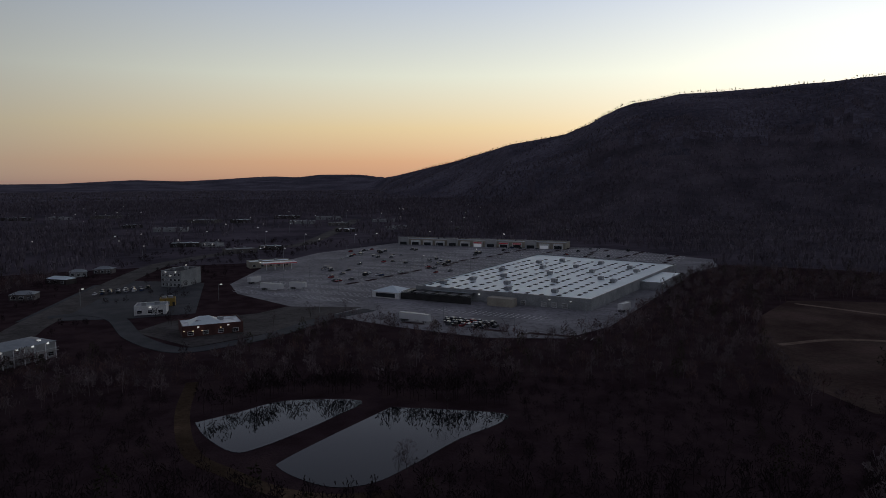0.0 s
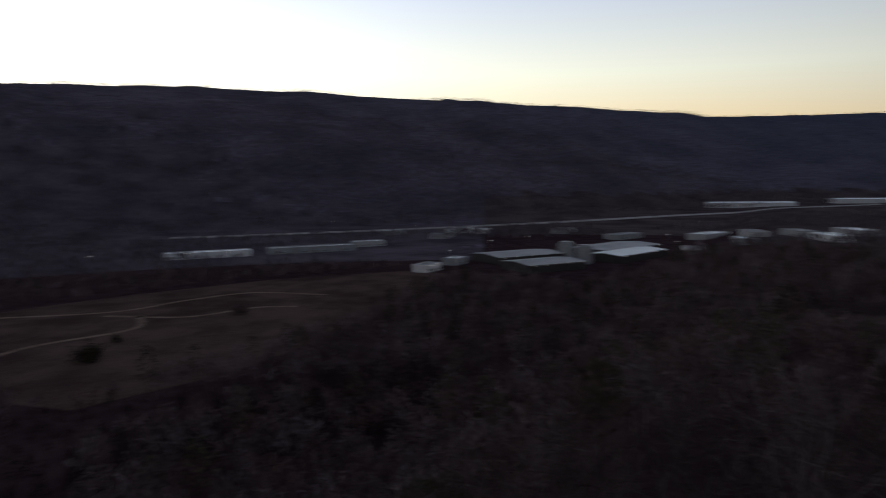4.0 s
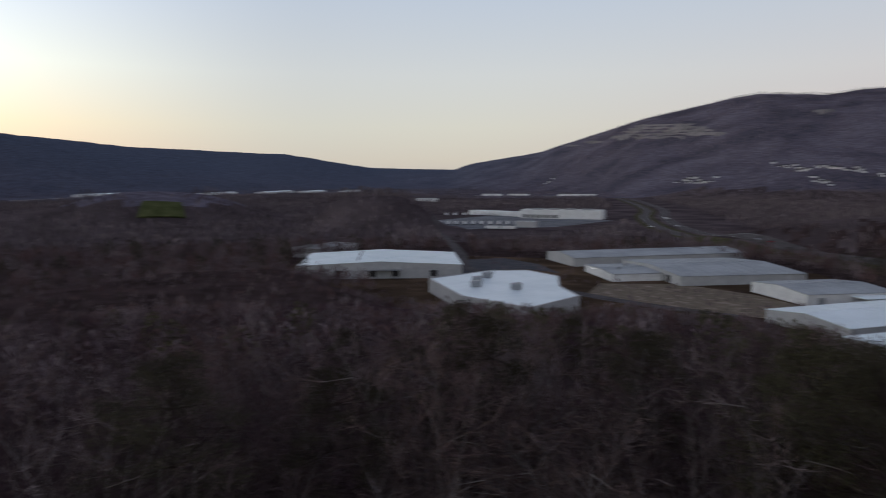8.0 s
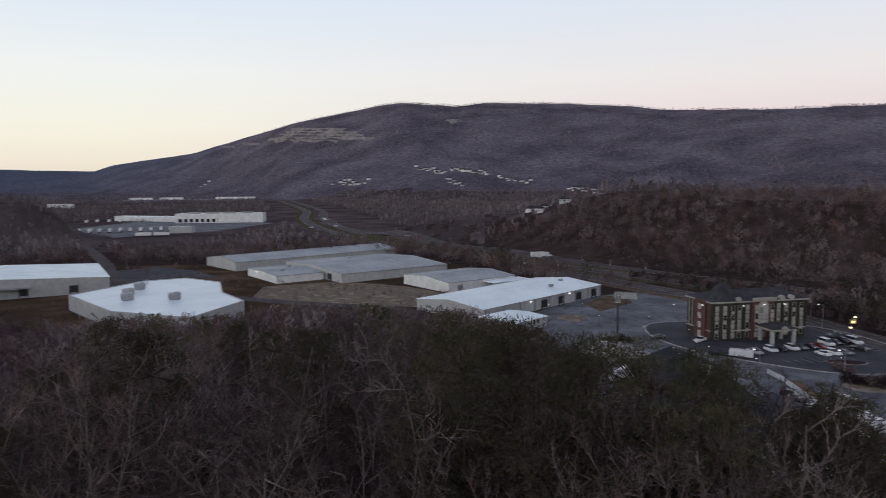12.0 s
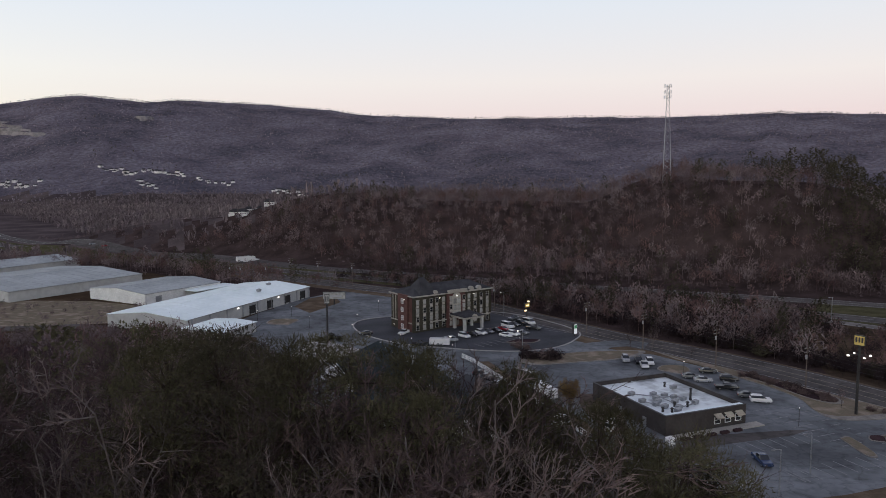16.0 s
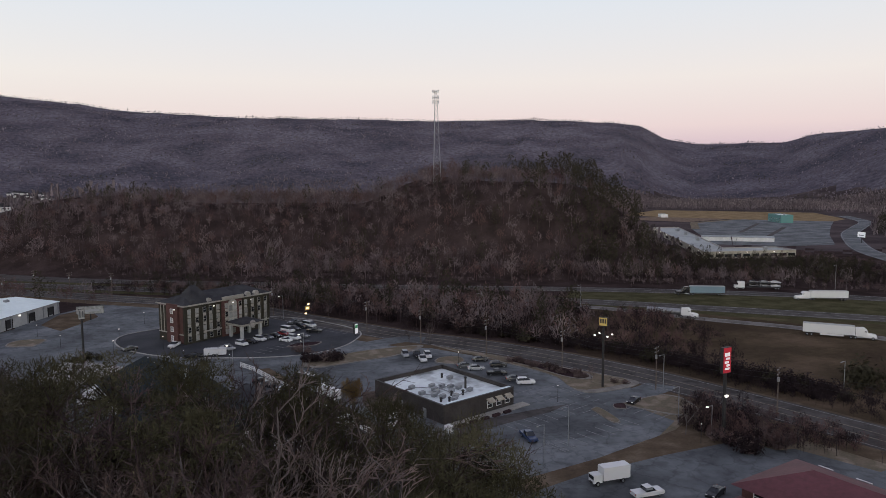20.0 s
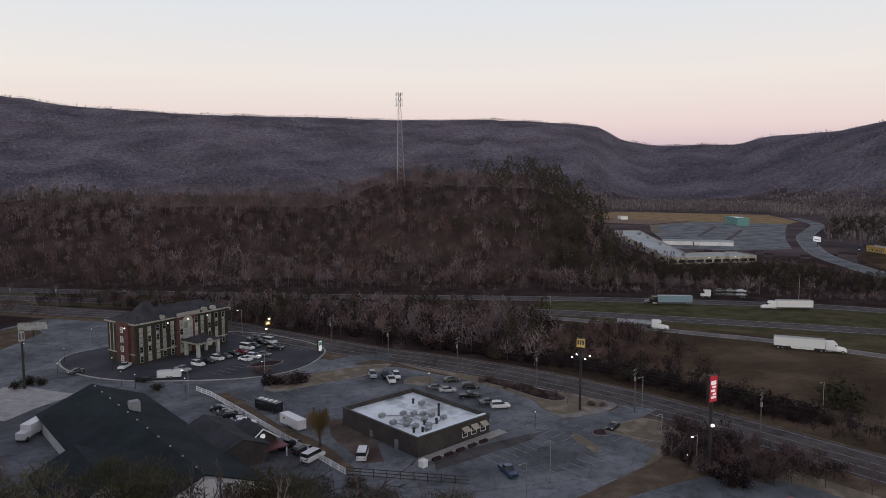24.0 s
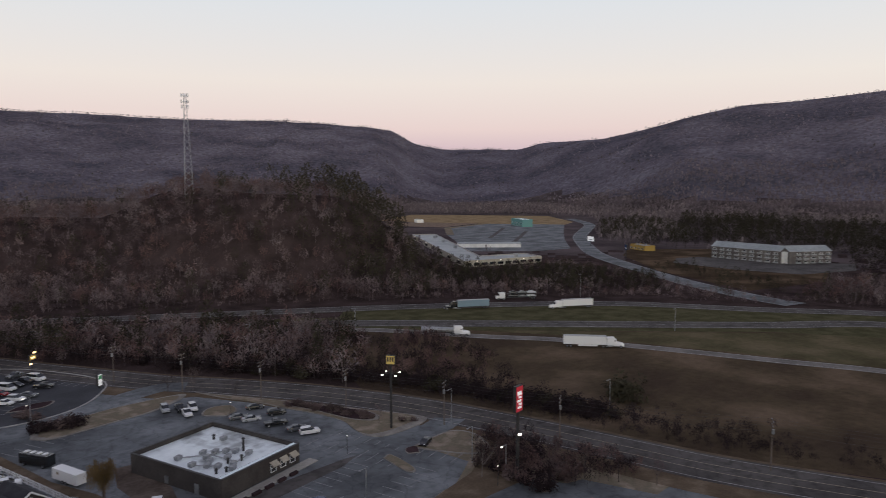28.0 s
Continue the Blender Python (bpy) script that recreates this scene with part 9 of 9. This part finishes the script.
# the rows of bays that cover the store's car park
u1, u2 = e1.normalized(), e2.normalized()
front = Vector((72, 332))
lines = []
for row in range(-2, 17):
    for side in (0, 5.3):
        for k in range(70):
            c = front + u1 * (6 + 17.5 * row + side) + u2 * (8 + 2.8 * k)
            lines.append((c.x, c.y))
lines = np.array(lines)
keep = inside(lines[:, 0], lines[:, 1], [tuple(p) for p in STORE_LOT]) & ~inside(lines[:, 0], lines[:, 1], [(-42, 362), (-30, 345), (84, 318), (182, 472), (83, 560), (60, 530)])
lines = lines[keep]
corner = np.array([(sx * 0.2 * u2.x + sy * 2.5 * u1.x, sx * 0.2 * u2.y + sy * 2.5 * u1.y, z) for z in (0, 0.015) for sx, sy in ((-1, -1), (1, -1), (1, 1), (-1, 1))])
vs = (lines[:, None, :2] + corner[None, :, :2])
vs = np.concatenate([vs, np.broadcast_to(corner[None, :, 2:] - 11.935, (len(lines), 8, 1))], -1).reshape(-1, 3)
quad = np.array([(4, 5, 6, 7), (0, 1, 5, 4), (1, 2, 6, 5), (2, 3, 7, 6), (3, 0, 4, 7)])
me = mesh_from("parking_rows", vs, (quad[None] + 8 * np.arange(len(lines))[:, None, None]).reshape(-1, 4))
me.materials.append(M_BAY_LINE)
tagged(new("parking_rows", me), "rows of worn white parking lines covering the store car park", "road marking", kind="stuff")
rp = random.Random(17)
for row in range(1, 17):
    for k in range(5):
        c = front + u1 * (8.6 + 17.5 * row) + u2 * (16 + 34 * k + rp.uniform(-4, 4))
        if not inside(np.array([c.x]), np.array([c.y]), [tuple(p) for p in STORE_LOT])[0] or inside(np.array([c.x]), np.array([c.y]), [(-50, 362), (-30, 335), (90, 310), (192, 472), (83, 570), (50, 535)])[0]:
            continue
        a, b = u1 * 5.2, u2 * 1.5
        island([tuple(c - a - b), tuple(c + a - b), tuple(c + a + b), tuple(c - a + b)], "kerbed dark planting island in the store car park", M_LITTER)
        for m in range(rp.randint(0, 2)):
            p = c + u2 * (4.0 + 2.8 * rp.randint(0, 6)) + u1 * rp.choice((-2.6, 2.6))
            car(("sedan", "suv", "pickup", "van")[rp.randint(0, 3)], ("black", "grey", "silver", "black", "white", "blue", "red")[rp.randint(0, 6)], p.x, p.y, ang + rp.choice((0, 180)), "cars in front of the store", -11.9)
for x, y in ((10.5, 295.9), (34.3, 287.5), (44.1, 282.4), (-35, 332.6)):
    bays("bay_lines", x, y, -28, 9, "worn white parking bay lines before the store", wide=2.0)

# ---- shrubs and single trees ----
def shrub(x, y, s, mat, label, seed=0):
    t = thing("shrub", x, y, gz_at(x, y), seed * 47, label, "shrub", "shrubs")
    key = "shrub_%s_%d" % (mat.name, seed % 3)
    if key not in MESHES:
        rs, soup = random.Random(seed % 3), Soup()
        for k in range(680):
            d = Vector((rs.gauss(0, 1), rs.gauss(0, 1), rs.gauss(0, 0.8))).normalized()
            lobe = 0.75 + 0.35 * math.sin(3 * math.atan2(d.y, d.x) + seed) + 0.25 * math.sin(5 * d.z + 2 * seed)
            c = Vector((d.x * 1.35 * lobe, d.y * 1.35 * lobe, 0.95 + d.z * 0.95 * lobe)) * rs.uniform(0.3, 1.0) ** 0.6
            w = turned(rs, d.orthogonal().normalized(), 50) * rs.uniform(0.06, 0.14)
            soup.tri(c - w, c + w, c + turned(rs, (d + Vector((0, 0, 0.7))).normalized(), 75) * rs.uniform(0.16, 0.42))
        MESHES[key] = soup.mesh("foliage", mat)
    t.scale = (s, s, s)
    part("foliage", MESHES[key], None, t)


for k, (x, y, s, m, l) in enumerate(((5.6, -225, 1.6, M_CEDAR, "rounded dark evergreen shrub"), (8.6, -223, 1.4, M_CEDAR, "rounded dark evergreen shrub"), (2.7, -224, 1.2, M_CEDAR, "rounded dark evergreen shrub"), (-10.3, -209, 1.0, M_CEDAR, "rounded dark evergreen shrub"),
                                     (-24.2, -203, 1.3, M_CEDAR, "rounded dark evergreen shrub"), (-168.2, -104.2, 4.3, M_CEDAR, "large dark cedar bush on the grass bank"), (-170.9, -108.2, 2.8, M_CEDAR, "large dark cedar bush on the grass bank"),
                                     (-52.1, -206, 1.6, M_TWIG, "brown leafless shrub by the kerb"), (-54.1, -203, 1.3, M_TWIG, "brown leafless shrub by the kerb"), (-115.9, -136.1, 0.9, M_TWIG, "brown leafless shrub by the kerb"), (-117.9, -134.1, 0.8, M_TWIG, "brown leafless shrub by the kerb"),
                                     (157, 226, 4.0, M_CEDAR, "dark bush in the rough field"), (163, 229.9, 3.0, M_CEDAR, "dark bush in the rough field"), (249, 239.9, 3.5, M_TWIG, "dark bush in the rough field"), (183.2, 243.7, 2.0, M_CEDAR, "dark bush in the rough field"))):
    shrub(x, y, s, m, l, k)
rs = random.Random(12)
for k in range(14):
    shrub(-55 + rs.uniform(-5, 4.5), -192 + rs.uniform(-1.6, 1.6), rs.uniform(1.0, 2.1), (M_TWIG, M_SHADETWIG)[k % 2], "brown leafless shrub on a kerbed island", k)
for k in range(34):
    u = k / 33
    shrub(-103.8 - 8.6 * u + rs.uniform(-1.6, 1.6), -167.5 + 24 * u + rs.uniform(-1, 1), rs.uniform(0.6, 1.1), M_TWIG, "brown leafless shrub in a kerbed bed", k)
for k in range(110):
    u = rs.random()
    p = FRONTAGE[int(28 + u * 56)]
    shrub(p[0] - 13 - rs.random() * 7, p[1] + rs.uniform(-6, 2) - 4, rs.uniform(1.2, 2.6), (M_SHADETWIG, M_CEDAR, M_SHADETWIG)[k % 3], "rough brush along the frontage road", k)
for k in range(30):
    shrub(-114 + rs.uniform(-7, 6), -96 + rs.uniform(-9, 9), rs.uniform(0.9, 1.9), (M_TWIG, M_SHADETWIG)[k % 2], "bare maroon-brown thicket beside the red sign", k)


def weeping_tree(x, y, h):
    """A willow: a short trunk, arching limbs and hanging golden twigs."""
    rs = random.Random(77)
    t = thing("weeping_willow", x, y, gz_at(x, y), 0, "golden-brown weeping willow beside the picket fence", "tree")
    trunk, crown = Soup(), Soup()
    trunk.rod(Vector((0, 0, -0.4)), Vector((0.2, 0.1, h * 0.4)), 0.3, 0.22, 7)
    for k in range(16):
        a = 2.4 * k + rs.uniform(-.3, .3)
        out = rs.uniform(0.16, 0.36) * h
        p, n = Vector((0.2, 0.1, h * rs.uniform(0.28, 0.42))), 5
        top = h * rs.uniform(0.78, 1.0)
        for m in range(1, n + 1):
            u = m / n
            q = Vector((out * u * math.cos(a), out * u * math.sin(a), h * 0.38 + (top - h * 0.38) * math.sin(1.57 * min(1, u * 1.15))))
            trunk.rod(p, q, 0.10 * (1.15 - u), 0.10 * (1.0 - u) + 0.012, 4)
            for f in range(16):
                o = p.lerp(q, rs.random()) + Vector((rs.gauss(0, .25), rs.gauss(0, .25), rs.gauss(0, .15)))
                e = o + Vector((rs.gauss(0.25 * math.cos(a), .25), rs.gauss(0.25 * math.sin(a), .25), -rs.uniform(0.2, 0.55) * h * u))
                crown.rod(o, e, 0.022, 0.008, 3)
            p = q
    part("trunk", trunk.mesh("trunk", M_BARK), None, t)
    part("crown", crown.mesh("crown", M_WILLOW), None, t)


weeping_tree(-48.6, -144.4, 8.2)
for x, y, s in ((-51, -190.5, 0.3), (-58, -191, 0.3), (-87.2, -202, 0.45), (-92, -197, 0.45), (-99, -186, 0.4), (-110.9, -139.1, 0.3), (-104.9, -101.1, 0.55), (-107.9, -99.1, 0.5), (-113.9, -92.1, 0.5), (-118.9, -86.1, 0.45), (-25.1, 320.4, 0.4), (-42.9, 334.7, 0.4), (-57.2, 318.9, 0.5), (-70.4, 301.1, 0.5), (64.1, 281.1, 0.4), (-115.4, 301.8, 0.5), (-5.8, 145.1, 0.5), (-7.8, 143.1, 0.45), (3.9, 189, 0.6),
                (-121.9, -80.1, 0.45), (-125.9, -74.1, 0.4), (-119.9, -94.1, 0.4), (-111.9, -88.1, 0.5)):
    plant("bare_tree", bare_meshes[int(abs(x)) % 6], x, y, s, x * 7 % 360, "single trees by the lots", "small leafless tree standing by the asphalt")
